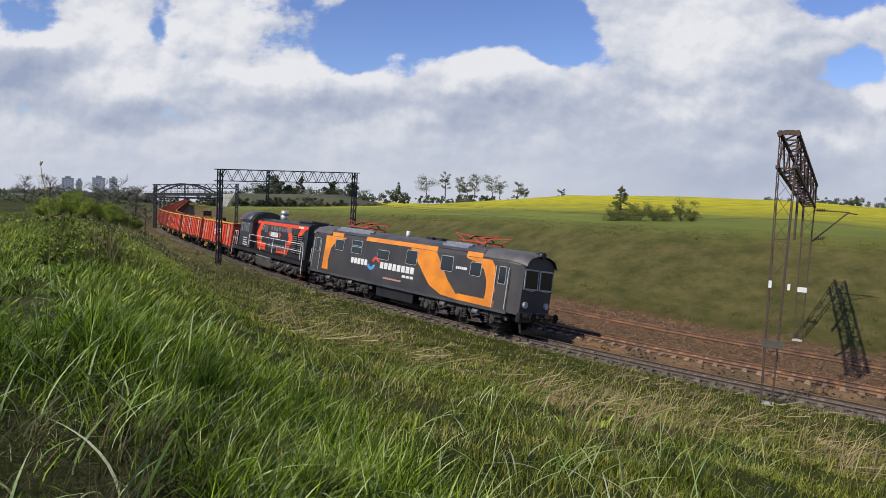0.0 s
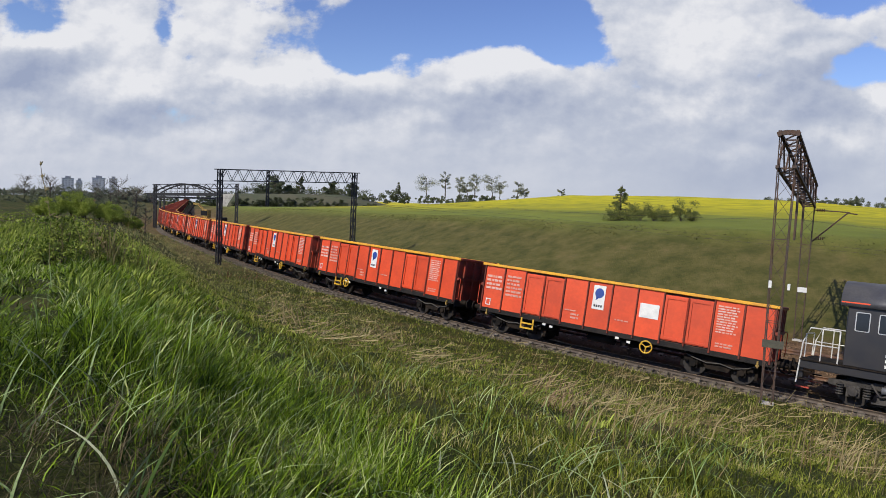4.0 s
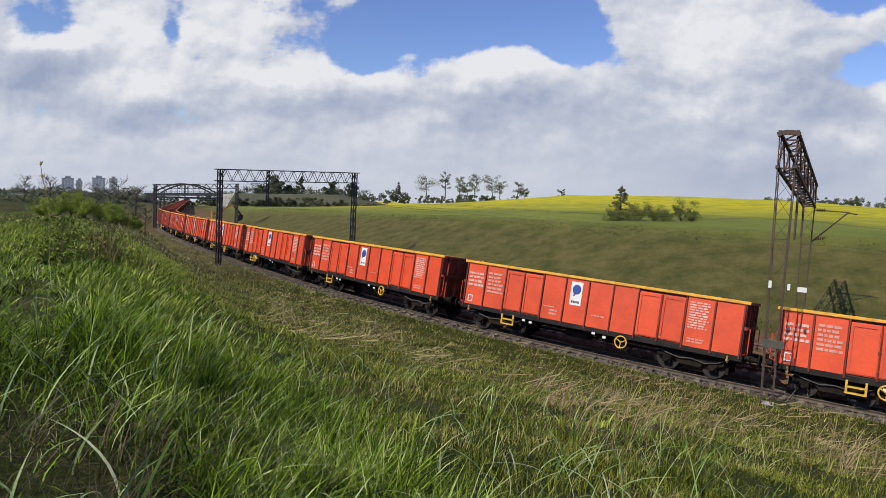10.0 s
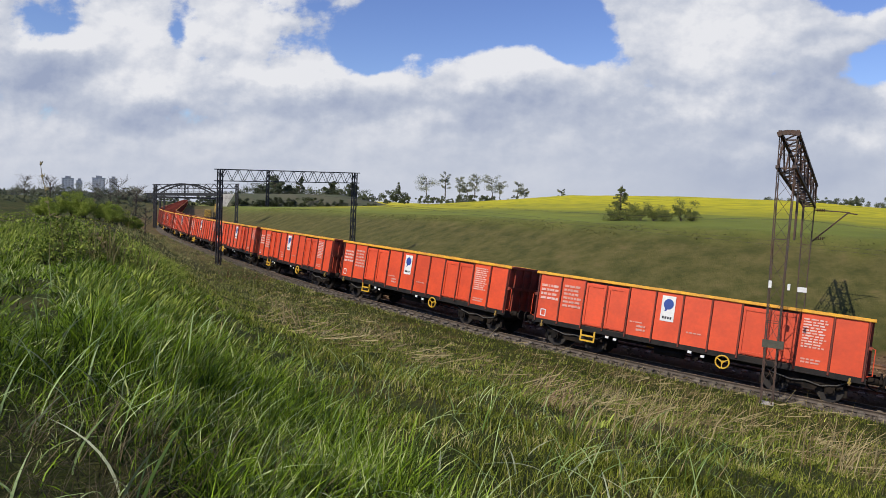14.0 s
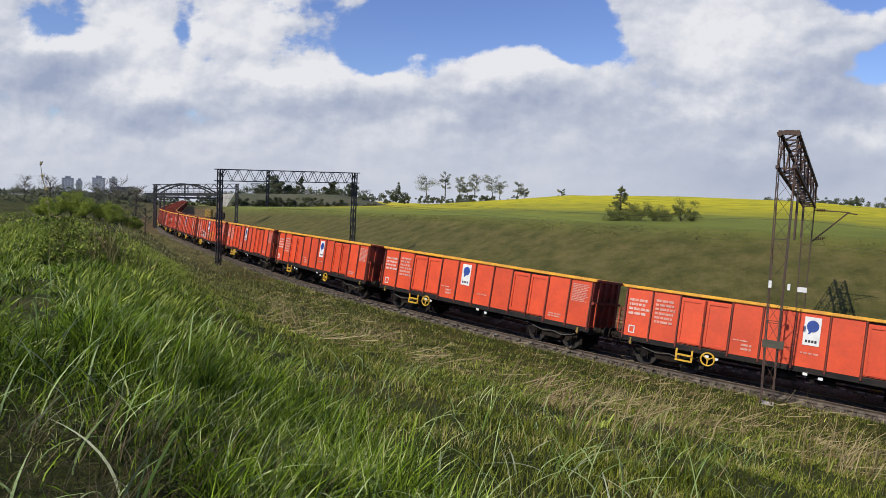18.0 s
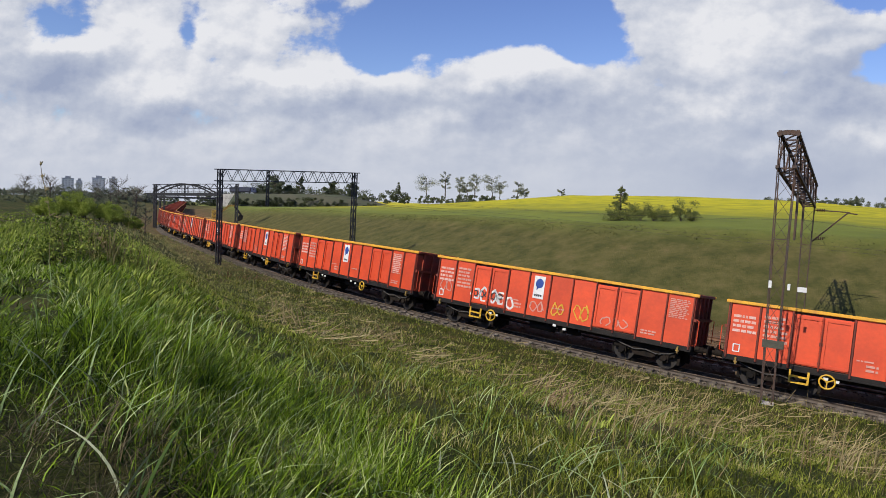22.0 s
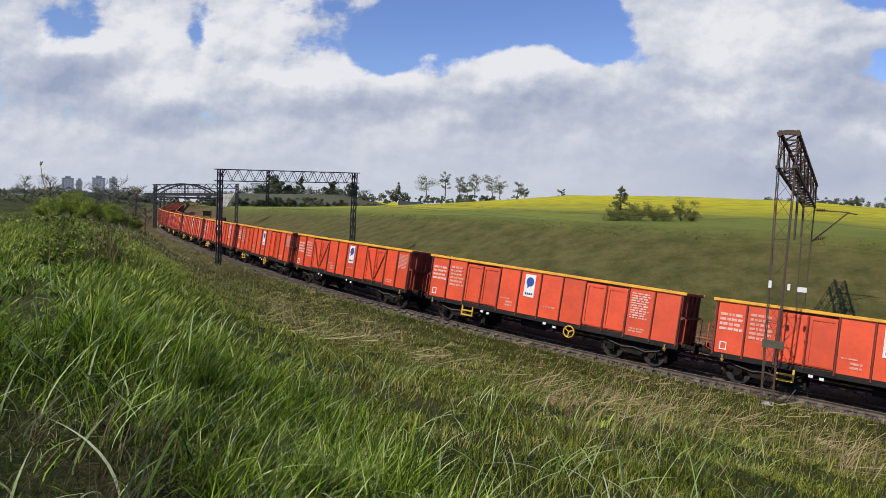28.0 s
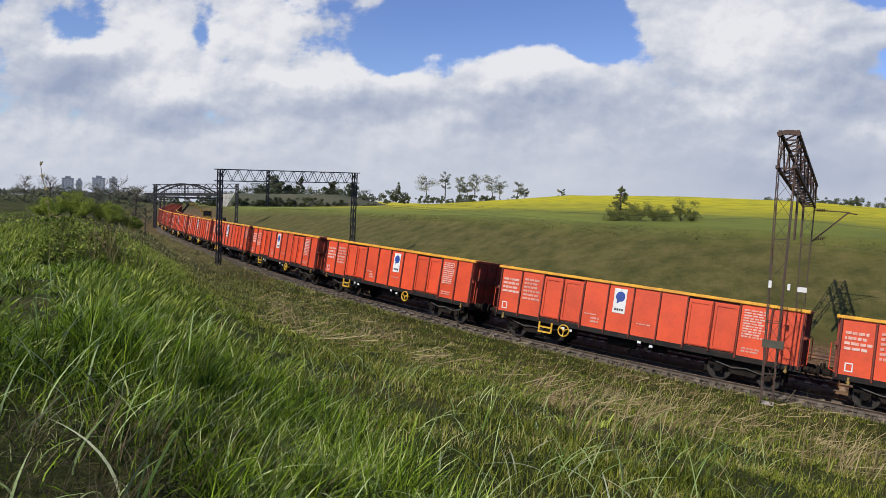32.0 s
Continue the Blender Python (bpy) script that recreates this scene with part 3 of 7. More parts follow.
def open_wagon(style):
    """A four-axle open wagon, 14.04 m over its buffers. style: the emblem's panel, its table white or pale, the hand wheel beside the step or apart."""
    emblem, table, wheel = style
    thing = new("open_goods_wagon")
    # side sheets, each panel pressed a little inwards; doors apart
    for sy in (-1, 1):
        y = sy * 1.385
        for a, b in zip(PANELS, PANELS[1:]):
            if abs(a) in (4.16, 3.19, 2.2) and abs(b) in (4.16, 3.19, 2.2) and a * b > 0:
                continue
            bm = bmesh.new()
            box(bm, a, b, min(y, y - sy * 0.05), max(y, y - sy * 0.05), FLOOR_Z, TOP_Z)
            part("side_panel", bm, RED, thing)
        for x0 in (-4.16, -3.18, 2.2, 3.18):
            bm = bmesh.new()
            x1 = x0 + 0.98
            box(bm, x0 + 0.02, x1 - 0.02, min(y, y - sy * 0.04), max(y, y - sy * 0.04), FLOOR_Z + 0.06, TOP_Z - 0.09)
            o, i = sy * 1.425, sy * 1.385
            for (a, b, c, d) in ((x0 + 0.05, x0 + 0.14, FLOOR_Z + 0.1, TOP_Z - 0.14), (x1 - 0.14, x1 - 0.05, FLOOR_Z + 0.1, TOP_Z - 0.14), (x0 + 0.14, x1 - 0.14, TOP_Z - 0.24, TOP_Z - 0.14), (x0 + 0.14, x1 - 0.14, FLOOR_Z + 0.1, FLOOR_Z + 0.2)):
                box(bm, a, b, min(i, o), max(i, o), c, d)
            door = part("door_leaf", bm, RED, thing)
        for xm in (-3.18, 3.18):
            bm = bmesh.new()
            o = sy * 1.45
            rod(bm, (xm, o, FLOOR_Z - 0.05), (xm, o, TOP_Z - 0.1), 0.028, 6)
            box(bm, xm - 0.06, xm + 0.06, min(o, o - sy * 0.07), max(o, o - sy * 0.07), 2.0, 2.12)
            box(bm, xm - 0.05, xm + 0.05, min(o, o - sy * 0.07), max(o, o - sy * 0.07), 1.3, 1.4)
            part("door_bar", bm, RED_END, thing)
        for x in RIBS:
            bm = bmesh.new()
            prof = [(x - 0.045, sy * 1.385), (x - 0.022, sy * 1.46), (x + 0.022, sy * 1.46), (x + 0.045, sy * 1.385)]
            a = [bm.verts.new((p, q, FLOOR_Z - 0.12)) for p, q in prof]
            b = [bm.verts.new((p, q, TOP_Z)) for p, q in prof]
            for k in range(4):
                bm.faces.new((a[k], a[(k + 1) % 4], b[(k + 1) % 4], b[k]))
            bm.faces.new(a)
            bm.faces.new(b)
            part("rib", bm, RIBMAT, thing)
        bm = bmesh.new()
        box(bm, -6.52, 6.52, min(sy * 1.415, sy * 1.475), max(sy * 1.415, sy * 1.475), TOP_Z, 3.265)
        part("top_rim", bm, RIM, thing, bevel=0.02)
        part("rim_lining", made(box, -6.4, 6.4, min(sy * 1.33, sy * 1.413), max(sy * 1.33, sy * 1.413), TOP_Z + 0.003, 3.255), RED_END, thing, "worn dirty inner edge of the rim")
        # dark sheet lining the inside of each side wall
        part("inner_sheet", made(box, -6.34, 6.34, min(sy * 1.3, sy * 1.328), max(sy * 1.3, sy * 1.328), FLOOR_Z + 0.03, 3.2), LOADMAT, thing, "dark inner side sheet")
        bm = bmesh.new()
        box(bm, -6.45, 6.45, min(sy * 1.2, sy * 1.4), max(sy * 1.2, sy * 1.4), 0.94, FLOOR_Z)
        box(bm, -6.45, 6.45, min(sy * 1.2, sy * 1.47), max(sy * 1.2, sy * 1.47), 0.93, 0.97)
        part("solebar", bm, SOLE, thing)
    for sx in (-1, 1):
        bm = bmesh.new()
        x = sx * 6.4
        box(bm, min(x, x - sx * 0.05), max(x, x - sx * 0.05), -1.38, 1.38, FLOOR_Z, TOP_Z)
        ew = part("end_wall", bm, RED_END, thing, "red end wall, its shade put into the dark paint colour")
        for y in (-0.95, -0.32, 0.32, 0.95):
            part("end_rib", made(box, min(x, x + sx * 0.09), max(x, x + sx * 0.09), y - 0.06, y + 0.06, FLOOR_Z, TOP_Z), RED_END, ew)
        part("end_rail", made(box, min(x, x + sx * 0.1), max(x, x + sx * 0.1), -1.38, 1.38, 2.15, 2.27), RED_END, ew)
        bm = bmesh.new()
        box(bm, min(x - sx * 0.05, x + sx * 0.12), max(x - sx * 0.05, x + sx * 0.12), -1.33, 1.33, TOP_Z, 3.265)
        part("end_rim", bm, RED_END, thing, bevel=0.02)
        bm = bmesh.new()
        box(bm, min(x - sx * 0.1, x + sx * 0.03), max(x - sx * 0.1, x + sx * 0.03), -1.3, 1.3, 0.82, FLOOR_Z)
        part("headstock", bm, SOLE, thing)
        buffer_set(thing, sx * 6.42, sx)
        # grab rail at the camera-side corner, lamp iron and white plate
        for sy in (-1, 1):
            bm = bmesh.new()
            tube(bm, [(sx * 6.44, sy * 1.3, 1.2), (sx * 6.6, sy * 1.34, 1.25), (sx * 6.6, sy * 1.34, 2.2), (sx * 6.44, sy * 1.3, 2.25)], 0.018)
            part("grab_rail", bm, RED, thing)
            bm = bmesh.new()
            box(bm, sx * 5.95 - 0.03, sx * 5.95 + 0.03, min(sy * 1.4, sy * 1.49), max(sy * 1.4, sy * 1.49), 0.8, 1.06)
            box(bm, sx * 5.95 - 0.06, sx * 5.95 + 0.06, min(sy * 1.4, sy * 1.5), max(sy * 1.4, sy * 1.5), 0.86, 0.92)
            part("lamp_bracket", bm, DULLYELLOW, thing)
    bm = bmesh.new()
    box(bm, -6.38, 6.38, -1.36, 1.36, FLOOR_Z - 0.1, FLOOR_Z + 0.02)
    part("floor", bm, LOADMAT, thing)
    bm = bmesh.new()
    for y in (-0.25, 0.25):
        box(bm, -6.3, 6.3, y - 0.08, y + 0.08, 0.72, 1.08)
    for x in (-3.2, -1.6, 0, 1.6, 3.2):
        box(bm, x - 0.06, x + 0.06, -1.2, 1.2, 0.8, 1.06)
    part("centre_sill", bm, SOLE, thing)
    bm = bmesh.new()
    rod(bm, (-1.0, -0.75, 0.7), (0.2, -0.75, 0.7), 0.2, 14)
    part("air_tank", bm, SOLE, thing)
    bm = bmesh.new()
    rod(bm, (0.9, -0.8, 0.72), (1.5, -0.8, 0.72), 0.15, 12)
    box(bm, 0.55, 0.8, -1.15, -0.85, 0.6, 0.85)
    tube(bm, [(-3.4, -0.9, 0.62), (0.9, -0.85, 0.68), (3.4, -0.9, 0.6)], 0.025)
    part("brake_gear", bm, BOGIE, thing)
    for x in (-4.5, 4.5):
        bogie_y(thing, x)
    for sy in (-1, 1):
        y = sy * 1.5
        sx = 1 if sy < 0 else -1
        xs = sx * -3.75
        bm = bmesh.new()
        for dx in (-0.3, 0.3):
            box(bm, xs + dx - 0.035, xs + dx + 0.035, min(y, y - sy * 0.05), max(y, y - sy * 0.05), 0.5, 0.98)
        for z in (0.5, 0.72):
            box(bm, xs - 0.3, xs + 0.3, min(y + sy * 0.04, y - sy * 0.14), max(y + sy * 0.04, y - sy * 0.14), z, z + 0.06)
        part("step", bm, YELLOW if wheel != "none" else SOLE, thing, "yellow footstep" if wheel != "none" else "black footstep")
        xw = sx * (1.75 if wheel == "apart" else -2.85)
        bm = bmesh.new()
        ring(bm, (xw, y + sy * 0.02, 0.76), (0, 1, 0), 0.25, 0.032, 18, 6)
        for k in range(3):
            a = 2 * math.pi * k / 3 + 0.5
            bar(bm, (xw, y + sy * 0.02, 0.76), (xw + 0.25 * math.cos(a), y + sy * 0.02, 0.76 + 0.25 * math.sin(a)), 0.04)
        rod(bm, (xw, sy * 1.2, 0.76), (xw, y + sy * 0.04, 0.76), 0.045, 8)
        part("hand_wheel", bm, YELLOW if wheel != "none" else BOGIE, thing, "yellow hand brake wheel" if wheel != "none" else "black hand brake wheel")
        for k, (xa, za) in enumerate(((-2.9, 0.86), (-2.55, 0.82), (0.5, 0.9), (1.0, 0.82))):
            bm = bmesh.new()
            x = sx * xa
            box(bm, x - 0.075, x + 0.075, min(y, y - sy * 0.02), max(y, y - sy * 0.02), za - 0.05, za + 0.05)
            part("plate", bm, WHITE, thing, "small white plate")
        f = sy * 1.397 if sy > 0 else -1.397 - 0.012
        sg = sx
        def xr(a, w):
            return a if sg > 0 else -a - w
        for k, (a, z, w, h, rows) in enumerate(((-6.2, 2.75, 0.85, 0.75, 4), (-5.12, 2.85, 0.85, 1.05, 6))):
            bm = bmesh.new()
            bars_block(bm, xr(a, w), z, w, h, rows, f, 11 * k + emblem, 0.8)
            part("stencil_block", bm, FADED if k == 0 else PALE, thing, "white stencilled lines of small writing", kind="stuff")
        bm = bmesh.new()
        bars_block(bm, xr(4.3 if table == "w" else 5.4, 0.8), 2.97, 0.8, 1.12 if table == "w" else 0.8, 11, f, 31 + emblem, 0.85)
        part("stencil_table", bm, FADED if table == "w" else PALE, thing, "white stencilled table of small writing", kind="stuff")
        for a, z, w, h, rows in ((4.35, 1.5, 0.7, 0.22, 2), (-1.75, 1.62, 0.4, 0.3, 2), (0.25, 1.7, 0.6, 0.1, 1), (-2.05, 1.75, 0.55, 0.09, 1)):
            part("small_stencil", made(bars_block, xr(a, w), z, w, h, rows, f, int(a * 9) + 40, 0.9), PALE, thing, "small white stencil", kind="stuff")
        bm = bmesh.new()
        ox = xr(-6.12, 0.26)
        for a in ((0, 0.26, 1.26, 1.3), (0, 0.26, 1.54, 1.58), (0, 0.04, 1.3, 1.54), (0.22, 0.26, 1.3, 1.54)):
            box(bm, ox + a[0], ox + a[1], f, f + 0.012, a[2], a[3])
        part("card_holder", bm, WHITE, thing)
        bm = bmesh.new()
        lx = xr(-0.84 if emblem == 2 else 0.28, 0.54)
        box(bm, lx, lx + 0.54, f, f + 0.012, 1.95, 3.0)
        logo = part("emblem_board", bm, WHITE, thing, "white board with a blue round emblem")
        bm = bmesh.new()
        g = f - 0.004 if sy < 0 else f + 0.004
        cx, cz = lx + 0.28, 2.68
        pts = [(cx + 0.2 * math.cos(a), cz - 0.02 + 0.22 * math.sin(a)) for a in [2 * math.pi * i / 24 for i in range(24)]]
        plate(bm, pts, g, 0.01, sy)
        plate(bm, [(cx - 0.16, cz - 0.12), (cx - 0.02, cz - 0.22), (cx - 0.07, cz - 0.31), (cx - 0.15, cz - 0.33), (cx - 0.12, cz - 0.25)], g, 0.01, sy)
        part("emblem", bm, BLUE, logo)
        bm = bmesh.new()
        for k in range(4):
            box(bm, lx + 0.08 + 0.1 * k, lx + 0.155 + 0.1 * k, g, g + 0.012, 2.05, 2.15)
        part("emblem_bar", bm, DARKTXT, logo)
    return thing


def graffiti(thing, seed):
    """Sprayed scrawls on the camera's side of one wagon."""
    rng = random.Random(seed)
    def scrawl(name, x, z, w, h, mat, n, r):
        bm = bmesh.new()
        for k in range(n):
            cx, cz = x + w * (k + 0.5) / n, z + h * 0.5
            pts, a = [], rng.uniform(0, 6)
            for i in range(9):
                a += rng.uniform(0.5, 1.2)
                pts.append((cx + 0.55 * w / n * math.cos(a) * rng.uniform(0.5, 1.2), cz + 0.5 * h * math.sin(a) * rng.uniform(0.5, 1.0)))
            for p, q in zip(pts, pts[1:]):
                bar(bm, (p[0], -1.402, p[1]), (q[0], -1.402, q[1]), 0.012, r)
        part(name, bm, mat, thing, "sprayed scrawl", kind="stuff")
    scrawl("graffiti", -4.2, 1.3, 2.0, 0.75, WHITE, 4, 0.09)
    scrawl("graffiti", -4.1, 1.5, 1.7, 0.4, DARKTXT, 5, 0.06)
    scrawl("graffiti", -2.7, 1.2, 0.9, 0.6, WHITE, 2, 0.1)
    scrawl("graffiti", -6.1, 1.4, 0.7, 0.8, PALE, 2, 0.04)
    scrawl("graffiti", -0.9, 1.25, 0.7, 0.6, PALE, 2, 0.05)
    scrawl("graffiti", 0.2, 1.25, 0.6, 0.7, YELLOW, 2, 0.05)
    scrawl("graffiti", 1.3, 1.2, 0.7, 0.9, YELLOW, 2, 0.05)
    scrawl("graffiti", 2.6, 1.25, 1.2, 0.5, PALE, 3, 0.05)


SPEED = 11.525
FIRST, PITCH_S = 34.28, 14.04
TRAIN = []       # thing, its centre's s at the start, half pivot distance
# (emblem's panel, white or pale table, hand wheel) of each wagon
STYLES = {0: (2, "w", "apart"), 1: (2, "w", "beside"), 4: (2, "w", "beside"), 7: (2, "w", "beside"), 11: (3, "p", "beside"), 12: (2, "p", "beside"), 13: (3, "p", "apart"),
          14: (2, "p", "beside"), 17: (3, "w", "apart"), 18: (2, "w", "beside"), 21: (3, "p", "none"), 22: (3, "p", "apart"), 23: (2, "w", "beside"), 24: (3, "w", "apart"), 26: (2, "p", "beside"), 29: (3, "w", "apart"), 31: (2, "w", "beside")}
WAGONS = 37
built = {}
for k in range(WAGONS):
    s0 = FIRST + PITCH_S * k
    style = STYLES.get(k, (2, "w", "apart"))
    if k in (0, 15):
        w = open_wagon((2, "p", "beside") if k else style)
        if k:
            graffiti(w, 3)
            tagged(w, "red open goods wagon with yellow rim and sprayed graffiti", "wagon", "red open wagons of the train")
        else:
            bm = bmesh.new()
            box(bm, 1.25, 2.05, -1.412, -1.4, 1.95, 2.55)
            part("notice_board", bm, WHITE, w, "blank white board")
    elif style in built:
        w = copy_thing(built[style], vehicle_pose(s0, 4.5))
    else:
        w = built[style] = open_wagon(style)
        if k == 21:
            for sy in (-1, 1):
                for i, x0 in enumerate((-4.16, -3.18, 2.2, 3.18)):
                    a, c = (x0 + 0.1, x0 + 0.88) if i % 2 else (x0 + 0.88, x0 + 0.1)
                    part("door_brace", made(bar, (a, sy * 1.43, FLOOR_Z + 0.2), (c, sy * 1.43, TOP_Z - 0.25), 0.05), RED_END, w, "diagonal brace across the door")
    if k != 15:
        tagged(w, "red open goods wagon with a yellow top rim and white stencils", "wagon", "red open wagons of the train")
    w.matrix_basis = vehicle_pose(s0, 4.5)
    TRAIN.append((w, s0, 4.5))


# ---------- locomotives ----------
GREY = material("dark_grey_loco_paint", (0.034, 0.033, 0.036), 0.5, 0, 0.2, 0.7, 9, other=(0.055, 0.049, 0.045))
ROOF = material("dusty_roof_paint", (0.05, 0.05, 0.06), 0.5, 0.1, 0.3, 1.0, 14, other=(0.085, 0.08, 0.08))
CABROOF = material("grey_brown_roof_paint", (0.075, 0.07, 0.066), 0.55, 0, 0.25, 1.5, 14, other=(0.11, 0.1, 0.1))
ORANGE = material("orange_loco_paint", (0.8, 0.27, 0.02), 0.45, 0, 0.14, 1.2, 12, other=(0.62, 0.2, 0.025))
BLACKP = material("black_loco_paint", (0.014, 0.014, 0.018), 0.4, 0, 0.2, 1.5, 12, other=(0.025, 0.022, 0.022))
REDSTRIPE = material("orange_red_stripe_paint", (0.8, 0.075, 0.018), 0.6, 0, 0.14, 1.2, 12)
GLASS = material("dark_window_glass", (0.022, 0.024, 0.027), 0.12, 0.0, 0.1, 1, 5, spec=0.4)
FRAME = material("pale_window_frame", (0.5, 0.5, 0.5), 0.4, 0.3)
HANDRAIL = material("pale_handrail_paint", (0.72, 0.7, 0.66), 0.5)
CAST = material("grey_dusty_cast_steel", (0.075, 0.066, 0.058), 0.85, 0.1, 0.35, 3, 18, other=(0.032, 0.028, 0.026))
SILVER = material("silver_exhaust_paint", (0.62, 0.6, 0.55), 0.35, 0.5, 0.2, 3, 20)
PANTO = material("red_pantograph_paint", (0.5, 0.07, 0.04), 0.5)
LAMP = material("lamp_lens", (0.6, 0.58, 0.5), 0.15)
LOUVRE = material("grey_louvre_paint", (0.16, 0.16, 0.17), 0.5, 0.1, 0.2, 3, 20)
DUCT = material("dull_silver_duct", (0.3, 0.31, 0.34), 0.45, 0.4, 0.2, 2, 16)
EMB_B = material("light_blue_emblem", (0.08, 0.35, 0.7), 0.5)
EMB_R = material("red_emblem", (0.7, 0.08, 0.06), 0.5)


def on_side(outline, y, t=0.014):
    """A flat marking or panel on the camera's side at y, proud by t."""
    return made(plate, outline, y - t, t, -1)


def rect(x0, x1, z0, z1, r=0.0):
    if not r:
        return [(x0, z0), (x1, z0), (x1, z1), (x0, z1)]
    out = []
    for cx, cz, a0 in ((x1 - r, z0 + r, -90), (x1 - r, z1 - r, 0), (x0 + r, z1 - r, 90), (x0 + r, z0 + r, 180)):
        out += [(cx + r * math.cos(radians(a0 + d)), cz + r * math.sin(radians(a0 + d))) for d in (0, 30, 60, 90)]
    return out


def side_window(parent, x0, x1, z0, z1, y, r=0.1):
    fr = part("window_frame", on_side(rect(x0, x1, z0, z1, r), y, 0.03), FRAME, parent)
    part("pane", on_side(rect(x0 + 0.032, x1 - 0.032, z0 + 0.032, z1 - 0.032, r * 0.75), y - 0.022, 0.014), GLASS, fr)


def bogie_three(parent, x, wb, mat, r=0.6, y=1.0):
    bm = bmesh.new()
    for sy in (-1, 1):
        y0, y1 = min(sy * y, sy * (y + 0.14)), max(sy * y, sy * (y + 0.14))
        outline = [(-wb - 0.8, 0.7), (-wb - 0.35, 0.66), (-wb + 0.4, 0.78), (-0.4, 0.72), (0.4, 0.72), (wb - 0.4, 0.78), (wb + 0.35, 0.66), (wb + 0.8, 0.7), (wb + 0.8, 0.9), (wb * 0.6, 1.02), (-wb * 0.6, 1.02), (-wb - 0.8, 0.9)]
        a = [bm.verts.new((px, y0, pz)) for px, pz in outline]
        b = [bm.verts.new((px, y1, pz)) for px, pz in outline]
        bm.faces.new(a)
        bm.faces.new(b[::-1])
        for i in range(len(a)):
            bm.faces.new((a[i], b[i], b[(i + 1) % len(a)], a[(i + 1) % len(a)]))
        for wx in (-wb / 2, wb / 2):
            box(bm, wx - 0.3, wx + 0.3, y0, y1 + 0.02, 0.34, 0.5)
            rod(bm, (wx, sy * (y + 0.05), 0.9), (wx, sy * (y + 0.25), 0.95), 0.12, 8)
    box(bm, -wb - 0.6, wb + 0.6, -y, y, 0.66, 0.86)
    b = part("bogie", bm, mat, parent)
    b.matrix_basis = Matrix.Translation((x, 0, 0))
    for wx in (-wb, 0, wb):
        w = part("wheelset", made_wheelset(r), WHEEL, b)
        w.matrix_basis = Matrix.Translation((wx, 0, r))
        for sy in (-1, 1):
            bm = bmesh.new()
            box(bm, wx - 0.22, wx + 0.22, min(sy * (y - 0.04), sy * (y + 0.22)), max(sy * (y - 0.04), sy * (y + 0.22)), 0.36, 0.78)
            rod(bm, (wx, sy * (y + 0.2), 0.57), (wx, sy * (y + 0.34), 0.57), 0.17, 12)
            part("axle_box", bm, mat, b, bevel=0.02)
            for dx in (-0.42, 0.42):
                bm = bmesh.new()
                for k in range(5):
                    ring(bm, (wx + dx, sy * (y + 0.18), 0.42 + 0.09 * k), (0, 0, 1), 0.1, 0.03, 10, 5)
                rod(bm, (wx + dx, sy * (y + 0.18), 0.36), (wx + dx, sy * (y + 0.18), 0.86), 0.06, 6)
                part("spring", bm, mat, b)
    for wx in (-wb / 2, wb / 2):
        for sy in (-1, 1):
            bm = bmesh.new()
            tube(bm, [(wx - 0.5, sy * (y + 0.22), 0.95), (wx - 0.2, sy * (y + 0.27), 0.55), (wx + 0.3, sy * (y + 0.24), 0.7)], 0.04)
            bar(bm, (wx - 0.45, sy * (y + 0.2), 0.3), (wx + 0.5, sy * (y + 0.2), 0.36), 0.06)
            part("brake_rigging", bm, mat, b)
            bm = bmesh.new()
            rod(bm, (wx - 0.18, sy * (y + 0.24), 0.8), (wx + 0.2, sy * (y + 0.24), 0.8), 0.13, 12)
            part("brake_cylinder", bm, LOUVRE, b)
    return b


def letters(thing, name, mat, x, z, w, h, count, y, label=""):
    """A name that is only drawn as a row of plain blocks, each a part."""
    d = w / count
    for i in range(count):
        part(name, on_side(rect(x + d * i, x + d * (i + 0.78), z, z + h), y, 0.014), mat, thing, label)


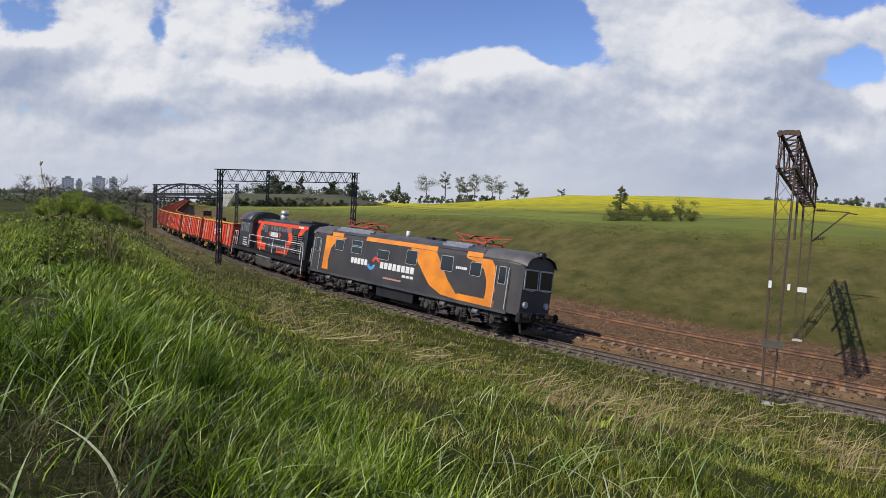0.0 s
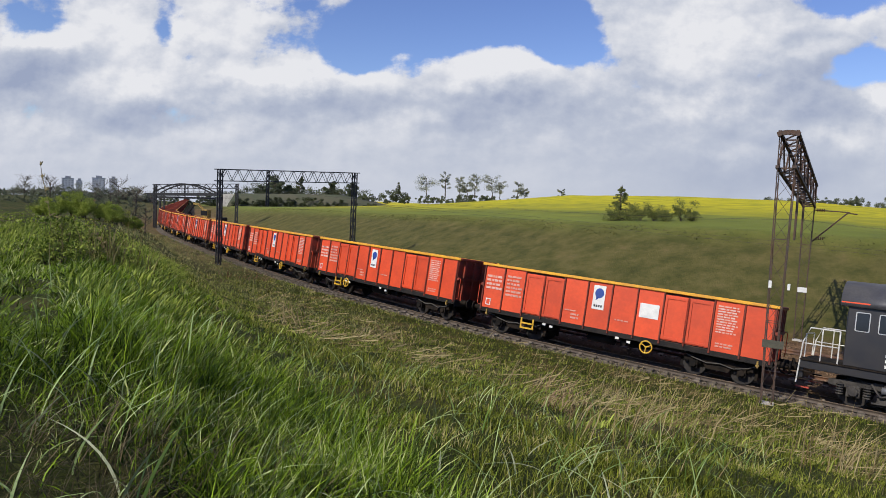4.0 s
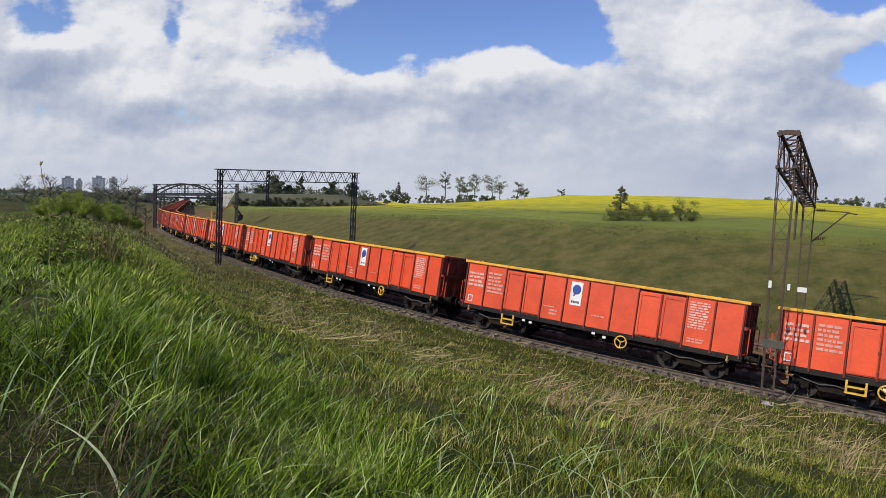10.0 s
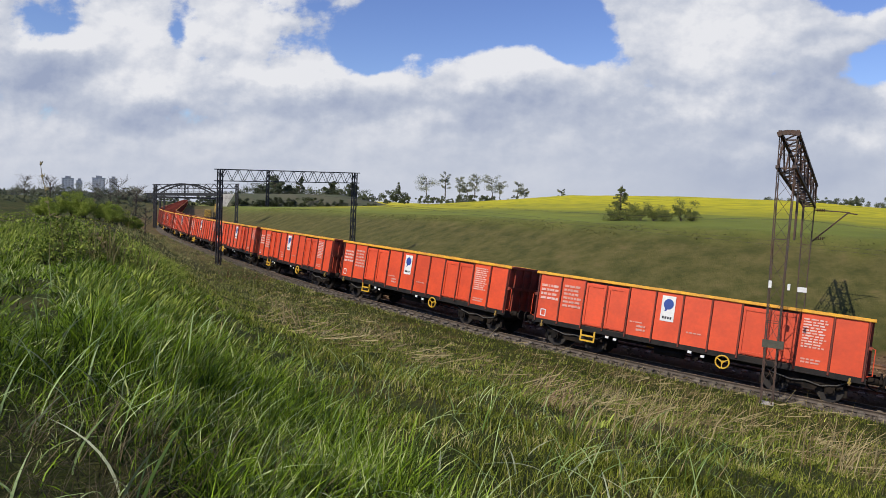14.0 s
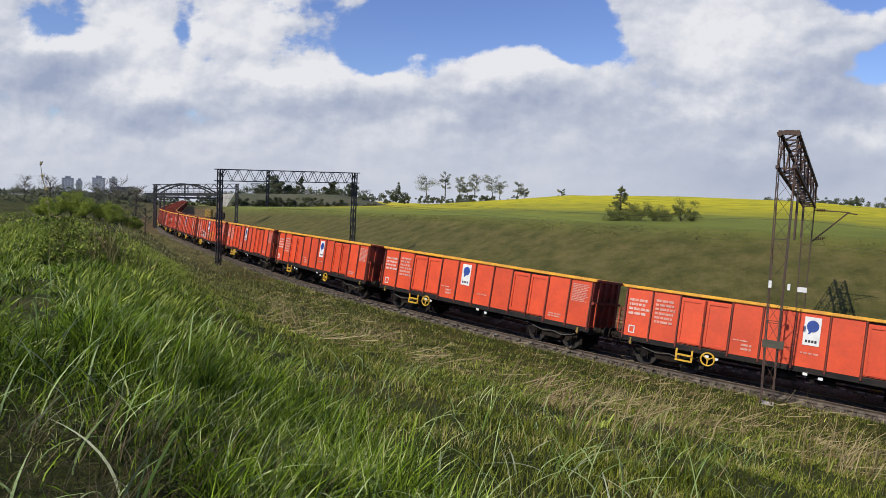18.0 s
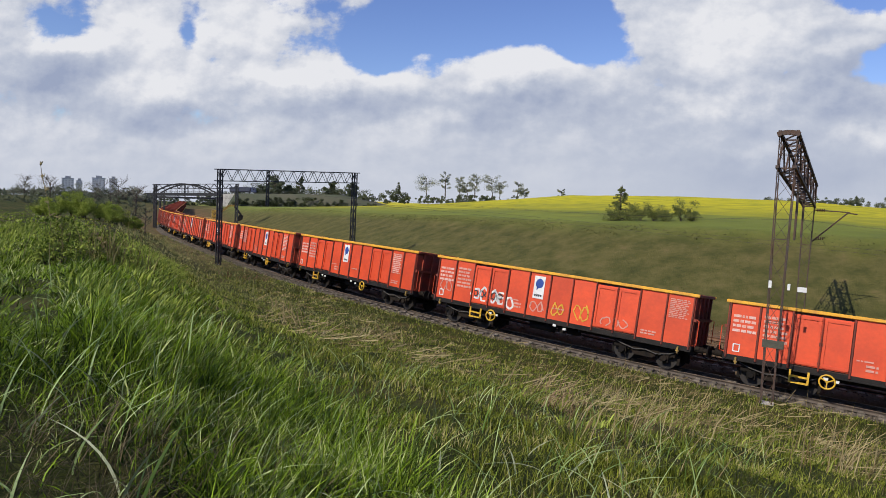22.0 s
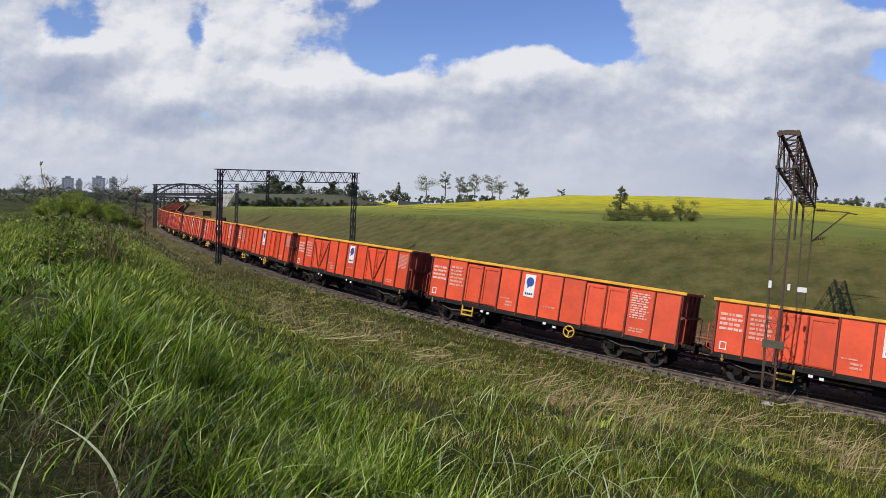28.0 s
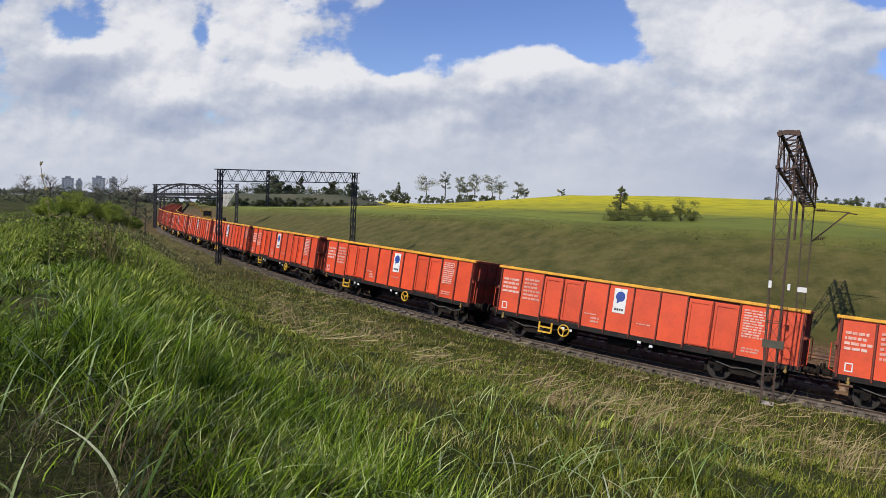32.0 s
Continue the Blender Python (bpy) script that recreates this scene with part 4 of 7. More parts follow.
def electric_loco():
    thing = new("electric_locomotive")
    tagged(thing, "dark grey electric locomotive with orange stripes and lowered pantographs", "locomotive")
    hw = 1.45
    prof = [(-hw, 1.06), (-hw, 3.42), (-hw + 0.06, 3.62), (-1.15, 3.84), (-0.6, 3.98), (0, 4.02), (0.6, 3.98), (1.15, 3.84), (hw - 0.06, 3.62), (hw, 3.42), (hw, 1.06)]
    bm = bmesh.new()
    rows = []
    for x, k, dz in ((-8.85, 0.80, -0.16), (-8.6, 0.88, -0.06), (-8.0, 0.985, 0), (-7.4, 1, 0), (7.4, 1, 0), (8.0, 0.985, 0), (8.6, 0.88, -0.06), (8.85, 0.80, -0.16)):
        rows.append([bm.verts.new((x, yy * k, zz if zz < 1.1 else zz + dz * (zz - 1.06) / 2.7)) for yy, zz in prof])
    for a, b in zip(rows, rows[1:]):
        for i in range(len(prof)):
            j = (i + 1) % len(prof)
            f = bm.faces.new((a[i], a[j], b[j], b[i]))
            f.smooth = 1 <= i <= 8
    bm.faces.new(rows[0][::-1])
    bm.faces.new(rows[-1])
    body = part("body", bm, GREY, thing)
    # roof skin between the cabs and the two paler cab roofs
    arc = [(-hw + 0.04, 3.66), (-1.16, 3.88), (-0.6, 4.02), (0, 4.06), (0.6, 4.02), (1.16, 3.88), (hw - 0.04, 3.66), (1.1, 3.6), (-1.1, 3.6)]
    part("roof", made(extrude_x, arc, -6.5, 6.4), ROOF, thing)
    for sx in (-1, 1):
        bm = bmesh.new()
        rr = []
        for x, k, dz in ((6.45, 1.0, 0.02), (8.0, 0.995, 0.02), (8.6, 0.9, -0.03), (8.98, 0.8, -0.14)):
            rr.append([bm.verts.new((sx * x, yy * k, zz + dz)) for yy, zz in [(-hw - 0.015, 3.5)] + arc[:7] + [(hw + 0.015, 3.5)]])
        for a, b in zip(rr, rr[1:]):
            for i in range(8):
                f = bm.faces.new((a[i], a[i + 1], b[i + 1], b[i]))
                f.smooth = True
        part("cab_roof", bm, CABROOF, thing, "grey-brown cab roof")
        # cab front: two windows, lamps, apron, headlight on the roof
        for sy in (-1, 1):
            bm = bmesh.new()
            m = Matrix.Translation((sx * 8.87, sy * 0.58, 2.75)) @ Matrix.Rotation(sx * radians(-3), 4, "Y")
            box(bm, -0.02, 0.02, -0.53, 0.53, -0.48, 0.5, m)
            fr = part("front_window_frame", bm, FRAME, thing, bevel=0.01)
            bm = bmesh.new()
            box(bm, -0.03, 0.03, -0.46, 0.46, -0.41, 0.43, m)
            part("pane", bm, GLASS, fr)
            bm = bmesh.new()
            rod(bm, (sx * 8.8, sy * 0.82, 1.55), (sx * 8.94, sy * 0.82, 1.55), 0.16, 14)
            hl = part("headlight", bm, FRAME, thing)
            bm = bmesh.new()
            rod(bm, (sx * 8.94, sy * 0.82, 1.55), (sx * 8.955, sy * 0.82, 1.55), 0.13, 14)
            part("lens", bm, LAMP, hl)
            bm = bmesh.new()
            tube(bm, [(sx * 8.9, sy * 0.15, 2.3), (sx * 8.95, sy * 0.6, 2.22), (sx * 8.9, sy * 1.0, 2.3)], 0.018)
            part("grab_rail", bm, FRAME, thing)
        bm = bmesh.new()
        rod(bm, (sx * 8.6, 0, 3.98), (sx * 8.98, 0, 3.95), 0.17, 14)
        part("top_light", bm, BLACKP, thing)
        bm = bmesh.new()
        box(bm, min(sx * 8.7, sx * 8.95), max(sx * 8.7, sx * 8.95), -1.2, 1.2, 0.72, 1.2)
        part("buffer_beam", bm, BLACKP, thing, bevel=0.03)
        buffer_set(thing, sx * 8.9, sx)
        bm = bmesh.new()
        for y in (-1.0, 1.0):
            bar(bm, (sx * 8.85, y, 0.72), (sx * 8.95, y * 0.96, 0.25), 0.09)
        bar(bm, (sx * 8.95, -0.96, 0.28), (sx * 8.95, 0.96, 0.28), 0.06, 0.18)
        part("rail_guard", bm, BLACKP, thing)
    y = -hw
    # orange livery on the camera's side
    part("stripe", on_side([(1.1, 3.42), (2.55, 1.98), (2.95, 1.62), (3.4, 1.44), (4.95, 1.44), (4.2, 2.1), (3.16, 3.42)], y, 0.006), ORANGE, thing, "broad slanting orange stripe")
    part("stripe", on_side([(3.4, 1.436), (3.9, 1.26), (5.0, 1.18), (7.45, 1.16), (7.5, 1.5), (5.1, 1.5), (4.95, 1.436)], y, 0.0075), ORANGE, thing)
    arcs = [(5.3, 3.42), (5.4, 3.33), (6.1, 3.2), (6.6, 2.9), (6.85, 2.4), (6.9, 1.8), (6.86, 1.48), (7.42, 1.49), (7.47, 2.0), (7.3, 3.1), (7.05, 3.42)]
    part("stripe", on_side(arcs, y, 0.009), ORANGE, thing, "curved orange cab stripe")
    part("stripe", on_side([(-7.0, 3.42), (-7.05, 1.3), (-6.4, 1.3), (-6.5, 1.9), (-6.3, 2.7), (-5.7, 3.25), (-4.9, 3.33), (-4.85, 3.42)], y, 0.0065), ORANGE, thing, "curved orange cab stripe")
    for x0, x1 in ((-2.9, 3.2), (5.35, 6.4), (-6.4, -5.2)):
        bm = bmesh.new()
        bm2 = [(-hw - 0.012, 3.44), (-hw + 0.035, 3.66), (-1.2, 3.82), (-1.15, 3.7), (-hw + 0.06, 3.45)]
        extrude_x(bm, bm2, x0, x1)
        part("roof_stripe", bm, ORANGE, thing)
    for a in ((-5.9, -5.0, 2.6, 3.28), (0.86, 1.75, 2.5, 3.3), (3.6, 4.5, 2.5, 3.3), (5.7, 6.45, 2.5, 3.2)):
        side_window(thing, *a, y)
    side_window(thing, -4.2, -3.15, 3.05, 3.38, y, 0.06)
    side_window(thing, -4.2, -3.15, 2.58, 3.0, y, 0.08)
    side_window(thing, -1.65, -0.6, 2.5, 3.05, y)
    for xa in (7.5, -8.1):
        part("cab_door", on_side(rect(xa, xa + 0.62, 1.12, 3.35, 0.05), y + 0.01, 0.02), GREY, thing)
        side_window(thing, xa + 0.08, xa + 0.54, 2.35, 3.2, y, 0.05)
        for dx in (-0.08, 0.7):
            bm = bmesh.new()
            rod(bm, (xa + dx, y - 0.06, 1.2), (xa + dx, y - 0.06, 3.2), 0.02, 6)
            part("handrail", bm, HANDRAIL, thing)
        for k in range(3):
            bm = bmesh.new()
            box(bm, xa + 0.05, xa + 0.6, y - 0.06, y + 0.2, 0.3 + 0.24 * k, 0.34 + 0.24 * k)
            part("step", bm, BLACKP, thing)
    # name blocks and emblem, number as a plain bar
    letters(thing, "name_block", WHITE, -4.1, 2.0, 1.65, 0.34, 5, y)
    letters(thing, "name_block", WHITE, -1.3, 2.0, 3.0, 0.36, 8, y)
    letters(thing, "name_block", WHITE, 0.7, 1.72, 1.0, 0.14, 3, y)
    letters(thing, "number_bar", WHITE, 4.7, 2.72, 0.8, 0.13, 6, y)
    letters(thing, "number_bar", PALE, -0.9, 1.45, 1.6, 0.09, 9, y)
    for mat, c, sgn in ((EMB_B, (-2.12, 2.12), -1), (EMB_R, (-1.72, 2.3), 1)):
        pts = [(c[0] + 0.36 * math.cos(a) * sgn, c[1] + 0.32 * math.sin(a) * sgn) for a in [math.pi * i / 10 for i in range(11)]]
        pts += [(c[0] + 0.17 * math.cos(a) * sgn, c[1] + 0.14 * math.sin(a) * sgn) for a in [math.pi * (10 - i) / 10 for i in range(11)]]
        part("emblem", on_side(pts, y, 0.012), mat, thing)
    part("skirt_band", made(box, -8.3, 8.3, y - 0.012, y + 0.03, 1.0, 1.14), ROOF, thing)
    # roof gear
    for x0, x1 in ((-6.3, -2.9), (3.3, 5.2)):
        for yy, zz in ((-1.16, 3.78), (-0.92, 3.92)):
            bm = bmesh.new()
            box(bm, x0, x1, yy - 0.1, yy + 0.1, zz, zz + 0.16)
            part("roof_duct", bm, DUCT, thing, "dull silver roof duct", bevel=0.03)
    for x in (-4.8, 4.9):
        p = new("pantograph")
        p.parent = thing
        p.matrix_basis = Matrix.Translation((x, 0, 4.1))
        bm = bmesh.new()
        for sx2 in (-0.85, 0.85):
            bar(bm, (sx2, -0.75, 0.12), (sx2, 0.75, 0.12), 0.07)
        for sy in (-0.7, 0.7):
            bar(bm, (-0.95, sy, 0.12), (0.95, sy, 0.12), 0.07)
        part("base_frame", bm, PANTO, p)
        for sx2 in (-1, 1):
            bm = bmesh.new()
            for sy in (-0.6, 0.6):
                tube(bm, [(sx2 * 0.7, sy, 0.16), (sx2 * 1.55, sy * 0.8, 0.5), (0.0, sy * 0.6, 0.3 if sx2 < 0 else 0.34)], 0.024)
            part("arm", bm, PANTO, p)
        bm = bmesh.new()
        tube(bm, [(0, -0.95, 0.22), (0, -0.6, 0.4), (0, 0.6, 0.4), (0, 0.95, 0.22)], 0.035)
        part("collector", bm, BOGIE, p)
        for sx2 in (-0.85, 0.85):
            for sy in (-0.7, 0.7):
                bm = bmesh.new()
                rod(bm, (sx2, sy, -0.12), (sx2, sy, 0.1), 0.07, 8)
                part("insulator", bm, CERAMIC, p)
    bm = bmesh.new()
    rod(bm, (-0.6, -0.3, 4.0), (-0.6, -0.3, 4.35), 0.09, 10, 0.12)
    part("roof_insulator", bm, WHITE, thing)
    for x in (1.2, 2.0):
        bm = bmesh.new()
        box(bm, x - 0.25, x + 0.25, -0.3, 0.3, 4.0, 4.18)
        part("roof_box", bm, BLACKP, thing, bevel=0.02)
    bogie_three(thing, -5.15, 2.3, CAST, 0.62, 1.05)
    bogie_three(thing, 5.15, 2.3, CAST, 0.62, 1.05)
    bm = bmesh.new()
    box(bm, -1.6, 1.6, -1.25, 1.25, 0.4, 1.05)
    part("battery_box", bm, BLACKP, thing, bevel=0.03)
    return thing


def diesel_loco():
    thing = new("diesel_locomotive")
    tagged(thing, "black diesel hood locomotive with orange-red stripes and white handrails", "locomotive")
    part("underframe", made(box, -8.1, 8.1, -1.5, 1.5, 1.12, 1.42), BLACKP, thing, bevel=0.02)
    part("walkway", made(box, -8.1, 8.1, -1.56, 1.56, 1.42, 1.47), BOGIE, thing)
    # long hood
    hood = [(-1.02, 1.47), (-1.02, 3.72), (-0.92, 3.92), (-0.55, 4.06), (0.55, 4.06), (0.92, 3.92), (1.02, 3.72), (1.02, 1.47)]
    hd = part("hood", made(extrude_x, hood, -3.6, 7.35), BLACKP, thing)
    y = -1.02
    part("hood_stripe", on_side(rect(-3.5, 7.3, 3.56, 3.8), y, 0.012), REDSTRIPE, thing, "long orange-red stripe")
    part("chevron", on_side([(-1.9, 3.56), (-2.7, 3.56), (-3.4, 2.85), (-2.75, 1.55), (-0.9, 1.55), (-0.9, 2.1), (-1.95, 2.1), (-2.5, 2.85)], y, 0.009), REDSTRIPE, thing)
    part("chevron", on_side([(3.2, 3.56), (4.1, 3.56), (4.65, 2.75), (3.9, 1.55), (1.6, 1.55), (1.6, 1.8), (3.2, 1.85), (3.9, 2.75)], y, 0.009), REDSTRIPE, thing)
    part("chevron", on_side([(6.9, 3.56), (6.0, 3.56), (5.5, 3.05), (6.3, 2.2), (6.7, 2.2), (6.1, 3.0)], y, 0.009), REDSTRIPE, thing)
    part("small_chevron", on_side([(-0.2, 3.1), (-0.6, 2.88), (-0.2, 2.66), (-0.28, 2.88)], y, 0.009), REDSTRIPE, thing)
    part("small_chevron", on_side([(1.8, 3.1), (2.2, 2.88), (1.8, 2.66), (1.88, 2.88)], y, 0.009), REDSTRIPE, thing)
    letters(thing, "name_block", WHITE, -0.1, 2.68, 1.7, 0.36, 9, y)
    letters(thing, "number_bar", WHITE, 5.6, 3.62, 0.9, 0.13, 5, y)
    for i in range(8):
        x = -0.1 + 0.58 * i
        part("shutter", on_side(rect(x, x + 0.42, 3.18, 3.5, 0.04), y, 0.03), LOUVRE, thing)
    for i in range(7):
        x = -0.2 + 0.6 * i
        part("shutter", on_side(rect(x, x + 0.42, 1.82, 2.18, 0.04), y, 0.03), LOUVRE, thing)
    side_window(thing, -2.15, -1.75, 3.1, 3.5, y, 0.03)
    side_window(thing, -1.5, -0.9, 2.95, 3.45, y, 0.05)
    for x0 in (4.75, 5.75):
        fr = part("grille", on_side(rect(x0, x0 + 0.85, 1.75, 3.1), y, 0.02), BOGIE, thing)
        for k in range(9):
            z = 1.83 + 0.14 * k
            part("slat", made(box, x0 + 0.04, x0 + 0.81, y - 0.05, y - 0.02, z, z + 0.06), LOUVRE, fr)
    # hood nose
    for z in (1.9, 2.4, 2.9):
        bm = bmesh.new()
        tube(bm, [(7.36, -0.5, z), (7.46, -0.5, z), (7.46, 0.5, z), (7.36, 0.5, z)], 0.02)
        part("grab_rail", bm, HANDRAIL, thing)
    for sy in (-0.4, 0.4):
        bm = bmesh.new()
        rod(bm, (7.3, sy, 3.55), (7.48, sy, 3.55), 0.17, 14)
        part("headlight", bm, LAMP, thing)
    # cooling fan housing, hatch and exhaust
    part("roof_housing", made(box, 4.5, 6.9, -0.7, 0.7, 4.03, 4.25), BLACKP, thing, bevel=0.06)
    part("roof_hatch", made(box, 0.5, 4.0, -0.5, 0.5, 4.04, 4.1), ROOF, thing, bevel=0.02)
    bm = bmesh.new()
    rod(bm, (-0.5, 0, 4.02), (-0.5, 0, 4.5), 0.24, 16, 0.3)
    rod(bm, (-0.5, 0, 4.5), (-0.5, 0, 4.85), 0.34, 16, 0.27)
    part("exhaust", bm, SILVER, thing, "silver exhaust stack")
    # cab with a round roof
    cab = [(-1.42, 1.47), (-1.42, 3.7), (1.42, 3.7), (1.42, 1.47)]
    cb = part("cab", made(extrude_x, cab, -6.75, -3.6), BLACKP, thing, bevel=0.02)
    a = [math.pi * i / 14 for i in range(15)]
    dome = [(-1.55 * math.cos(t), 3.62 + 0.98 * math.sin(t)) for t in a]
    bm = bmesh.new()
    extrude_x(bm, dome, -7.0, -3.9, True)
    part("cab_roof", bm, ROOF, thing, "dusty grey rounded cab roof")
    bm = bmesh.new()
    extrude_x(bm, [(-1.5 * math.cos(t), 3.55 + 1.02 * math.sin(t)) for t in a], -3.9, -3.45, True)
    part("cab_arch", bm, BLACKP, thing)
    part("cab_stripe", on_side(rect(-6.98, -6.1, 3.62, 3.78), -1.5, 0.03), REDSTRIPE, thing)
    for x0, x1 in ((-6.5, -6.05), (-5.8, -5.1), (-5.0, -4.3)):
        side_window(thing, x0, x1, 2.75, 3.45, -1.42, 0.05)
    part("cab_lines", made(bars_block, -5.5, 2.3, 1.2, 0.75, 4, -1.434, 3), WHITE, thing)
    for x in (-6.76,):
        bm = bmesh.new()
        for sy in (-0.75, 0.75):
            box(bm, x - 0.03, x, sy - 0.4, sy + 0.4, 2.7, 3.4)
            part("rear_window", bm, GLASS, thing)
            bm = bmesh.new()
        bm.free()
    # handrails: two pipes and posts along the walkway and round the ends
    for y0 in (-1.5, 1.5):
        for z in (2.56, 2.05):
            bm = bmesh.new()
            tube(bm, [(-3.75, y0, z), (7.6, y0, z)], 0.024)
            part("handrail", bm, HANDRAIL, thing)
        for x in (-3.75, -0.75, 2.0, 4.7, 7.6):
            bm = bmesh.new()
            rod(bm, (x, y0, 1.45), (x, y0, 2.58), 0.024, 6)
            part("rail_post", bm, HANDRAIL, thing)
        for sx in (-1, 1):
            bm = bmesh.new()
            xe = 8.15 * sx
            xi = 7.6 if sx > 0 else -6.9
            tube(bm, [(xe, y0, 0.55), (xe - 0.1 * sx, y0, 2.1), (xe - 0.3 * sx, y0, 2.65), (xi, y0, 2.65)], 0.026)
            tube(bm, [(xe - 0.15 * sx, y0, 2.05), (xi, y0, 2.05)], 0.022)
            if sx < 0:
                tube(bm, [(xi, y0, 1.45), (xi, y0, 2.65)], 0.026)
                tube(bm, [(xi - 0.55, y0, 1.45), (xi - 0.55, y0, 2.65)], 0.022)
            part("end_rail", bm, HANDRAIL, thing)
            for k in range(3):
                bm = bmesh.new()
                box(bm, min(xe, xe - 0.45 * sx), max(xe, xe - 0.45 * sx), min(y0, y0 * 0.85), max(y0, y0 * 0.85), 0.4 + 0.3 * k, 0.44 + 0.3 * k)
                part("step", bm, PANTO if k == 0 else BOGIE, thing)
    for sx in (-1, 1):
        bm = bmesh.new()
        tube(bm, [(8.05 * sx, -0.9, 1.5), (8.05 * sx, -0.9, 2.4), (8.05 * sx, 0.9, 2.4), (8.05 * sx, 0.9, 1.5)], 0.024)
        part("end_rail", bm, HANDRAIL, thing)
        part("buffer_beam", made(box, min(7.95 * sx, 8.15 * sx), max(7.95 * sx, 8.15 * sx), -1.4, 1.4, 0.75, 1.42), BLACKP, thing, bevel=0.02)
        buffer_set(thing, sx * 8.1, sx)
    bm = bmesh.new()
    box(bm, -1.6, 1.7, -1.38, 1.38, 0.25, 1.05)
    part("fuel_tank", bm, CAST, thing, "grey dusty fuel tank", bevel=0.12)
    part("tank_ledge", made(box, -1.6, 1.7, -1.42, -1.3, 1.02, 1.1), FRAME, thing)
    bogie_three(thing, -4.3, 2.05, CAST, 0.52, 1.02)
    bogie_three(thing, 4.3, 2.05, CAST, 0.52, 1.02)
    return thing


loco_e = electric_loco()
loco_d = diesel_loco()
TRAIN.append((loco_e, 0.89, 5.15))
TRAIN.append((loco_d, 18.74, 4.3))
loco_e.matrix_basis = vehicle_pose(0.89, 5.15)
loco_d.matrix_basis = vehicle_pose(18.74, 4.3)


# ---------- clouds: a distant shell that drifts slowly ----------
def cloud_material():
    m = bpy.data.materials.new("cumulus_clouds")
    m.use_nodes = True
    n, l = m.node_tree.nodes, m.node_tree.links
    n.remove(n["Principled BSDF"])
    tc = n.new("ShaderNodeTexCoord")
    sep = n.new("ShaderNodeSeparateXYZ")
    l.new(tc.outputs["Object"], sep.inputs[0])

    def calc(op, a, b=None, c=None):
        x = n.new("ShaderNodeMath")
        x.operation = op
        for i, v in enumerate((a, b, c)):
            if v is None:
                continue
            if isinstance(v, (int, float)):
                x.inputs[i].default_value = v
            else:
                l.new(v, x.inputs[i])
        return x.outputs[0]

    dz = calc("MULTIPLY", sep.outputs["Z"], -1)
    u = calc("DIVIDE", sep.outputs["X"], dz)
    v = calc("DIVIDE", sep.outputs["Y"], dz)
    def noise_at(scale, detail, rough, off, uu, vv, stretch=1.5):
        com = n.new("ShaderNodeCombineXYZ")
        l.new(uu, com.inputs[0])
        l.new(calc("MULTIPLY", vv, stretch), com.inputs[1])
        mp = n.new("ShaderNodeMapping")
        mp.inputs["Location"].default_value = off
        l.new(com.outputs[0], mp.inputs["Vector"])
        t = n.new("ShaderNodeTexNoise")
        t.inputs["Scale"].default_value, t.inputs["Detail"].default_value, t.inputs["Roughness"].default_value = scale, detail, rough
        l.new(mp.outputs[0], t.inputs["Vector"])
        return t.outputs["Fac"]

    def blob(uu, vv, c, base):
        a = calc("MULTIPLY", calc("SUBTRACT", uu, c[0]), 1 / c[2])
        b = calc("MULTIPLY", calc("SUBTRACT", vv, c[1]), 1 / c[3])
        r = calc("ADD", calc("MULTIPLY", a, a), calc("MULTIPLY", b, b))
        return calc("MULTIPLY_ADD", calc("POWER", 2.718, calc("MULTIPLY", r, -1)), c[4], base)

    # blue gaps (negative) and cloud masses (positive): centre, half widths, weight
    MASSES = ((-0.05, 0.35, 0.17, 0.05, -0.5), (0.12, 0.36, 0.09, 0.05, -0.32), (0.19, 0.315, 0.045, 0.035, -0.3), (-0.13, 0.295, 0.05, 0.022, -0.28), (-0.445, 0.33, 0.018, 0.04, -0.3), (-0.65, 0.36, 0.05, 0.025, -0.16), (0.655, 0.285, 0.05, 0.034, -0.44), (0.32, 0.268, 0.05, 0.016, -0.1), (0.6, 0.385, 0.08, 0.02, -0.25), (-0.41, 0.302, 0.022, 0.016, -0.16),
              (-0.35, 0.35, 0.08, 0.05, 0.4), (-0.53, 0.31, 0.07, 0.08, 0.34), (-0.66, 0.285, 0.08, 0.045, 0.25), (0.075, 0.278, 0.085, 0.034, 0.4), (-0.28, 0.258, 0.13, 0.032, 0.32), (0.41, 0.3, 0.15, 0.1, 0.33), (0.0, 0.12, 3.0, 0.085, 0.5), (0.67, 0.235, 0.05, 0.025, 0.3), (-0.07, 0.302, 0.035, 0.014, 0.2), (0.06, 0.225, 0.12, 0.045, 0.34), (0.36, 0.262, 0.06, 0.03, 0.15))
    # sunlit heads and grey bellies
    HEADS = ((-0.36, 0.36, 0.08, 0.04, 0.42), (-0.5, 0.35, 0.06, 0.04, 0.32), (-0.64, 0.33, 0.05, 0.02, 0.38), (-0.49, 0.257, 0.06, 0.03, 0.26), (0.078, 0.292, 0.08, 0.026, 0.5), (-0.28, 0.28, 0.13, 0.02, 0.32), (0.385, 0.222, 0.06, 0.02, 0.34), (0.4, 0.32, 0.12, 0.05, 0.2), (0.675, 0.232, 0.04, 0.02, 0.34), (0.44, 0.147, 0.06, 0.014, 0.16), (0.62, 0.17, 0.05, 0.014, 0.16),
             (-0.64, 0.275, 0.065, 0.035, -0.32), (0.03, 0.22, 0.13, 0.024, -0.32), (-0.2, 0.225, 0.1, 0.022, -0.28), (-0.46, 0.205, 0.08, 0.022, -0.28), (0.23, 0.19, 0.09, 0.03, -0.16), (0.57, 0.225, 0.08, 0.04, -0.24), (0.3, 0.27, 0.05, 0.025, -0.1), (0.5, 0.125, 0.17, 0.05, -0.2))

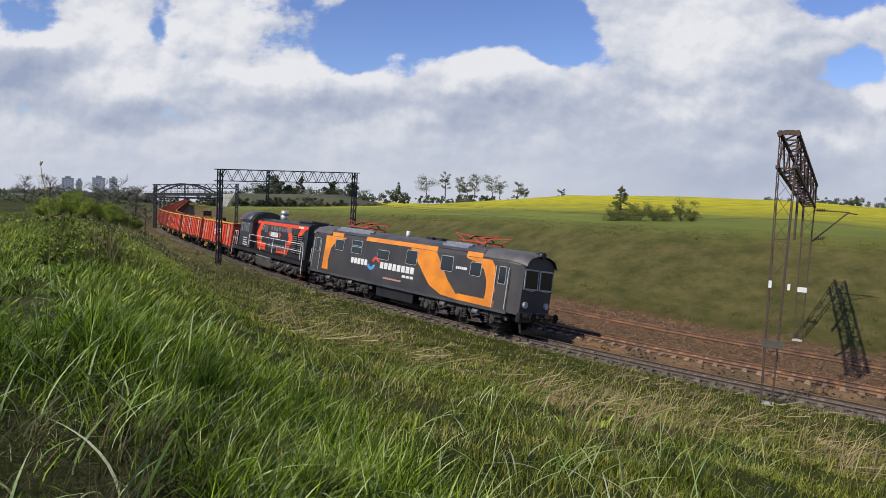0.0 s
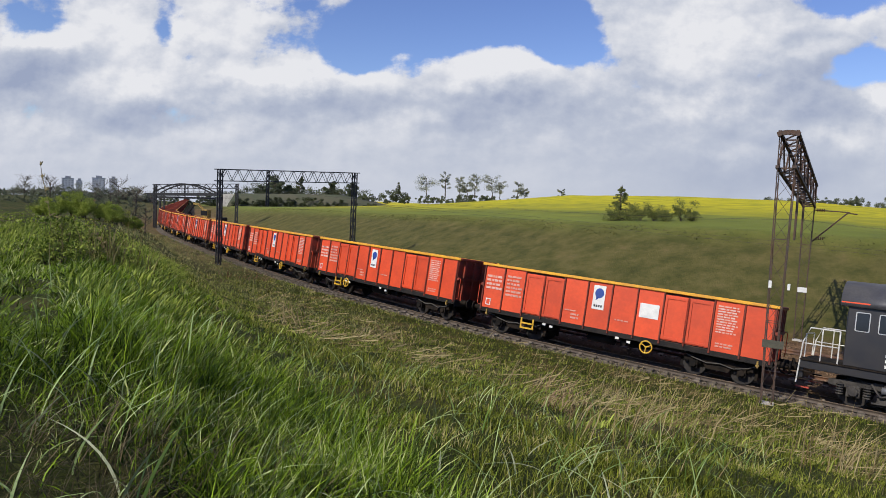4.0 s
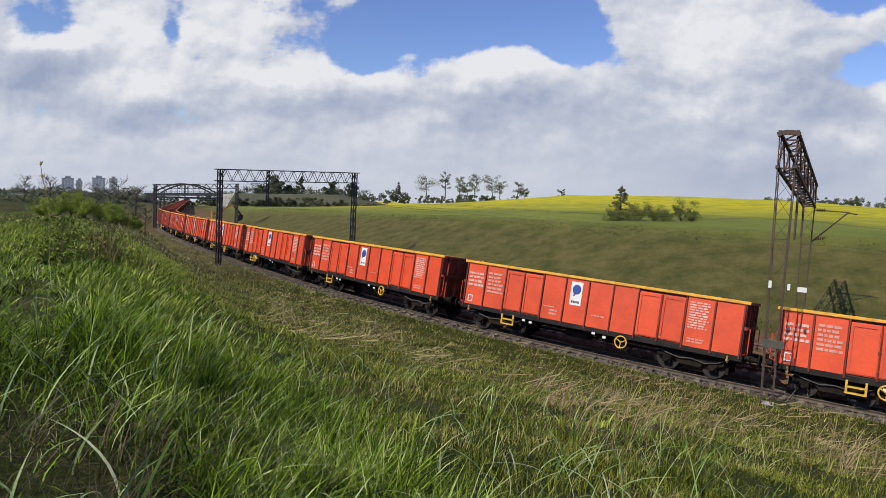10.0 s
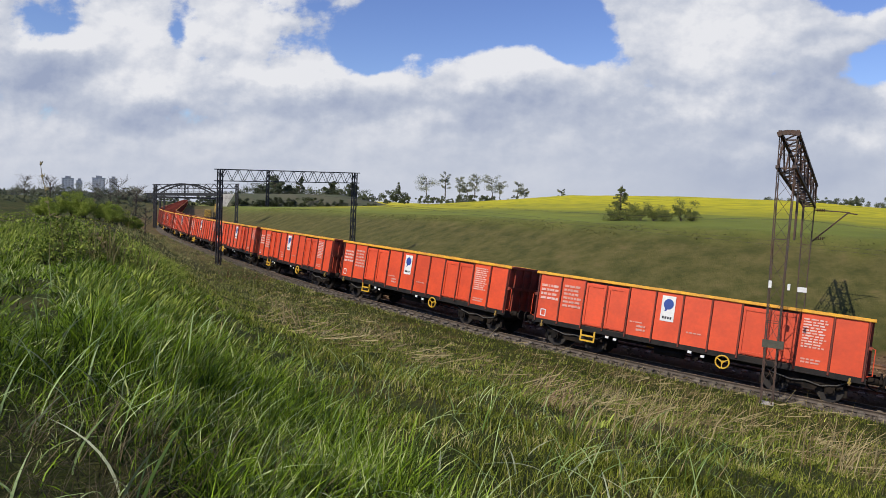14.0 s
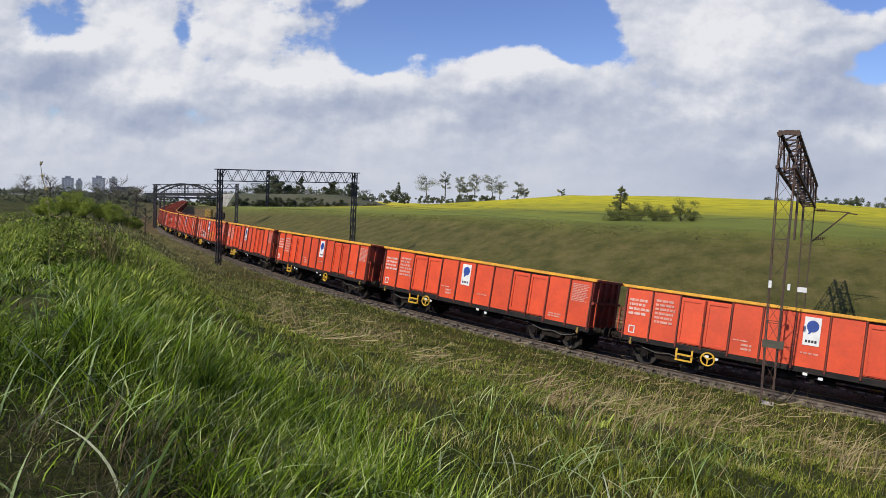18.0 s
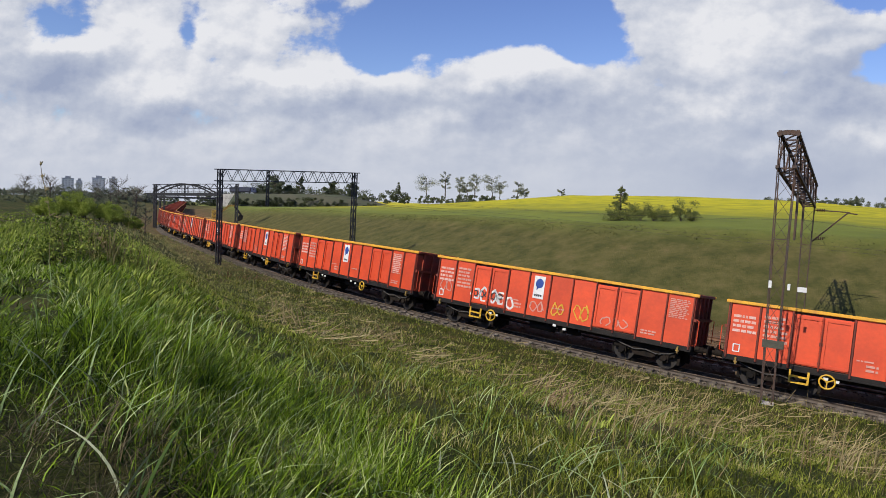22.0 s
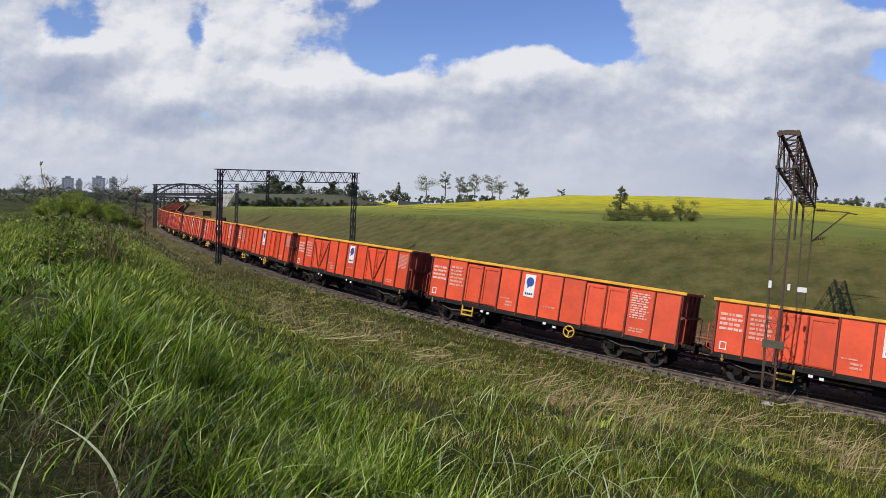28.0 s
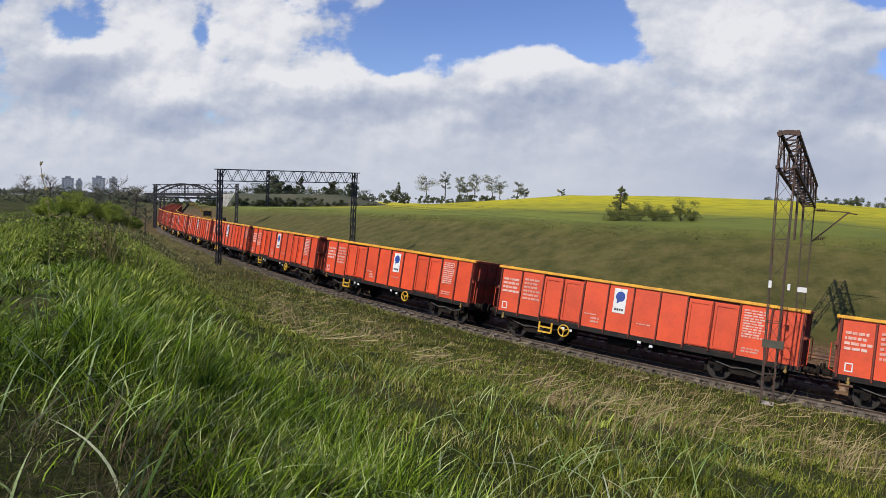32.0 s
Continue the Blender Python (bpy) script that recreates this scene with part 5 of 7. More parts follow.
    def cover_at(du, dv, detail=11):
        uu = calc("ADD", u, du) if du else u
        vv = calc("ADD", v, dv) if dv else v
        c = calc("MULTIPLY_ADD", noise_at(7.0, detail, 0.58, (3.4, 1.2, 0), uu, vv, 1.3), 1.5, -0.22)
        for b in MASSES:
            c = blob(uu, vv, b, c)
        return c

    cover, above = cover_at(0.0, 0.0), cover_at(-0.012, 0.018, 6)
    ramp = n.new("ShaderNodeValToRGB")
    ramp.color_ramp.interpolation = "EASE"
    ramp.color_ramp.elements[0].position, ramp.color_ramp.elements[1].position = 0.4, 0.58
    l.new(cover, ramp.inputs["Fac"])
    calm = n.new("ShaderNodeMapRange")
    calm.interpolation_type = "SMOOTHSTEP"
    for key, val in (("From Min", 0.07), ("From Max", 0.25), ("To Min", 0.14), ("To Max", 1.0)):
        calm.inputs[key].default_value = val
    l.new(v, calm.inputs["Value"])
    # puffs: the side towards the sun is brighter
    puff = calc("SUBTRACT", noise_at(12.0, 8, 0.52, (8.3, 2.9, 0), u, v, 1.35), noise_at(12.0, 5, 0.52, (8.3, 2.9, 0), calc("ADD", u, -0.007), calc("ADD", v, 0.011), 1.35))
    relief = calc("MULTIPLY_ADD", puff, 0.85, calc("MULTIPLY", calc("SUBTRACT", cover, above), 0.75))
    tone = calc("MULTIPLY_ADD", relief, calm.outputs["Result"], 0.41)
    wu = calc("MULTIPLY_ADD", noise_at(8.0, 8, 0.58, (5.1, 0.3, 0), u, v, 1.2), 0.16, calc("ADD", u, -0.08))
    wv = calc("MULTIPLY_ADD", noise_at(8.0, 8, 0.58, (1.3, 7.7, 0), u, v, 1.2), 0.11, calc("ADD", v, -0.055))
    lit = blob(wu, wv, HEADS[0], 0.0)
    for b in HEADS[1:]:
        lit = blob(wu, wv, b, lit)
    crisp = n.new("ShaderNodeMapRange")
    crisp.interpolation_type = "SMOOTHSTEP"
    for key, val in (("From Min", -0.34), ("From Max", 0.34), ("To Min", -0.22), ("To Max", 0.46)):
        crisp.inputs[key].default_value = val
    l.new(lit, crisp.inputs["Value"])
    tone = calc("ADD", tone, crisp.outputs["Result"])
    rough = calc("MULTIPLY_ADD", noise_at(4.2, 7, 0.5, (0.7, 4.2, 0), u, v, 1.8), 0.75, -0.375)
    tone = calc("ADD", tone, calc("MULTIPLY", rough, calm.outputs["Result"]))
    col = n.new("ShaderNodeValToRGB")
    e = col.color_ramp.elements
    e[0].position, e[0].color = 0.04, (0.42, 0.49, 0.68, 1)
    e[1].position, e[1].color = 0.86, (1.02, 1.03, 1.08, 1)
    e.new(0.45).color = (0.65, 0.705, 0.84, 1)
    l.new(tone, col.inputs["Fac"])
    em = n.new("ShaderNodeEmission")
    em.inputs["Strength"].default_value = 0.78
    l.new(col.outputs["Color"], em.inputs["Color"])
    tr = n.new("ShaderNodeBsdfTransparent")
    mx = n.new("ShaderNodeMixShader")
    # thins out towards the shell's rim
    au = calc("ABSOLUTE", u)
    fade = n.new("ShaderNodeMapRange")
    fade.inputs["From Min"].default_value, fade.inputs["From Max"].default_value = 2.2, 1.2
    l.new(au, fade.inputs["Value"])
    l.new(calc("MULTIPLY", ramp.outputs["Color"], fade.outputs["Result"]), mx.inputs[0])
    l.new(tr.outputs[0], mx.inputs[1])
    l.new(em.outputs[0], mx.inputs[2])
    l.new(mx.outputs[0], n["Material Output"].inputs["Surface"])
    return m


def cloud_shell():
    verts, faces = [], []
    nu, nv = 48, 24
    for j in range(nv + 1):
        for i in range(nu + 1):
            a = radians(-66 + 132 * i / nu)
            b = radians(-12 + 62 * j / nv)
            verts.append((4300 * math.sin(a) * math.cos(b), 4300 * math.sin(b), -4300 * math.cos(a) * math.cos(b)))
    for j in range(nv):
        for i in range(nu):
            k = j * (nu + 1) + i
            faces.append((k, k + 1, k + nu + 2, k + nu + 1))
    ob = arrays("cloud_backdrop", verts, faces, cloud_material())
    return tagged(ob, "white and grey cumulus clouds on blue sky", "clouds", kind="structure")


CLOUDS = cloud_shell()
CLOUD_POSE = look(EYE, AIM, ROLL)
CLOUDS.matrix_basis = CLOUD_POSE

# ---------- portals along the line ----------
portal((11.87, 22.57), (20.2, 35.7), 9.27, 8.25, 1.2, MAST, "rusty lattice portal of the overhead line across two tracks", wide=0.7, foot=0.46, r=0.018, chord=0.1, lace=0.055, bay=1.2, bays=13, drops=((6.4, 5.4), (10.8, 5.4)))
portal((-18.55, 52.75), (-8.75, 61.4), 8.1, 8.66, 0.95, MASTDARK, "dark lattice portal of the overhead line", wide=0.24, deep=0.45, r=0.04, chord=0.075, lace=0.036, bay=0.5, drops=((4.2, 5.2),))
portal((-51.5, 113.9), (-37.7, 116.0), 6.95, 7.75, 0.8, MASTDARK, "dark lattice portal of the overhead line, far down the track", wide=0.35, r=0.07, chord=0.1, lace=0.06, drops=((5.0, 4.8),))


# ---------- road on its embankment and the arch bridge that carries it over the line ----------
ROAD = ((-330, 401, -5.6), (-262, 400.9, -4.6), (-222, 400.7, 0.4), (-205, 400.8, 2.0), (-184.7, 400.8, 2.8), (-164.6, 400.9, 3.5), (-144.5, 400.9, 4.6), (-126.5, 401, 5.7), (-110, 401.1, 6.4), (-89.1, 401.1, 7.1), (-65.9, 401.2, 7.9), (-50, 401.2, 5.0), (-30, 401.2, 2.0), (60, 401.2, 0.0))
ASPHALT = material("grey_asphalt", (0.06, 0.06, 0.062), 0.9, 0, 0.2, 0.3, 6)


def road_at(x):
    """Centre of the road at x, with its level."""
    xs, ys, zs = zip(*ROAD)
    return Vector((x, float(np.interp(x, xs, ys)), float(np.interp(x, xs, zs))))


def embankment(x0, x1, label):
    """A grassy bank with the road on its crown."""
    xs = np.arange(x0, x1 + 0.1, 4.0)
    rows = []
    for x in xs:
        c = road_at(x)
        h = c.z + 6.0
        for dy, z in ((-5.5 - 1.6 * h, -6.0), (-5.5 - 0.8 * h + 0.8 * math.sin(x * 0.4), c.z - 0.5 * h), (-5.2, c.z - 0.15), (5.2, c.z - 0.15), (5.5 + 1.6 * h, -6.0)):
            rows.append((x, c.y + dy, z))
    faces = [(i * 5 + j, i * 5 + (j + 1) % 5, (i + 1) * 5 + (j + 1) % 5, (i + 1) * 5 + j) for i in range(len(xs) - 1) for j in range(5)]
    ob = tagged(arrays("embankment", rows, faces, BANKGREEN), label, "embankment", kind="structure")
    top = []
    for x in xs:
        c = road_at(x)
        top += [(x, c.y - 3.6, c.z - 0.03), (x, c.y + 3.6, c.z - 0.03)]
    f = [(2 * i, 2 * i + 2, 2 * i + 3, 2 * i + 1) for i in range(len(xs) - 1)]
    arrays("carriageway", top, f, ASPHALT, ob)


BANKGREEN = material("embankment_grass", (0.06, 0.07, 0.035), 0.95, 0, 0.35, 0.12, 1.2, other=(0.085, 0.08, 0.045))
embankment(-330, -198, "grassy road embankment up to the bridge")
embankment(-130, 58, "grassy road embankment behind the field")


def arch_bridge():
    thing = new("arch_bridge")
    tagged(thing, "tied-arch road bridge over the railway with pale abutments", "bridge")
    a, b = road_at(-185.0), road_at(-138.5)
    d = b - a
    L = d.length
    x = d.normalized()
    y = Vector((-x.y, x.x, 0)).normalized()
    m = Matrix((x, y, x.cross(y))).transposed().to_4x4()
    m.translation = a
    thing.matrix_basis = m
    part("deck", made(box, 0, L, -5.0, 5.0, -1.3, -0.05), MASTDARK, thing)
    part("carriageway", made(box, 0, L, -3.6, 3.6, -0.05, 0.0), ASPHALT, thing)
    for yy in (-5.3, 5.3):
        part("deck_edge", made(box, -0.5, L + 0.5, yy - 0.3, yy + 0.3, -1.4, 0.3), MASTDARK, thing)
        pts = [(4.7 + 35.5 * i / 20, yy, 0.2 + 5.6 * (1 - ((i - 10) / 10) ** 2)) for i in range(21)]
        part("arch", made(tube, pts, 0.55, 4), MASTDARK, thing)
        for i in range(2, 19, 2):
            part("hanger", made(bar, (pts[i][0], yy, 0), pts[i], 0.16), MASTDARK, thing)
        for i in range(15):
            part("railing_post", made(bar, (L * i / 14, yy * 1.06, 0.3), (L * i / 14, yy * 1.06, 1.4), 0.1), MASTDARK, thing)
        for zz in (0.85, 1.4):
            part("railing_bar", made(bar, (0, yy * 1.06, zz), (L, yy * 1.06, zz), 0.1), MASTDARK, thing)
    for i in (7, 10, 13):
        part("wind_brace", made(bar, (pts[i][0], -5.3, pts[i][2]), (pts[i][0], 5.3, pts[i][2]), 0.35), MASTDARK, thing)
    for x0, x1, x2 in ((-12.0, 1.6, -1.0), (L - 2.5, L + 7.5, L + 7.0)):
        bm = bmesh.new()
        v = [(x0, -6.2, -8.0), (x1, -6.2, -8.0), (-0.4, -6.2, -1.0), (-9.0, -6.2, -1.0)]
        if x0 > 0:
            v = [(L - 2.5, -6.2, -8.0), (L + 4.0, -6.2, -8.0), (L + 9.0, -6.2, -0.2), (L + 1.6, -6.2, -0.2)]
        f = [bm.verts.new(p) for p in v] + [bm.verts.new((p[0], 6.2, p[2])) for p in v]
        for q in ((0, 1, 2, 3), (7, 6, 5, 4), (0, 4, 5, 1), (1, 5, 6, 2), (2, 6, 7, 3), (3, 7, 4, 0)):
            bm.faces.new([f[i] for i in q])
        part("abutment", bm, CONCRETE, thing, "pale concrete abutment")


arch_bridge()

LORRYBLUE = material("dark_blue_lorry_paint", (0.035, 0.045, 0.1), 0.45, 0, 0.15, 0.8, 6)
LORRYGREY = material("slate_tarpaulin", (0.05, 0.055, 0.085), 0.7, 0, 0.2, 0.6, 6)
TYRE = material("black_tyre_rubber", (0.015, 0.015, 0.016), 0.85)


def lorry():
    """An articulated lorry whose x axis points the way it goes."""
    thing = new("articulated_lorry")
    tagged(thing, "dark blue articulated lorry driving over the bridge", "lorry")
    part("trailer", made(box, -8.0, 4.9, -1.25, 1.25, 1.15, 3.9), LORRYGREY, thing, "slate blue trailer with canvas sides", bevel=0.06)
    part("trailer_frame", made(box, -7.8, 4.6, -0.6, 0.6, 0.8, 1.14), SOLE, thing)
    prof = [(5.3, 0.6), (8.2, 0.6), (8.2, 1.9), (7.8, 2.9), (7.3, 3.6), (5.3, 3.75)]
    bm = bmesh.new()
    a = [bm.verts.new((px, -1.22, pz)) for px, pz in prof]
    b = [bm.verts.new((px, 1.22, pz)) for px, pz in prof]
    bm.faces.new(a)
    bm.faces.new(b[::-1])
    for i in range(6):
        bm.faces.new((a[i], b[i], b[(i + 1) % 6], a[(i + 1) % 6]))
    cab = part("cab", bm, LORRYBLUE, thing)
    for sy in (-1, 1):
        part("side_window", made(box, 6.6, 7.5, min(sy * 1.2, sy * 1.24), max(sy * 1.2, sy * 1.24), 2.0, 2.8), GLASS, cab)
    for wx in (-6.4, -5.1, -3.8, 4.0, 7.2):
        for sy in (-1.0, 1.0):
            w = part("wheel", made(rod, (wx, sy - 0.2, 0.5), (wx, sy + 0.2, 0.5), 0.5, 14), TYRE, thing)
            part("hub", made(rod, (wx, sy - 0.22, 0.5), (wx, sy + 0.22, 0.5), 0.22, 10), LOUVRE, w)
    return thing


LORRY = lorry()


def lorry_pose(t):
    x = float(np.interp(t, (0, 19, 20, 21, 22, 23, 24, 25.5, 32), (-530, -182.5, -164.6, -145.5, -126.5, -109.5, -89.1, -65.9, 50)))
    p, q = road_at(x - 4), road_at(x + 4)
    d = (q - p).normalized()
    y = Vector((-d.y, d.x, 0)).normalized()
    m = Matrix((d, y, d.cross(y))).transposed().to_4x4()
    m.translation = (p + q) / 2
    return m


LORRY.matrix_basis = lorry_pose(0)


def beam_gantry():
    """A low plain beam on paired posts across the tracks."""
    thing = new("beam_gantry")
    tagged(thing, "low dark steel beam on posts across the tracks", "gantry")
    a, b = Vector((-51.7, 116.3, 4.7)), Vector((-40.6, 116.3, 5.0))
    for p, dx in ((a, 0), (a, 0.75), (b, 0), (b, -0.7)):
        base = float(ground_z(p.x + dx, p.y))
        part("post", made(bar, (p.x + dx, p.y, base - 0.2), (p.x + dx, p.y, p.z + (0.9 if dx == 0.75 else 0)), 0.24), MASTDARK, thing)
    part("beam", made(bar, (a.x - 0.5, a.y, a.z), (b.x + 0.3, b.y, b.z), 0.26, 0.34), MASTDARK, thing)


beam_gantry()


def digger():
    thing = new("excavator")
    tagged(thing, "yellow excavator swinging its arm beside the far track", "excavator")
    p = Vector((-44.9, 123.5, 0))
    thing.matrix_basis = Matrix.Translation((p[0], p[1], float(ground_z(p[0], p[1])))) @ Matrix.Scale(1.25, 4)
    for yy in (-0.9, 0.9):
        part("crawler", made(box, -1.6, 1.6, yy - 0.27, yy + 0.27, 0, 0.75), SOLE, thing, bevel=0.18)
    part("turntable", made(rod, (0, 0, 0.5), (0, 0, 0.92), 0.6, 16), SOLE, thing)
    body = part("body", made(box, -1.7, 1.0, -1.15, 1.15, 0.92, 1.75), DULLYELLOW, thing, bevel=0.1)
    part("counterweight", made(box, -2.1, -1.5, -1.1, 1.1, 0.95, 1.9), SOLE, body, bevel=0.12)
    part("cab", made(box, 0.0, 1.15, 0.1, 1.1, 1.7, 3.0), DULLYELLOW, body, bevel=0.08)
    part("window", made(box, 0.12, 1.18, 0.16, 1.12, 2.1, 2.85), GLASS, body)
    bm = bmesh.new()
    tube(bm, [(0.8, -0.35, 1.5), (1.5, -0.35, 2.9), (2.5, -0.35, 3.75), (3.3, -0.35, 3.8)], 0.2, 4)
    part("boom", bm, DULLYELLOW, body)
    part("stick", made(bar, (3.1, -0.35, 3.95), (4.3, -0.35, 2.4), 0.24, 0.3), SOLE, body)
    bm = bmesh.new()
    prof = [(4.1, 2.5), (4.6, 2.3), (4.5, 1.7), (4.0, 1.4), (3.7, 1.6), (3.85, 2.1)]
    a = [bm.verts.new((px, -0.8, pz)) for px, pz in prof]
    b = [bm.verts.new((px, 0.1, pz)) for px, pz in prof]
    bm.faces.new(a)
    bm.faces.new(b[::-1])
    for i in range(6):
        bm.faces.new((a[i], b[i], b[(i + 1) % 6], a[(i + 1) % 6]))
    part("bucket", bm, SOLE, body)
    return body


DIGGER_BODY = digger()


# ---------- overhead line ----------
def wires():
    for q, nm in ((0.1, "near"), (-4.4, "far")):
        for kind, z, sag, r in (("contact_wire", 5.65, 0.0, 0.006), ("messenger_wire", 6.7, 0.75, 0.005)):
            bm = bmesh.new()
            for s0, s1 in ((-75, -18.6), (-18.6, 23), (23, 96), (96, 150)):
                pts = []
                for i in range(13):
                    t = i / 12
                    pts.append(beside(s0 + (s1 - s0) * t, q + 0.1, z - sag * 4 * t * (1 - t)))
                tube(bm, pts, r, 4)
            w = part(kind, bm, WIRE)
            tagged(w, "thin dark overhead wire above the track", "overhead wire", "overhead wires")


wires()

# fittings of the near portal: name plates, insulators and the bracket on its far mast


def bracket():
    thing = new("catenary_bracket")
    tagged(thing, "rusty tubular bracket arm with insulators on a lattice mast", "bracket arm")
    bm = bmesh.new()
    tube(bm, [(20.3, 35.3, 5.15), (21.65, 34.55, 6.78), (22.03, 34.3, 6.72)], 0.04)
    part("strut", bm, MAST, thing)
    bm = bmesh.new()
    tube(bm, [(20.25, 35.35, 6.87), (21.75, 34.5, 6.81)], 0.035)
    part("arm", bm, MAST, thing)
    for x, y, z in ((20.4, 35.25, 6.87), (20.42, 35.2, 5.33)):
        bm = bmesh.new()
        for k in range(4):
            rod(bm, (x + 0.09 * k, y - 0.05 * k, z), (x + 0.09 * k + 0.05, y - 0.05 * k - 0.03, z), 0.09, 10)
        part("insulator", bm, CERAMIC, thing)


bracket()


def mast_plate(x, y, z, w, h, turn):
    bm = bmesh.new()
    box(bm, -w / 2, w / 2, -0.012, 0.012, -h / 2, h / 2)
    ob = part("mast_plate", bm, WHITE, bevel=0.004)
    ob.matrix_basis = Matrix.Translation((x, y, z)) @ Matrix.Rotation(turn, 4, "Z")
    tagged(ob, "small white enamel plate on a lattice mast", "plate", "mast plates")


# ---------- growth ----------
LUSH = leafy("lush_grass", (0.018, 0.038, 0.003), (0.238, 0.352, 0.022), 2.2, (0.47, 0.52, 0.2), 0.44)
# Lighter copy of the lush grass, frontal sun on farther blades put into colour
MEADOW = leafy("sunlit_meadow_grass", (0.06, 0.1, 0.006), (0.33, 0.43, 0.03), 1.1, (0.5, 0.52, 0.2), 0.36)
SLOPE = leafy("slope_grass", (0.036, 0.05, 0.006), (0.25, 0.28, 0.036), 0.9, (0.42, 0.36, 0.15), 0.5)
STRAW = leafy("dead_straw", (0.14, 0.1, 0.04), (0.44, 0.36, 0.18), 0.8)
HERB = leafy("herb_leaves", (0.06, 0.1, 0.01), (0.42, 0.48, 0.09), 1.5)
BUSHLEAF = leafy("bush_leaves", (0.09, 0.11, 0.03), (0.25, 0.26, 0.08), 0.4)
HEDGELEAF = leafy("hedge_leaves", (0.12, 0.17, 0.02), (0.4, 0.46, 0.08), 0.6)
# Pale grey tint stands for distance haze on the skyline trees
FARLEAF = leafy("hazed_tree_leaves", (0.2, 0.215, 0.18), (0.36, 0.37, 0.3), 0.08)
DARKLEAF = leafy("dark_wood_leaves", (0.075, 0.09, 0.06), (0.16, 0.175, 0.095), 0.05)
SCRUB = leafy("dark_scrub_leaves", (0.05, 0.06, 0.035), (0.11, 0.12, 0.06), 0.1)
# Paler than the nearer woods: distance haze put into the twig colour
TWIGS = leafy("hazed_grey_green_twigs", (0.13, 0.135, 0.1), (0.26, 0.26, 0.17), 0.1)
BARK = material("grey_brown_bark", (0.1, 0.08, 0.06), 0.9, 0, 0.3, 3, 20, 0.01)


def blades(name, x, y, length, width, mat, lean=0.45, wind=(0.85, 0.25), label="", seed=1, flat=0.0, z_off=0.0, stray=0.3, swirl=0.9, aim=None, steps=((0, 1), (0.4, 0.9), (0.75, 0.6))):
    """Bent blades of grass on the ground at (x, y), all in one mesh."""
    rng = np.random.default_rng(seed)
    n = len(x)
    z = ground_z(x, y) - 0.03 + z_off
    yaw = rng.uniform(0, 2 * np.pi, n)
    wx, wy = np.cos(yaw) * width / 2, np.sin(yaw) * width / 2
    la = rng.normal(0, 0.55, n) + np.arctan2(wind[1], wind[0]) + swirl * wave(x + 7, y, 1.6)
    turn = rng.random(n) < stray
    if aim is not None:
        la = aim + rng.normal(0, 0.45, n)
    la = np.where(turn, rng.uniform(0, 2 * np.pi, n), la)
    bend = np.clip(rng.normal(lean, 0.3, n), 0.03, 1.25)
    bend = np.where(rng.random(n) < flat, rng.uniform(1.1, 1.6, n), bend)
    lx, ly = np.cos(la), np.sin(la)
    m = len(steps)
    verts = np.zeros((n, 2 * m + 1, 3), np.float32)
    for k, (t, w) in enumerate((*steps, (1, 0))):
        out = length * (0.25 * bend * t + 0.75 * bend * t * t)
        up = length * np.maximum(t - 0.42 * bend * bend * t * t, 0.06 * t)
        cx, cy, cz = x + lx * out, y + ly * out, z + up
        if k < m:
            verts[:, 2 * k] = np.stack([cx - wx * w, cy - wy * w, cz], -1)
            verts[:, 2 * k + 1] = np.stack([cx + wx * w, cy + wy * w, cz], -1)
        else:
            verts[:, 2 * m] = np.stack([cx, cy, cz], -1)
    f = [g for k in range(0, 2 * m - 2, 2) for g in ((k, k + 1, k + 3), (k, k + 3, k + 2))] + [(2 * m - 2, 2 * m - 1, 2 * m)]
    faces = (np.arange(n)[:, None, None] * (2 * m + 1) + np.array(f)[None]).reshape(-1, 3)
    ob = arrays(name, verts.reshape(-1, 3), faces, mat)
    return tagged(ob, label or "long green grass bent by the wind", "grass", kind="stuff")


ROUND = ((0, 0.7), (0.15, 0.9), (0.3, 1), (0.45, 1), (0.6, 0.9), (0.72, 0.75), (0.84, 0.5), (0.93, 0.28))     # finely bent blades


def stand(rng, n, r0, r1, a0=-43, a1=43, power=1.0):
    """Places spread round the tripod between two radii."""
    r = r0 + (r1 - r0) * rng.random(n) ** power
    a = np.radians(rng.uniform(a0, a1, n))
    return r * np.sin(a), r * np.cos(a)


def tussocks(rng, count, each, r0, r1, spread):
    """Grass grown in tufts: places of the blades, the way each leans, and a size for each tuft."""
    cx, cy = stand(rng, count, r0, r1, power=0.8)
    i = np.repeat(np.arange(count), each)
    ox, oy = rng.normal(0, spread, (2, len(i)))
    size = np.repeat(rng.uniform(0.6, 1.25, count), each)
    lean = np.repeat(rng.normal(0.2, 0.7, count), each)
    aim = np.arctan2(oy + 0.75 * spread * np.sin(lean), ox + 0.75 * spread * np.cos(lean))
    return cx[i] + ox * size, cy[i] + oy * size, aim, size


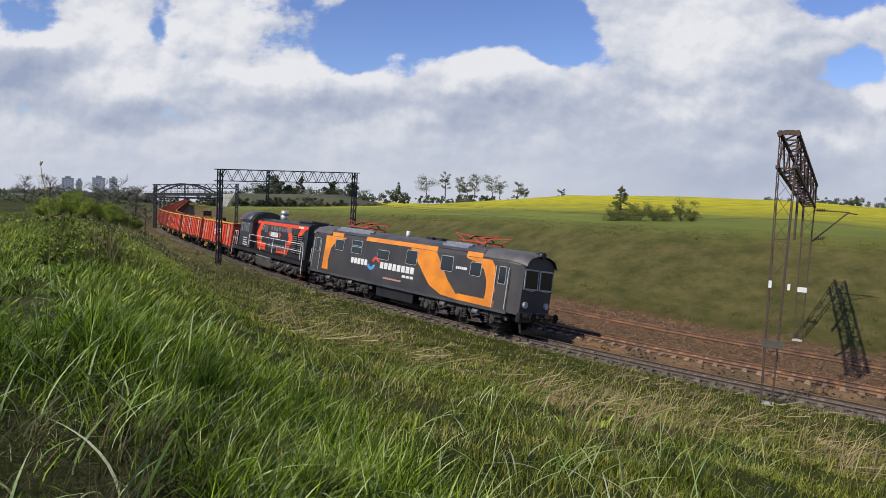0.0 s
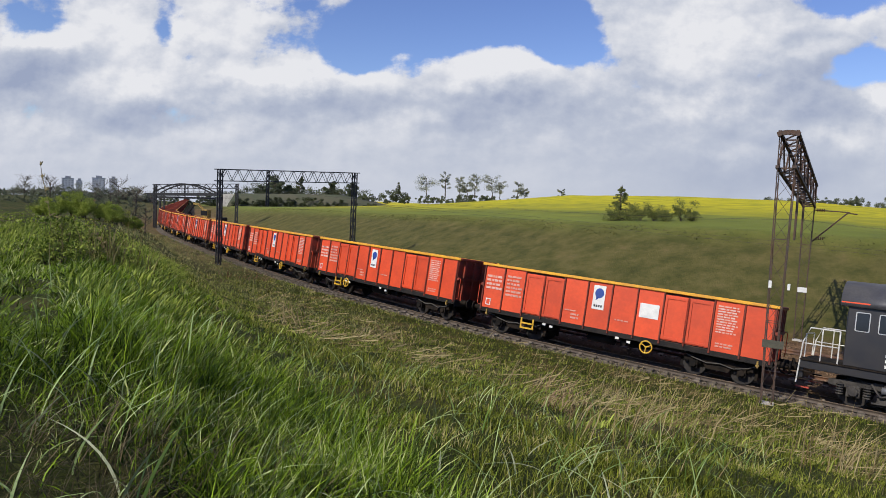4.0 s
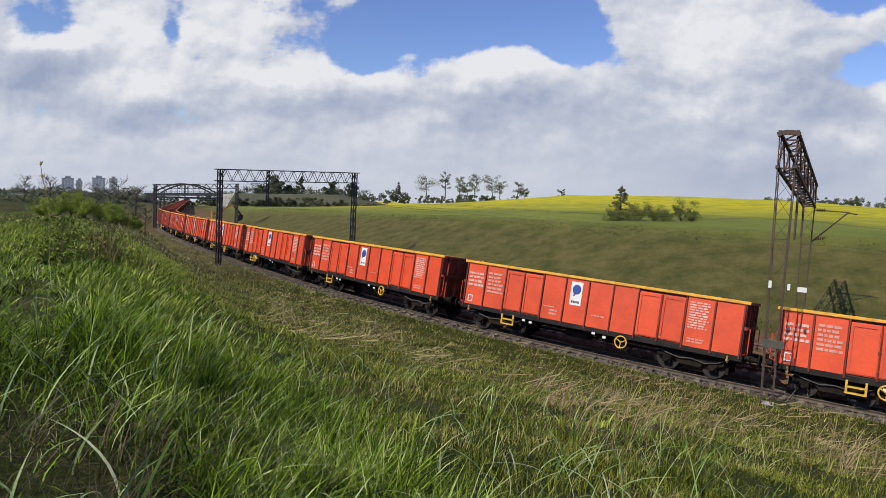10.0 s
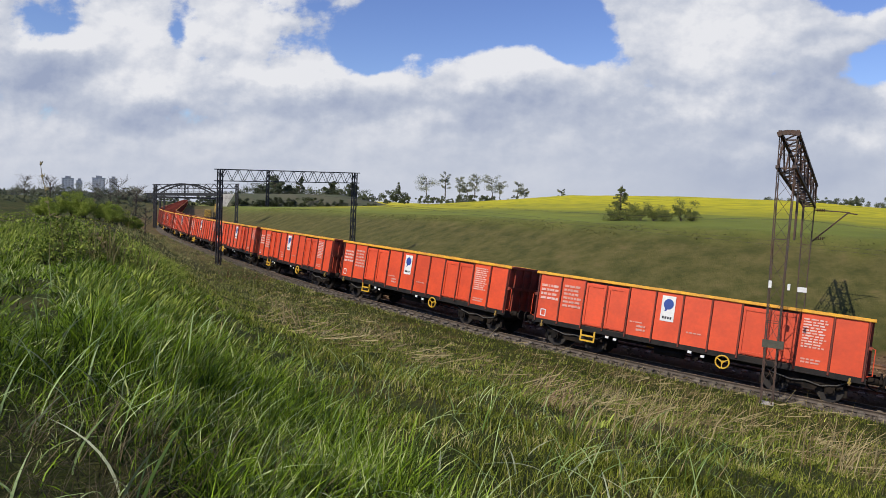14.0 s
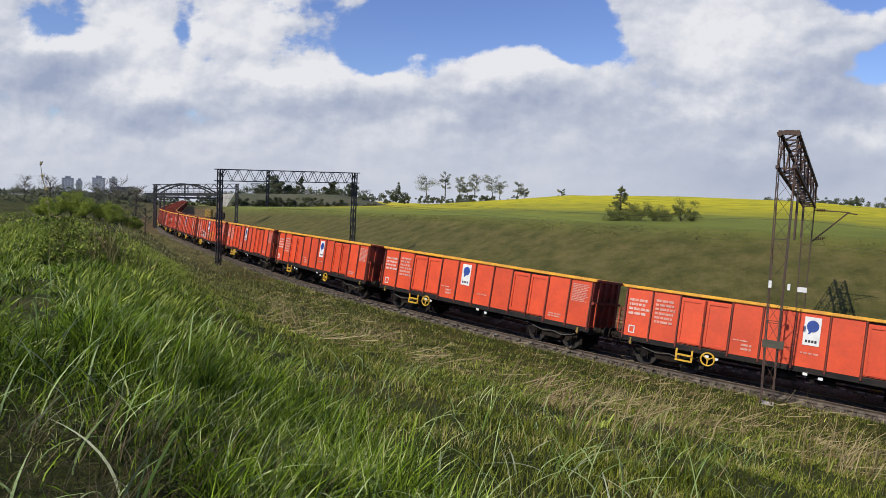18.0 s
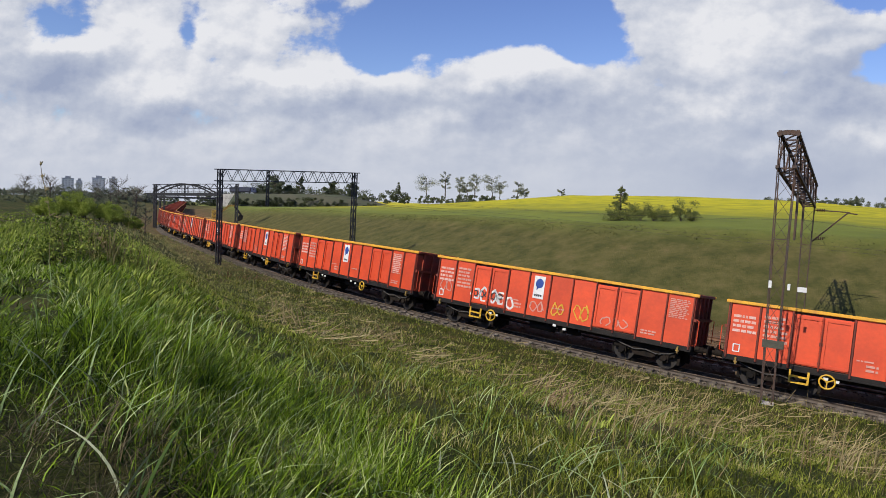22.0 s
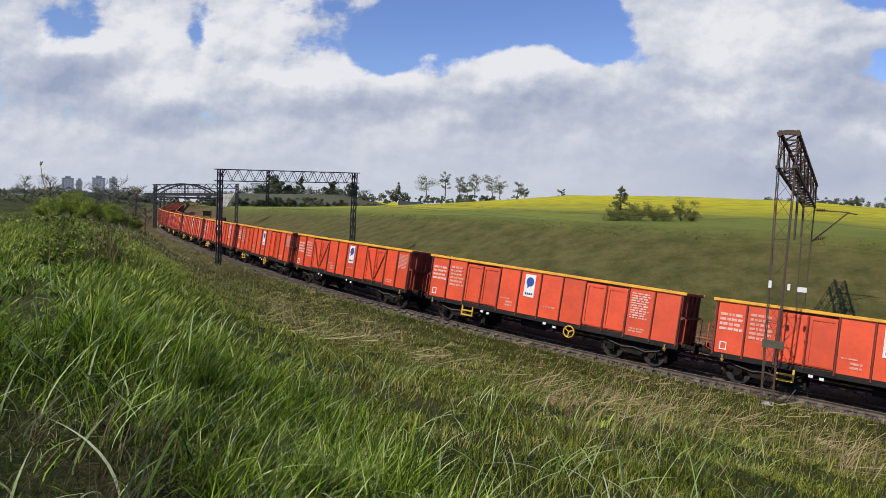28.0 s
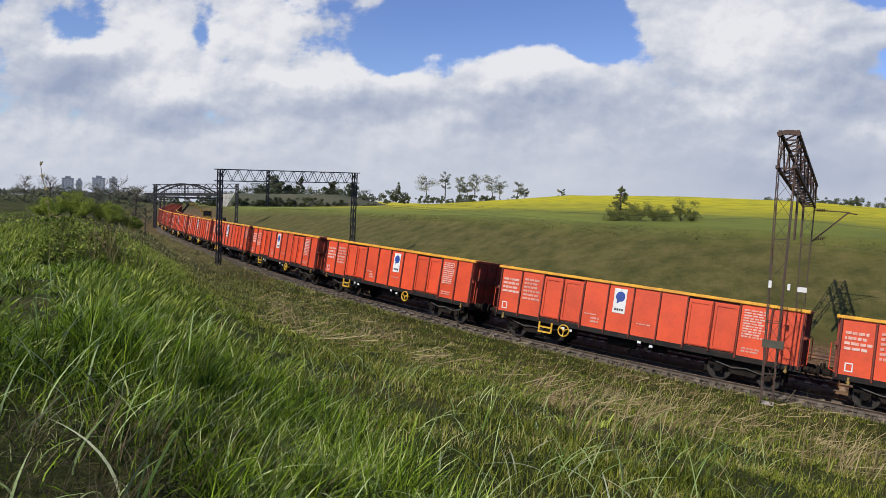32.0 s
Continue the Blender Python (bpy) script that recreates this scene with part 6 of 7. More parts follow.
def litter(name, x, y, yaw, rng):
    """Straight dead stalks lying and leaning over each other."""
    n = len(x)
    z = ground_z(x, y) + rng.uniform(0.04, 0.2, n)
    tilt = np.abs(rng.normal(0.12, 0.3, n))
    L = 0.15 + 0.75 * rng.random(n) ** 2
    w = 0.004 + 0.0006 * np.hypot(x, y) * rng.uniform(0.6, 1.3, n)
    dx, dy, dz = np.cos(yaw) * np.cos(tilt) * L, np.sin(yaw) * np.cos(tilt) * L, np.sin(tilt) * L
    a, b = np.stack([x, y, z], -1), np.stack([x + dx, y + dy, z + dz], -1)
    up, side = np.zeros((n, 3)), np.stack([-np.sin(yaw), np.cos(yaw), 0 * yaw], -1)
    up[:, 2] = 1
    o = (side * 0.6 + up * 0.8) * w[:, None] / 2
    v = np.stack([a - o, a + o, b + o, b - o], 1).reshape(-1, 3)
    tagged(arrays(name, v, np.arange(4 * n).reshape(n, 4), STRAW), "dead straw stalks lying matted on the slope", "straw", kind="stuff")


def meadow():
    rng = np.random.default_rng(7)
    sets = {"tall_grass": [], "far_meadow_grass": [], "slope_grass": []}
    for n, r0, r1, l0, l1, w0, w1 in ((2500, 1.1, 6, 0.16, 0.5, 0.004, 0.011), (3900, 5, 15, 0.16, 0.4, 0.007, 0.017), (80000, 13, 36, 0.16, 0.36, 0.012, 0.026), (36000, 34, 95, 0.14, 0.3, 0.035, 0.08)):
        if r1 < 20:
            x, y, aim, size = tussocks(rng, n, 21, r0, r1, 0.05 if r1 < 10 else 0.1)
        else:
            x, y = stand(rng, n, r0, r1)
            aim, size = rng.uniform(-3.1, 3.1, n), np.ones(n)
        s, q = near_line(x, y)
        ok = (q > 1.75 + 0.3 * wave(x, y, 0.9))
        x, y, q, s, aim, size = x[ok], y[ok], q[ok], s[ok], aim[ok], size[ok]
        L, W = rng.uniform(l0, l1, len(x)) * size, rng.uniform(w0, w1, len(x))
        d, az = np.hypot(x, y), np.degrees(np.arctan2(x, y))
        lush = smooth((np.interp(d, (2, 3, 4, 5.5, 9, 14, 25, 50, 100), (27, 15, 5, -4, -12, -17, -21, -24, -26)) - az + 5 * wave(x, y, 0.9)) / 14 + 0.2)
        L *= 0.36 + 0.64 * lush
        # thin, trodden growth close by
        thin = smooth((4.0 - d) / 0.8) * smooth((-az - 15 + 7 * wave(x, y, 2.0)) / 8) + smooth((3.0 - d) / 0.5) * smooth((5 - np.abs(az + 4)) / 5)
        L *= 1 - 0.55 * np.clip(thin, 0, 1)
        patch = 0.72 + 0.5 * wave(x, y, 1.5)
        L *= np.clip(patch, 0.35, 1.2)
        if r1 > 10:
            L *= 0.75
            W *= 1.3
        pick = rng.random(len(x)) < lush
        keep = (pick & (rng.random(len(x)) > 0.88 * thin)) | ~pick & (rng.random(len(x)) < np.clip(0.75 + 0.6 * wave(x, y, 0.6), 0.25, 1))
        for nm, m in (("tall_grass", pick & keep), ("slope_grass", ~pick & keep)):
            sets[nm if nm != "tall_grass" or r1 < 20 else "far_meadow_grass"].append((x[m], y[m], L[m], W[m], aim[m]))
    for nm, mat, lab, lean in (("tall_grass", LUSH, "long lush green grass in tufts bent by the wind", 0.72), ("far_meadow_grass", MEADOW, "fresh green meadow grass on the brow, its colour lightened for sunlight", 0.7), ("slope_grass", SLOPE, "short green grass with dry straw on the slope", 0.4)):
        x, y, L, W, aim = (np.concatenate(c) for c in zip(*sets[nm]))
        blades(nm, x, y, L, W, mat, lean, label=lab, seed=3, stray=0.65 if nm == "far_meadow_grass" else 0.25, swirl=1.4, aim=None if nm == "far_meadow_grass" else aim)
    # the meadow goes on beside and behind the tripod
    x, y = stand(rng, 16000, 0.7, 26, 42, 318)
    s, q = near_line(x, y)
    x, y = x[q > 1.7], y[q > 1.7]
    blades("tall_grass", x, y, rng.uniform(0.18, 0.5, len(x)), rng.uniform(0.01, 0.022, len(x)) + 0.0012 * np.hypot(x, y), LUSH, 0.6, label="long green grass round the tripod's place", seed=31, stray=0.5)
    # short close turf all over the slope
    x, y = stand(rng, 125000, 3, 46, -24, 43)
    s, q = near_line(x, y)
    ok = (q > 1.6 + 0.3 * wave(x, y, 0.9)) & (rng.random(len(x)) < np.clip(0.85 + 0.5 * wave(x, y, 1.3), 0.45, 1))
    x, y = x[ok], y[ok]
    d = np.hypot(x, y)
    blades("slope_turf", x, y, rng.uniform(0.06, 0.2, len(x)), 0.003 + 0.0007 * d * rng.uniform(0.6, 1.3, len(x)), SLOPE, 0.55, label="short rough green turf on the slope", seed=4, stray=0.7)
    tx, ty = stand(rng, 60000, 26, 100, -27, -4)
    s, q = near_line(tx, ty)
    ok = (q > 1.6) & (q < 12) & (rng.random(len(tx)) < np.clip(0.5 + 0.6 * wave(tx, ty, 0.8), 0.12, 1))
    x, y = tx[ok], ty[ok]
    d = np.hypot(x, y)
    blades("verge_grass", x, y, rng.uniform(0.08, 0.28, len(x)), 0.0008 * d * rng.uniform(0.6, 1.2, len(x)), leafy("dry_verge_growth", (0.08, 0.1, 0.025), (0.38, 0.36, 0.15), 0.8), 0.6, label="dry pale grass along the track", seed=17, stray=0.8)
    # broad pale blades standing over the rest
    x, y = stand(rng, 700, 1.7, 9, -43, 30)
    blades("broad_grass", x, y, rng.uniform(0.25, 0.55, 700), rng.uniform(0.006, 0.013, 700), leafy("broad_pale_blades", (0.12, 0.2, 0.04), (0.45, 0.54, 0.24), 2.0), 0.85, stray=0.6, label="broad pale grass blades arching over the meadow", seed=9, steps=ROUND)
    x, y = stand(rng, 100, 2.3, 5.0, -43, 28)
    blades("broad_grass", x, y, rng.uniform(0.22, 0.46, 100), rng.uniform(0.007, 0.015, 100), leafy("withered_broad_blades", (0.16, 0.19, 0.09), (0.48, 0.5, 0.32), 2.0), 0.95, stray=0.9, label="broad withered blades bent over in the grass", seed=19, steps=ROUND)
    # dead stalks of last year: thin scatter, and mats where they fell together
    x, y = stand(rng, 650, 4, 30, -15, 43)
    s, q = near_line(x, y)
    ok = (q > 2.0) & (q < 19) & (wave(x + 3, y, 0.4) + 0.6 * wave(x, y + 2, 1.3) > 0.2)
    x, y = x[ok], y[ok]
    d = np.hypot(x, y)
    blades("dry_stalks", x, y, rng.uniform(0.4, 1.1, len(x)), 0.003 + 0.0005 * d, STRAW, 0.35, label="tall dry stalks of last year", seed=6, wind=(0.7, -0.3), stray=0.5)
    cx, cy = stand(rng, 150, 5, 42, -17, 43)
    s, q = near_line(cx, cy)
    ok = (q > 2.2) & (q < 19.5)
    cx, cy = cx[ok], cy[ok]
    m = len(cx)
    size, heading, share = rng.uniform(0.15, 0.6, m), rng.normal(0.3, 1.0, m), rng.random(m) ** 2 + 0.05
    i = rng.choice(m, 900, p=share / share.sum())
    x, y = cx[i] + rng.normal(0, 1, len(i)) * size[i], cy[i] + rng.normal(0, 1, len(i)) * size[i]
    s, q = near_line(x, y)
    ok = q > 1.9
    litter("lying_straw", x[ok], y[ok], heading[i][ok] + rng.normal(0, 0.85, ok.sum()), rng)
    x, y = stand(rng, 420, 4, 40, -16, 43)
    s, q = near_line(x, y)
    ok = (q > 1.9) & (q < 19)
    litter("lying_straw", x[ok], y[ok], rng.uniform(-1.6, 1.6, ok.sum()), rng)
    # brown dead stems in the thin growth close by
    x, y = stand(rng, 4200, 1.5, 4.0, -43, 2)
    blades("dead_stems", x, y, rng.uniform(0.08, 0.34, 4200), rng.uniform(0.002, 0.006, 4200), leafy("brown_dead_stems", (0.03, 0.024, 0.012), (0.2, 0.16, 0.08), 2.0), 0.8, label="brown dead stems among the grass", seed=15, stray=0.8, flat=0.35)
    # herbs in low leafy clumps
    x, y = stand(rng, 16000, 7, 30, -43, 43)
    ok = wave(x, y, 1.1) + 0.6 * wave(x, y, 2.9) > 0.45
    x, y = x[ok], y[ok]
    s, q = near_line(x, y)
    x, y = x[q > 3], y[q > 3]
    hx, hy = stand(rng, 30000, 6, 34, -43, -22)
    ok = wave(hx, hy, 0.9) + 0.6 * wave(hx, hy, 2.3) > 0.1
    x, y = np.concatenate([x, hx[ok]]), np.concatenate([y, hy[ok]])
    blades("herbs", x, y, rng.uniform(0.1, 0.3, len(x)), rng.uniform(0.014, 0.032, len(x)), HERB, 0.6, label="low leafy herbs among the grass", seed=8)
    # low green clumps at the foot of the far bank
    sx, qq = rng.uniform(-40, 30, 9000), -12.4 - 5 * rng.random(9000) ** 1.6
    hd = np.interp(sx, GS, GH)
    x, y = np.interp(sx, GS, GX) - np.sin(hd) * qq, np.interp(sx, GS, GY) + np.cos(hd) * qq
    ok = wave(x, y, 0.7) + 0.7 * wave(x, y, 1.9) > 0.25
    x, y = x[ok], y[ok]
    blades("bank_herbs", x, y, rng.uniform(0.1, 0.24, len(x)), rng.uniform(0.02, 0.05, len(x)), leafy("bank_herb_leaves", (0.05, 0.062, 0.014), (0.12, 0.13, 0.036), 0.5), 0.6, label="low dark green growth at the foot of the bank", seed=23, stray=0.9)
    # unmown strip along the brow of the far bank
    sx = rng.uniform(-40, 60, 5200)
    hd, qq = np.interp(sx, GS, GH), -24.4 + rng.normal(0, 0.7, 5200) - 0.5 * wave(sx, sx * 0.3, 0.4)
    x, y = np.interp(sx, GS, GX) - np.sin(hd) * qq, np.interp(sx, GS, GY) + np.cos(hd) * qq
    ok = wave(x, y, 0.45) + 0.5 * wave(x, y, 1.3) > -0.15
    blades("brow_weeds", x[ok], y[ok], rng.uniform(0.05, 0.17, ok.sum()), rng.uniform(0.06, 0.12, ok.sum()), leafy("brow_weed_leaves", (0.065, 0.07, 0.02), (0.13, 0.125, 0.042), 0.4), 0.9, label="dark rough weeds along the brow of the bank", seed=29, stray=0.9)
    # tufts on the far bank and crop rows above it
    sx = rng.uniform(-45, 110, 14000)
    qq = -rng.uniform(12.6, 27, 14000)
    px = np.array([np.interp(sx, GS, GX) - np.sin(np.interp(sx, GS, GH)) * qq, np.interp(sx, GS, GY) + np.cos(np.interp(sx, GS, GH)) * qq])
    ok = wave(px[0], px[1], 0.5) + 0.5 * wave(px[0], px[1], 1.4) > -0.3
    x, y = px[0][ok], px[1][ok]
    d = np.hypot(x, y)
    blades("bank_grass", x, y, rng.uniform(0.03, 0.07, len(x)), 0.0009 * d + 0.01, leafy("bank_growth", (0.085, 0.085, 0.022), (0.17, 0.15, 0.045), 0.25), 0.6, label="rough short grass on the far bank", seed=12)


meadow()


def dry_clump(x, y, n, spread, l0, l1, wind, mat, seed, lean=0.8):
    n = int(n * 0.5) + 4
    """A clump of last year's stalks, standing and leaning one way."""
    rng = np.random.default_rng(seed)
    px, py = x + rng.normal(0, spread, n), y + rng.normal(0, spread * 0.7, n)
    blades("dry_clump", px, py, rng.uniform(l0, l1, n), (0.005 + 0.00085 * math.hypot(x, y)) * rng.uniform(0.7, 1.2, n), mat, lean, wind=wind, label="clump of dry stalks leaning on the slope", seed=seed, stray=0.15, swirl=0.3)


RUSSET = leafy("russet_dead_stalks", (0.14, 0.08, 0.045), (0.42, 0.29, 0.18), 1.0)
for i, (x, y, n, spread, l0, l1, wind, mat) in enumerate((
        (-4.4, 18.8, 70, 0.32, 0.4, 0.9, (-0.8, 0.3), STRAW), (-2.4, 20.1, 60, 0.5, 0.4, 0.8, (0.9, 0.2), STRAW), (1.7, 8.6, 90, 0.22, 0.25, 0.6, (0.9, 0.1), RUSSET),
        (3.1, 9.1, 46, 0.4, 0.5, 1.0, (0.9, 0.4), STRAW), (4.2, 10.6, 60, 0.5, 0.5, 1.0, (0.9, 0.5), STRAW), (5.4, 8.4, 60, 0.45, 0.5, 1.1, (0.5, 0.3), STRAW), (6.6, 9.6, 60, 0.5, 0.5, 1.1, (0.5, 0.2), STRAW),
        (6.3, 24.3, 50, 0.6, 0.5, 0.9, (0.6, -0.4), STRAW), (8.6, 19.0, 60, 0.6, 0.5, 1.0, (0.6, -0.2), STRAW), (-13.5, 44.0, 70, 1.2, 0.4, 0.8, (0.8, 0.2), RUSSET),
        (1.5, 7.0, 16, 0.14, 0.5, 0.9, (0.9, 0.3), STRAW), (1.8, 6.3, 14, 0.2, 0.7, 1.2, (1.0, 0.3), STRAW), (2.3, 7.1, 22, 0.25, 0.6, 1.2, (1.0, 0.4), STRAW), (3.7, 9.8, 34, 0.4, 0.6, 1.1, (0.9, 0.4), STRAW), (5.5, 8.2, 22, 0.35, 0.6, 1.0, (0.3, 0.1), STRAW), (8.2, 13.3, 26, 0.5, 0.6, 1.1, (0.5, 0.2), STRAW), (-2.0, 24.2, 60, 0.5, 0.5, 1.0, (-0.5, 0.2), STRAW), (-6.3, 26.7, 50, 0.4, 0.5, 0.9, (-0.6, 0.2), STRAW), (2.3, 12.4, 60, 0.5, 0.4, 0.9, (0.9, -0.3), RUSSET), (1.9, 5.3, 8, 0.15, 0.6, 1.0, (1.0, 0.1), STRAW))):
    dry_clump(x, y, n, spread, l0, l1, wind, mat, 200 + i)


def leaves(rng, centers, radius, n, size, flat=0.8):
    """Leaf cards scattered through balls; returns vertices and triangles' corners."""
    centers = np.asarray(centers, float)
    idx = rng.integers(0, len(centers), n)
    d = rng.normal(0, 1, (n, 3))
    d /= np.linalg.norm(d, axis=1, keepdims=True)
    r = np.asarray(radius)[idx] * rng.random(n) ** 0.45
    p = centers[idx] + d * r[:, None] * np.array([1, 1, flat])
    a = rng.normal(0, 1, (n, 3))
    a /= np.linalg.norm(a, axis=1, keepdims=True)
    b = np.cross(a, rng.normal(0, 1, (n, 3)))
    b /= np.linalg.norm(b, axis=1, keepdims=True)
    sz = size * rng.uniform(0.6, 1.3, n)[:, None]
    v = np.stack([p - a * sz, p + b * sz * 0.45, p + a * sz, p - b * sz * 0.45], 1)
    f = np.arange(n * 4).reshape(n, 4)
    return v.reshape(-1, 3), f


def tree(x, y, h, width, n, size, mat, label, name="tree", seed=1, shape="round", base=None, sparse=1.0):
    """A tapered, leaning trunk with limbs, and a crown of many small clumps with gaps."""
    rng = np.random.default_rng(seed)
    thing = new(name)
    tagged(thing, label, "tree" if name != "bush" else "bush", "trees and bushes in the distance")
    z0 = float(ground_z(x, y)) if base is None else base
    thing.matrix_basis = Matrix.Translation((x, y, z0 - 0.05))
    bm = bmesh.new()
    top = Vector((rng.normal(0, 0.04) * h, rng.normal(0, 0.04) * h, h * 0.92))
    r0 = max(0.025 * h, 0.02)
    cents, rad = [], []
    if name != "bush":
        last, lr = Vector((0, 0, 0)), r0
        for k in range(1, 6):
            t = k / 5
            nxt = top * t + Vector((rng.normal(0, 0.02) * h, rng.normal(0, 0.02) * h, 0))
            rod(bm, last, nxt, lr, 7, r0 * (1 - 0.8 * t))
            last, lr = nxt, r0 * (1 - 0.8 * t)
    limbs = 16 if shape != "spruce" else 70
    for k in range(limbs):
        t = rng.uniform(0.06 if shape == "spruce" else 0.28, 0.95) if name != "bush" else rng.uniform(0.0, 0.15)
        a = rng.uniform(0, 2 * np.pi)
        if shape == "spruce":
            reach = width * 0.5 * (1.05 - t) * rng.uniform(0.7, 1.1)
            rise = -0.05 * h * (1 - t)
        elif name == "bush":
            reach, rise = width * 0.5 * rng.uniform(0.1, 1.0), h * rng.uniform(0.35, 0.95)
        else:
            reach = width * 0.5 * math.sqrt(max(0.1, 1 - (2 * (t - 0.62) / 0.85) ** 2)) * rng.uniform(0.6, 1.1)
            rise = h * rng.uniform(0.02, 0.16)
        p = top * t
        q = p + Vector((math.cos(a) * reach, math.sin(a) * reach, rise))
        rod(bm, p, q, r0 * 0.35, 5, r0 * 0.08)
        cents.append(tuple(q))
        sparse_here = sparse * (0.95 - 0.8 * t) if shape == "spruce" else sparse
        rad.append(width * rng.uniform(0.1, 0.2) * sparse_here)
        cents.append(tuple(p + (q - p) * 0.6))
        rad.append(width * rng.uniform(0.08, 0.16) * sparse_here)
    part("trunk" if name != "bush" else "stem", bm, BARK, thing)
    v, f = leaves(rng, cents, rad, n, size)
    arrays("crown", v, f, mat, thing)
    return thing


# bushes and a young birch on the edge of the far bank
tree(16.85, 61.75, 4.5, 3.6, 9500, 0.06, BUSHLEAF, "slender young tree in fresh leaf on the bank", seed=21, base=4.72, sparse=1.0, shape="spruce")
for i, (x, y, h, w) in enumerate(((16.5, 61.8, 1.2, 2.4), (18.7, 61.2, 1.5, 2.0), (19.8, 60.9, 1.6, 2.4), (20.8, 60.5, 1.2, 1.6), (22.1, 60.0, 2.1, 2.2), (23.0, 59.7, 1.0, 1.4))):
    tree(x, y, h, w * 1.15, 2600, 0.06, BUSHLEAF, "leafy bush on the edge of the far bank", "bush", 30 + i, base=float(ground_z(x, y)) - 0.1)
# trees on the skyline behind the yellow field, haze put into their leaf colour
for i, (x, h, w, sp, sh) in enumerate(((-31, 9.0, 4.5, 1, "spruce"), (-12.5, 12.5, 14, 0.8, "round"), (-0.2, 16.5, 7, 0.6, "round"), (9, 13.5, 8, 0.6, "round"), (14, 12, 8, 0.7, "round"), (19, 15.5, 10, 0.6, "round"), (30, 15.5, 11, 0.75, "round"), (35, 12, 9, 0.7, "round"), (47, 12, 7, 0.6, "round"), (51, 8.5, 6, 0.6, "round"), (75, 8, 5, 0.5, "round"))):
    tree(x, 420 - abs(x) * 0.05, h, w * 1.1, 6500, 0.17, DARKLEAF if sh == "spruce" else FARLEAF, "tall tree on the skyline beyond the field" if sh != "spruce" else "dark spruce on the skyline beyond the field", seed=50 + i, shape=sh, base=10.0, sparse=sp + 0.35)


def bare_tree(x, y, h, w, seed):
    """A tree before its leaves are out: trunk, limbs and twigs."""
    rng = np.random.default_rng(seed)
    thing = new("bare_tree")
    tagged(thing, "leafless spring tree with fine dark twigs", "tree", "bare trees beside the meadow")
    thing.matrix_basis = Matrix.Translation((x, y, float(ground_z(x, y)) - 0.1))
    bm = bmesh.new()
    rod(bm, (0, 0, 0), (0.02 * h, 0, 0.75 * h), 0.02 * h, 7, 0.007 * h)
    part("trunk", bm, BARK, thing)
    for k in range(14):
        t, a = rng.uniform(0.25, 0.75), rng.uniform(0, 6.28)
        p = Vector((0.02 * h * t, 0, h * t))
        reach = w * 0.5 * rng.uniform(0.4, 1.0)
        q = p + Vector((math.cos(a) * reach, math.sin(a) * reach, h * rng.uniform(0.12, 0.3)))
        bm = bmesh.new()
        rod(bm, p, q, 0.007 * h, 5, 0.003 * h)
        for _ in range(9):
            u = p + (q - p) * rng.uniform(0.35, 1.0)
            e = u + Vector((rng.normal(0, 0.1) * h, rng.normal(0, 0.1) * h, rng.uniform(0.03, 0.16) * h))
            rod(bm, u, e, 0.0035 * h, 4, 0.0015 * h)
        part("limb", bm, BARK, thing)


def woods(name, pts, n, size, mat, label, seed, depth=12):
    """A far belt of trees and hedges: crowns of differing height along a line; pts are x, y, base, height."""
    rng = np.random.default_rng(seed)
    pts = np.array(pts, float)
    cents, rad = [], []
    for k in range(int(np.hypot(*(pts[-1, :2] - pts[0, :2])) / 0.9) + 10):
        t = rng.random() * (len(pts) - 1)
        i = min(int(t), len(pts) - 2)
        p = pts[i] + (pts[i + 1] - pts[i]) * (t - i)
        h = p[3] * rng.uniform(0.45, 1.0)
        for _ in range(4):
            r = h * rng.uniform(0.1, 0.24)
            cents.append((p[0] + rng.normal(0, h * 0.25), p[1] + rng.uniform(-depth, depth) * 0.5, p[2] + max(r * 0.5, h * rng.uniform(0.15, 0.9))))
            rad.append(r)
    v, f = leaves(rng, cents, rad, n, size)
    tagged(arrays(name, v, f, mat), label, "woods", kind="stuff")


woods("far_woods", [(-196, 424, -6.7, 11), (-157, 437, -5.3, 12.5), (-140, 442, -4, 15), (-126, 445, -4, 22), (-118, 448, -4, 24), (-106, 449, -3.2, 18), (-92, 452, -2.5, 15.5), (-76, 455, -0.4, 17), (-56, 459, 1.7, 12.5), (-28, 465, 3.8, 10), (14, 466, 5.9, 7), (56, 462, 8.7, 5)], 75000, 0.5, DARKLEAF, "dark belt of woods beyond the field", 3)
woods("far_woods", [(132, 305, 10.5, 4.5), (165, 286, 11.5, 6), (190, 270, 11, 7), (230, 240, 9, 7.5)], 50000, 0.24, DARKLEAF, "dark belt of woods on the hill beyond the yellow field", 4)
woods("far_woods", [(-130, 105, 0.5, 5), (-105, 112, 1, 5), (-87, 122, 1.2, 4.0), (-79, 128, 1.5, 3.6), (-66, 134, 1.5, 4)], 22000, 0.16, DARKLEAF, "hedge and trees at the far end of the meadow", 5)
woods("far_woods", [(-215, 250, -6, 7), (-178, 278, -4, 10.5), (-164, 286, -3, 11.5), (-150, 294, -3, 11.5), (-138, 300, -2, 7)], 30000, 0.3, TWIGS, "scrub and bare trees before the town", 6)
woods("embankment_scrub", [(-126, 388, -3.5, 7.5), (-110, 388, -3, 7.5), (-90, 388, -2.5, 8), (-66, 388, -2.5, 9), (-40, 388, -3, 7)], 52000, 0.45, SCRUB, "dark scrub on the slope of the road embankment", 7, depth=16)
woods("embankment_scrub", [(-330, 384, -2, 3.5), (-250, 384, -1, 3.5), (-203, 386, -0.5, 3.0)], 20000, 0.42, SCRUB, "dark scrub on the slope of the road embankment", 8, depth=14)
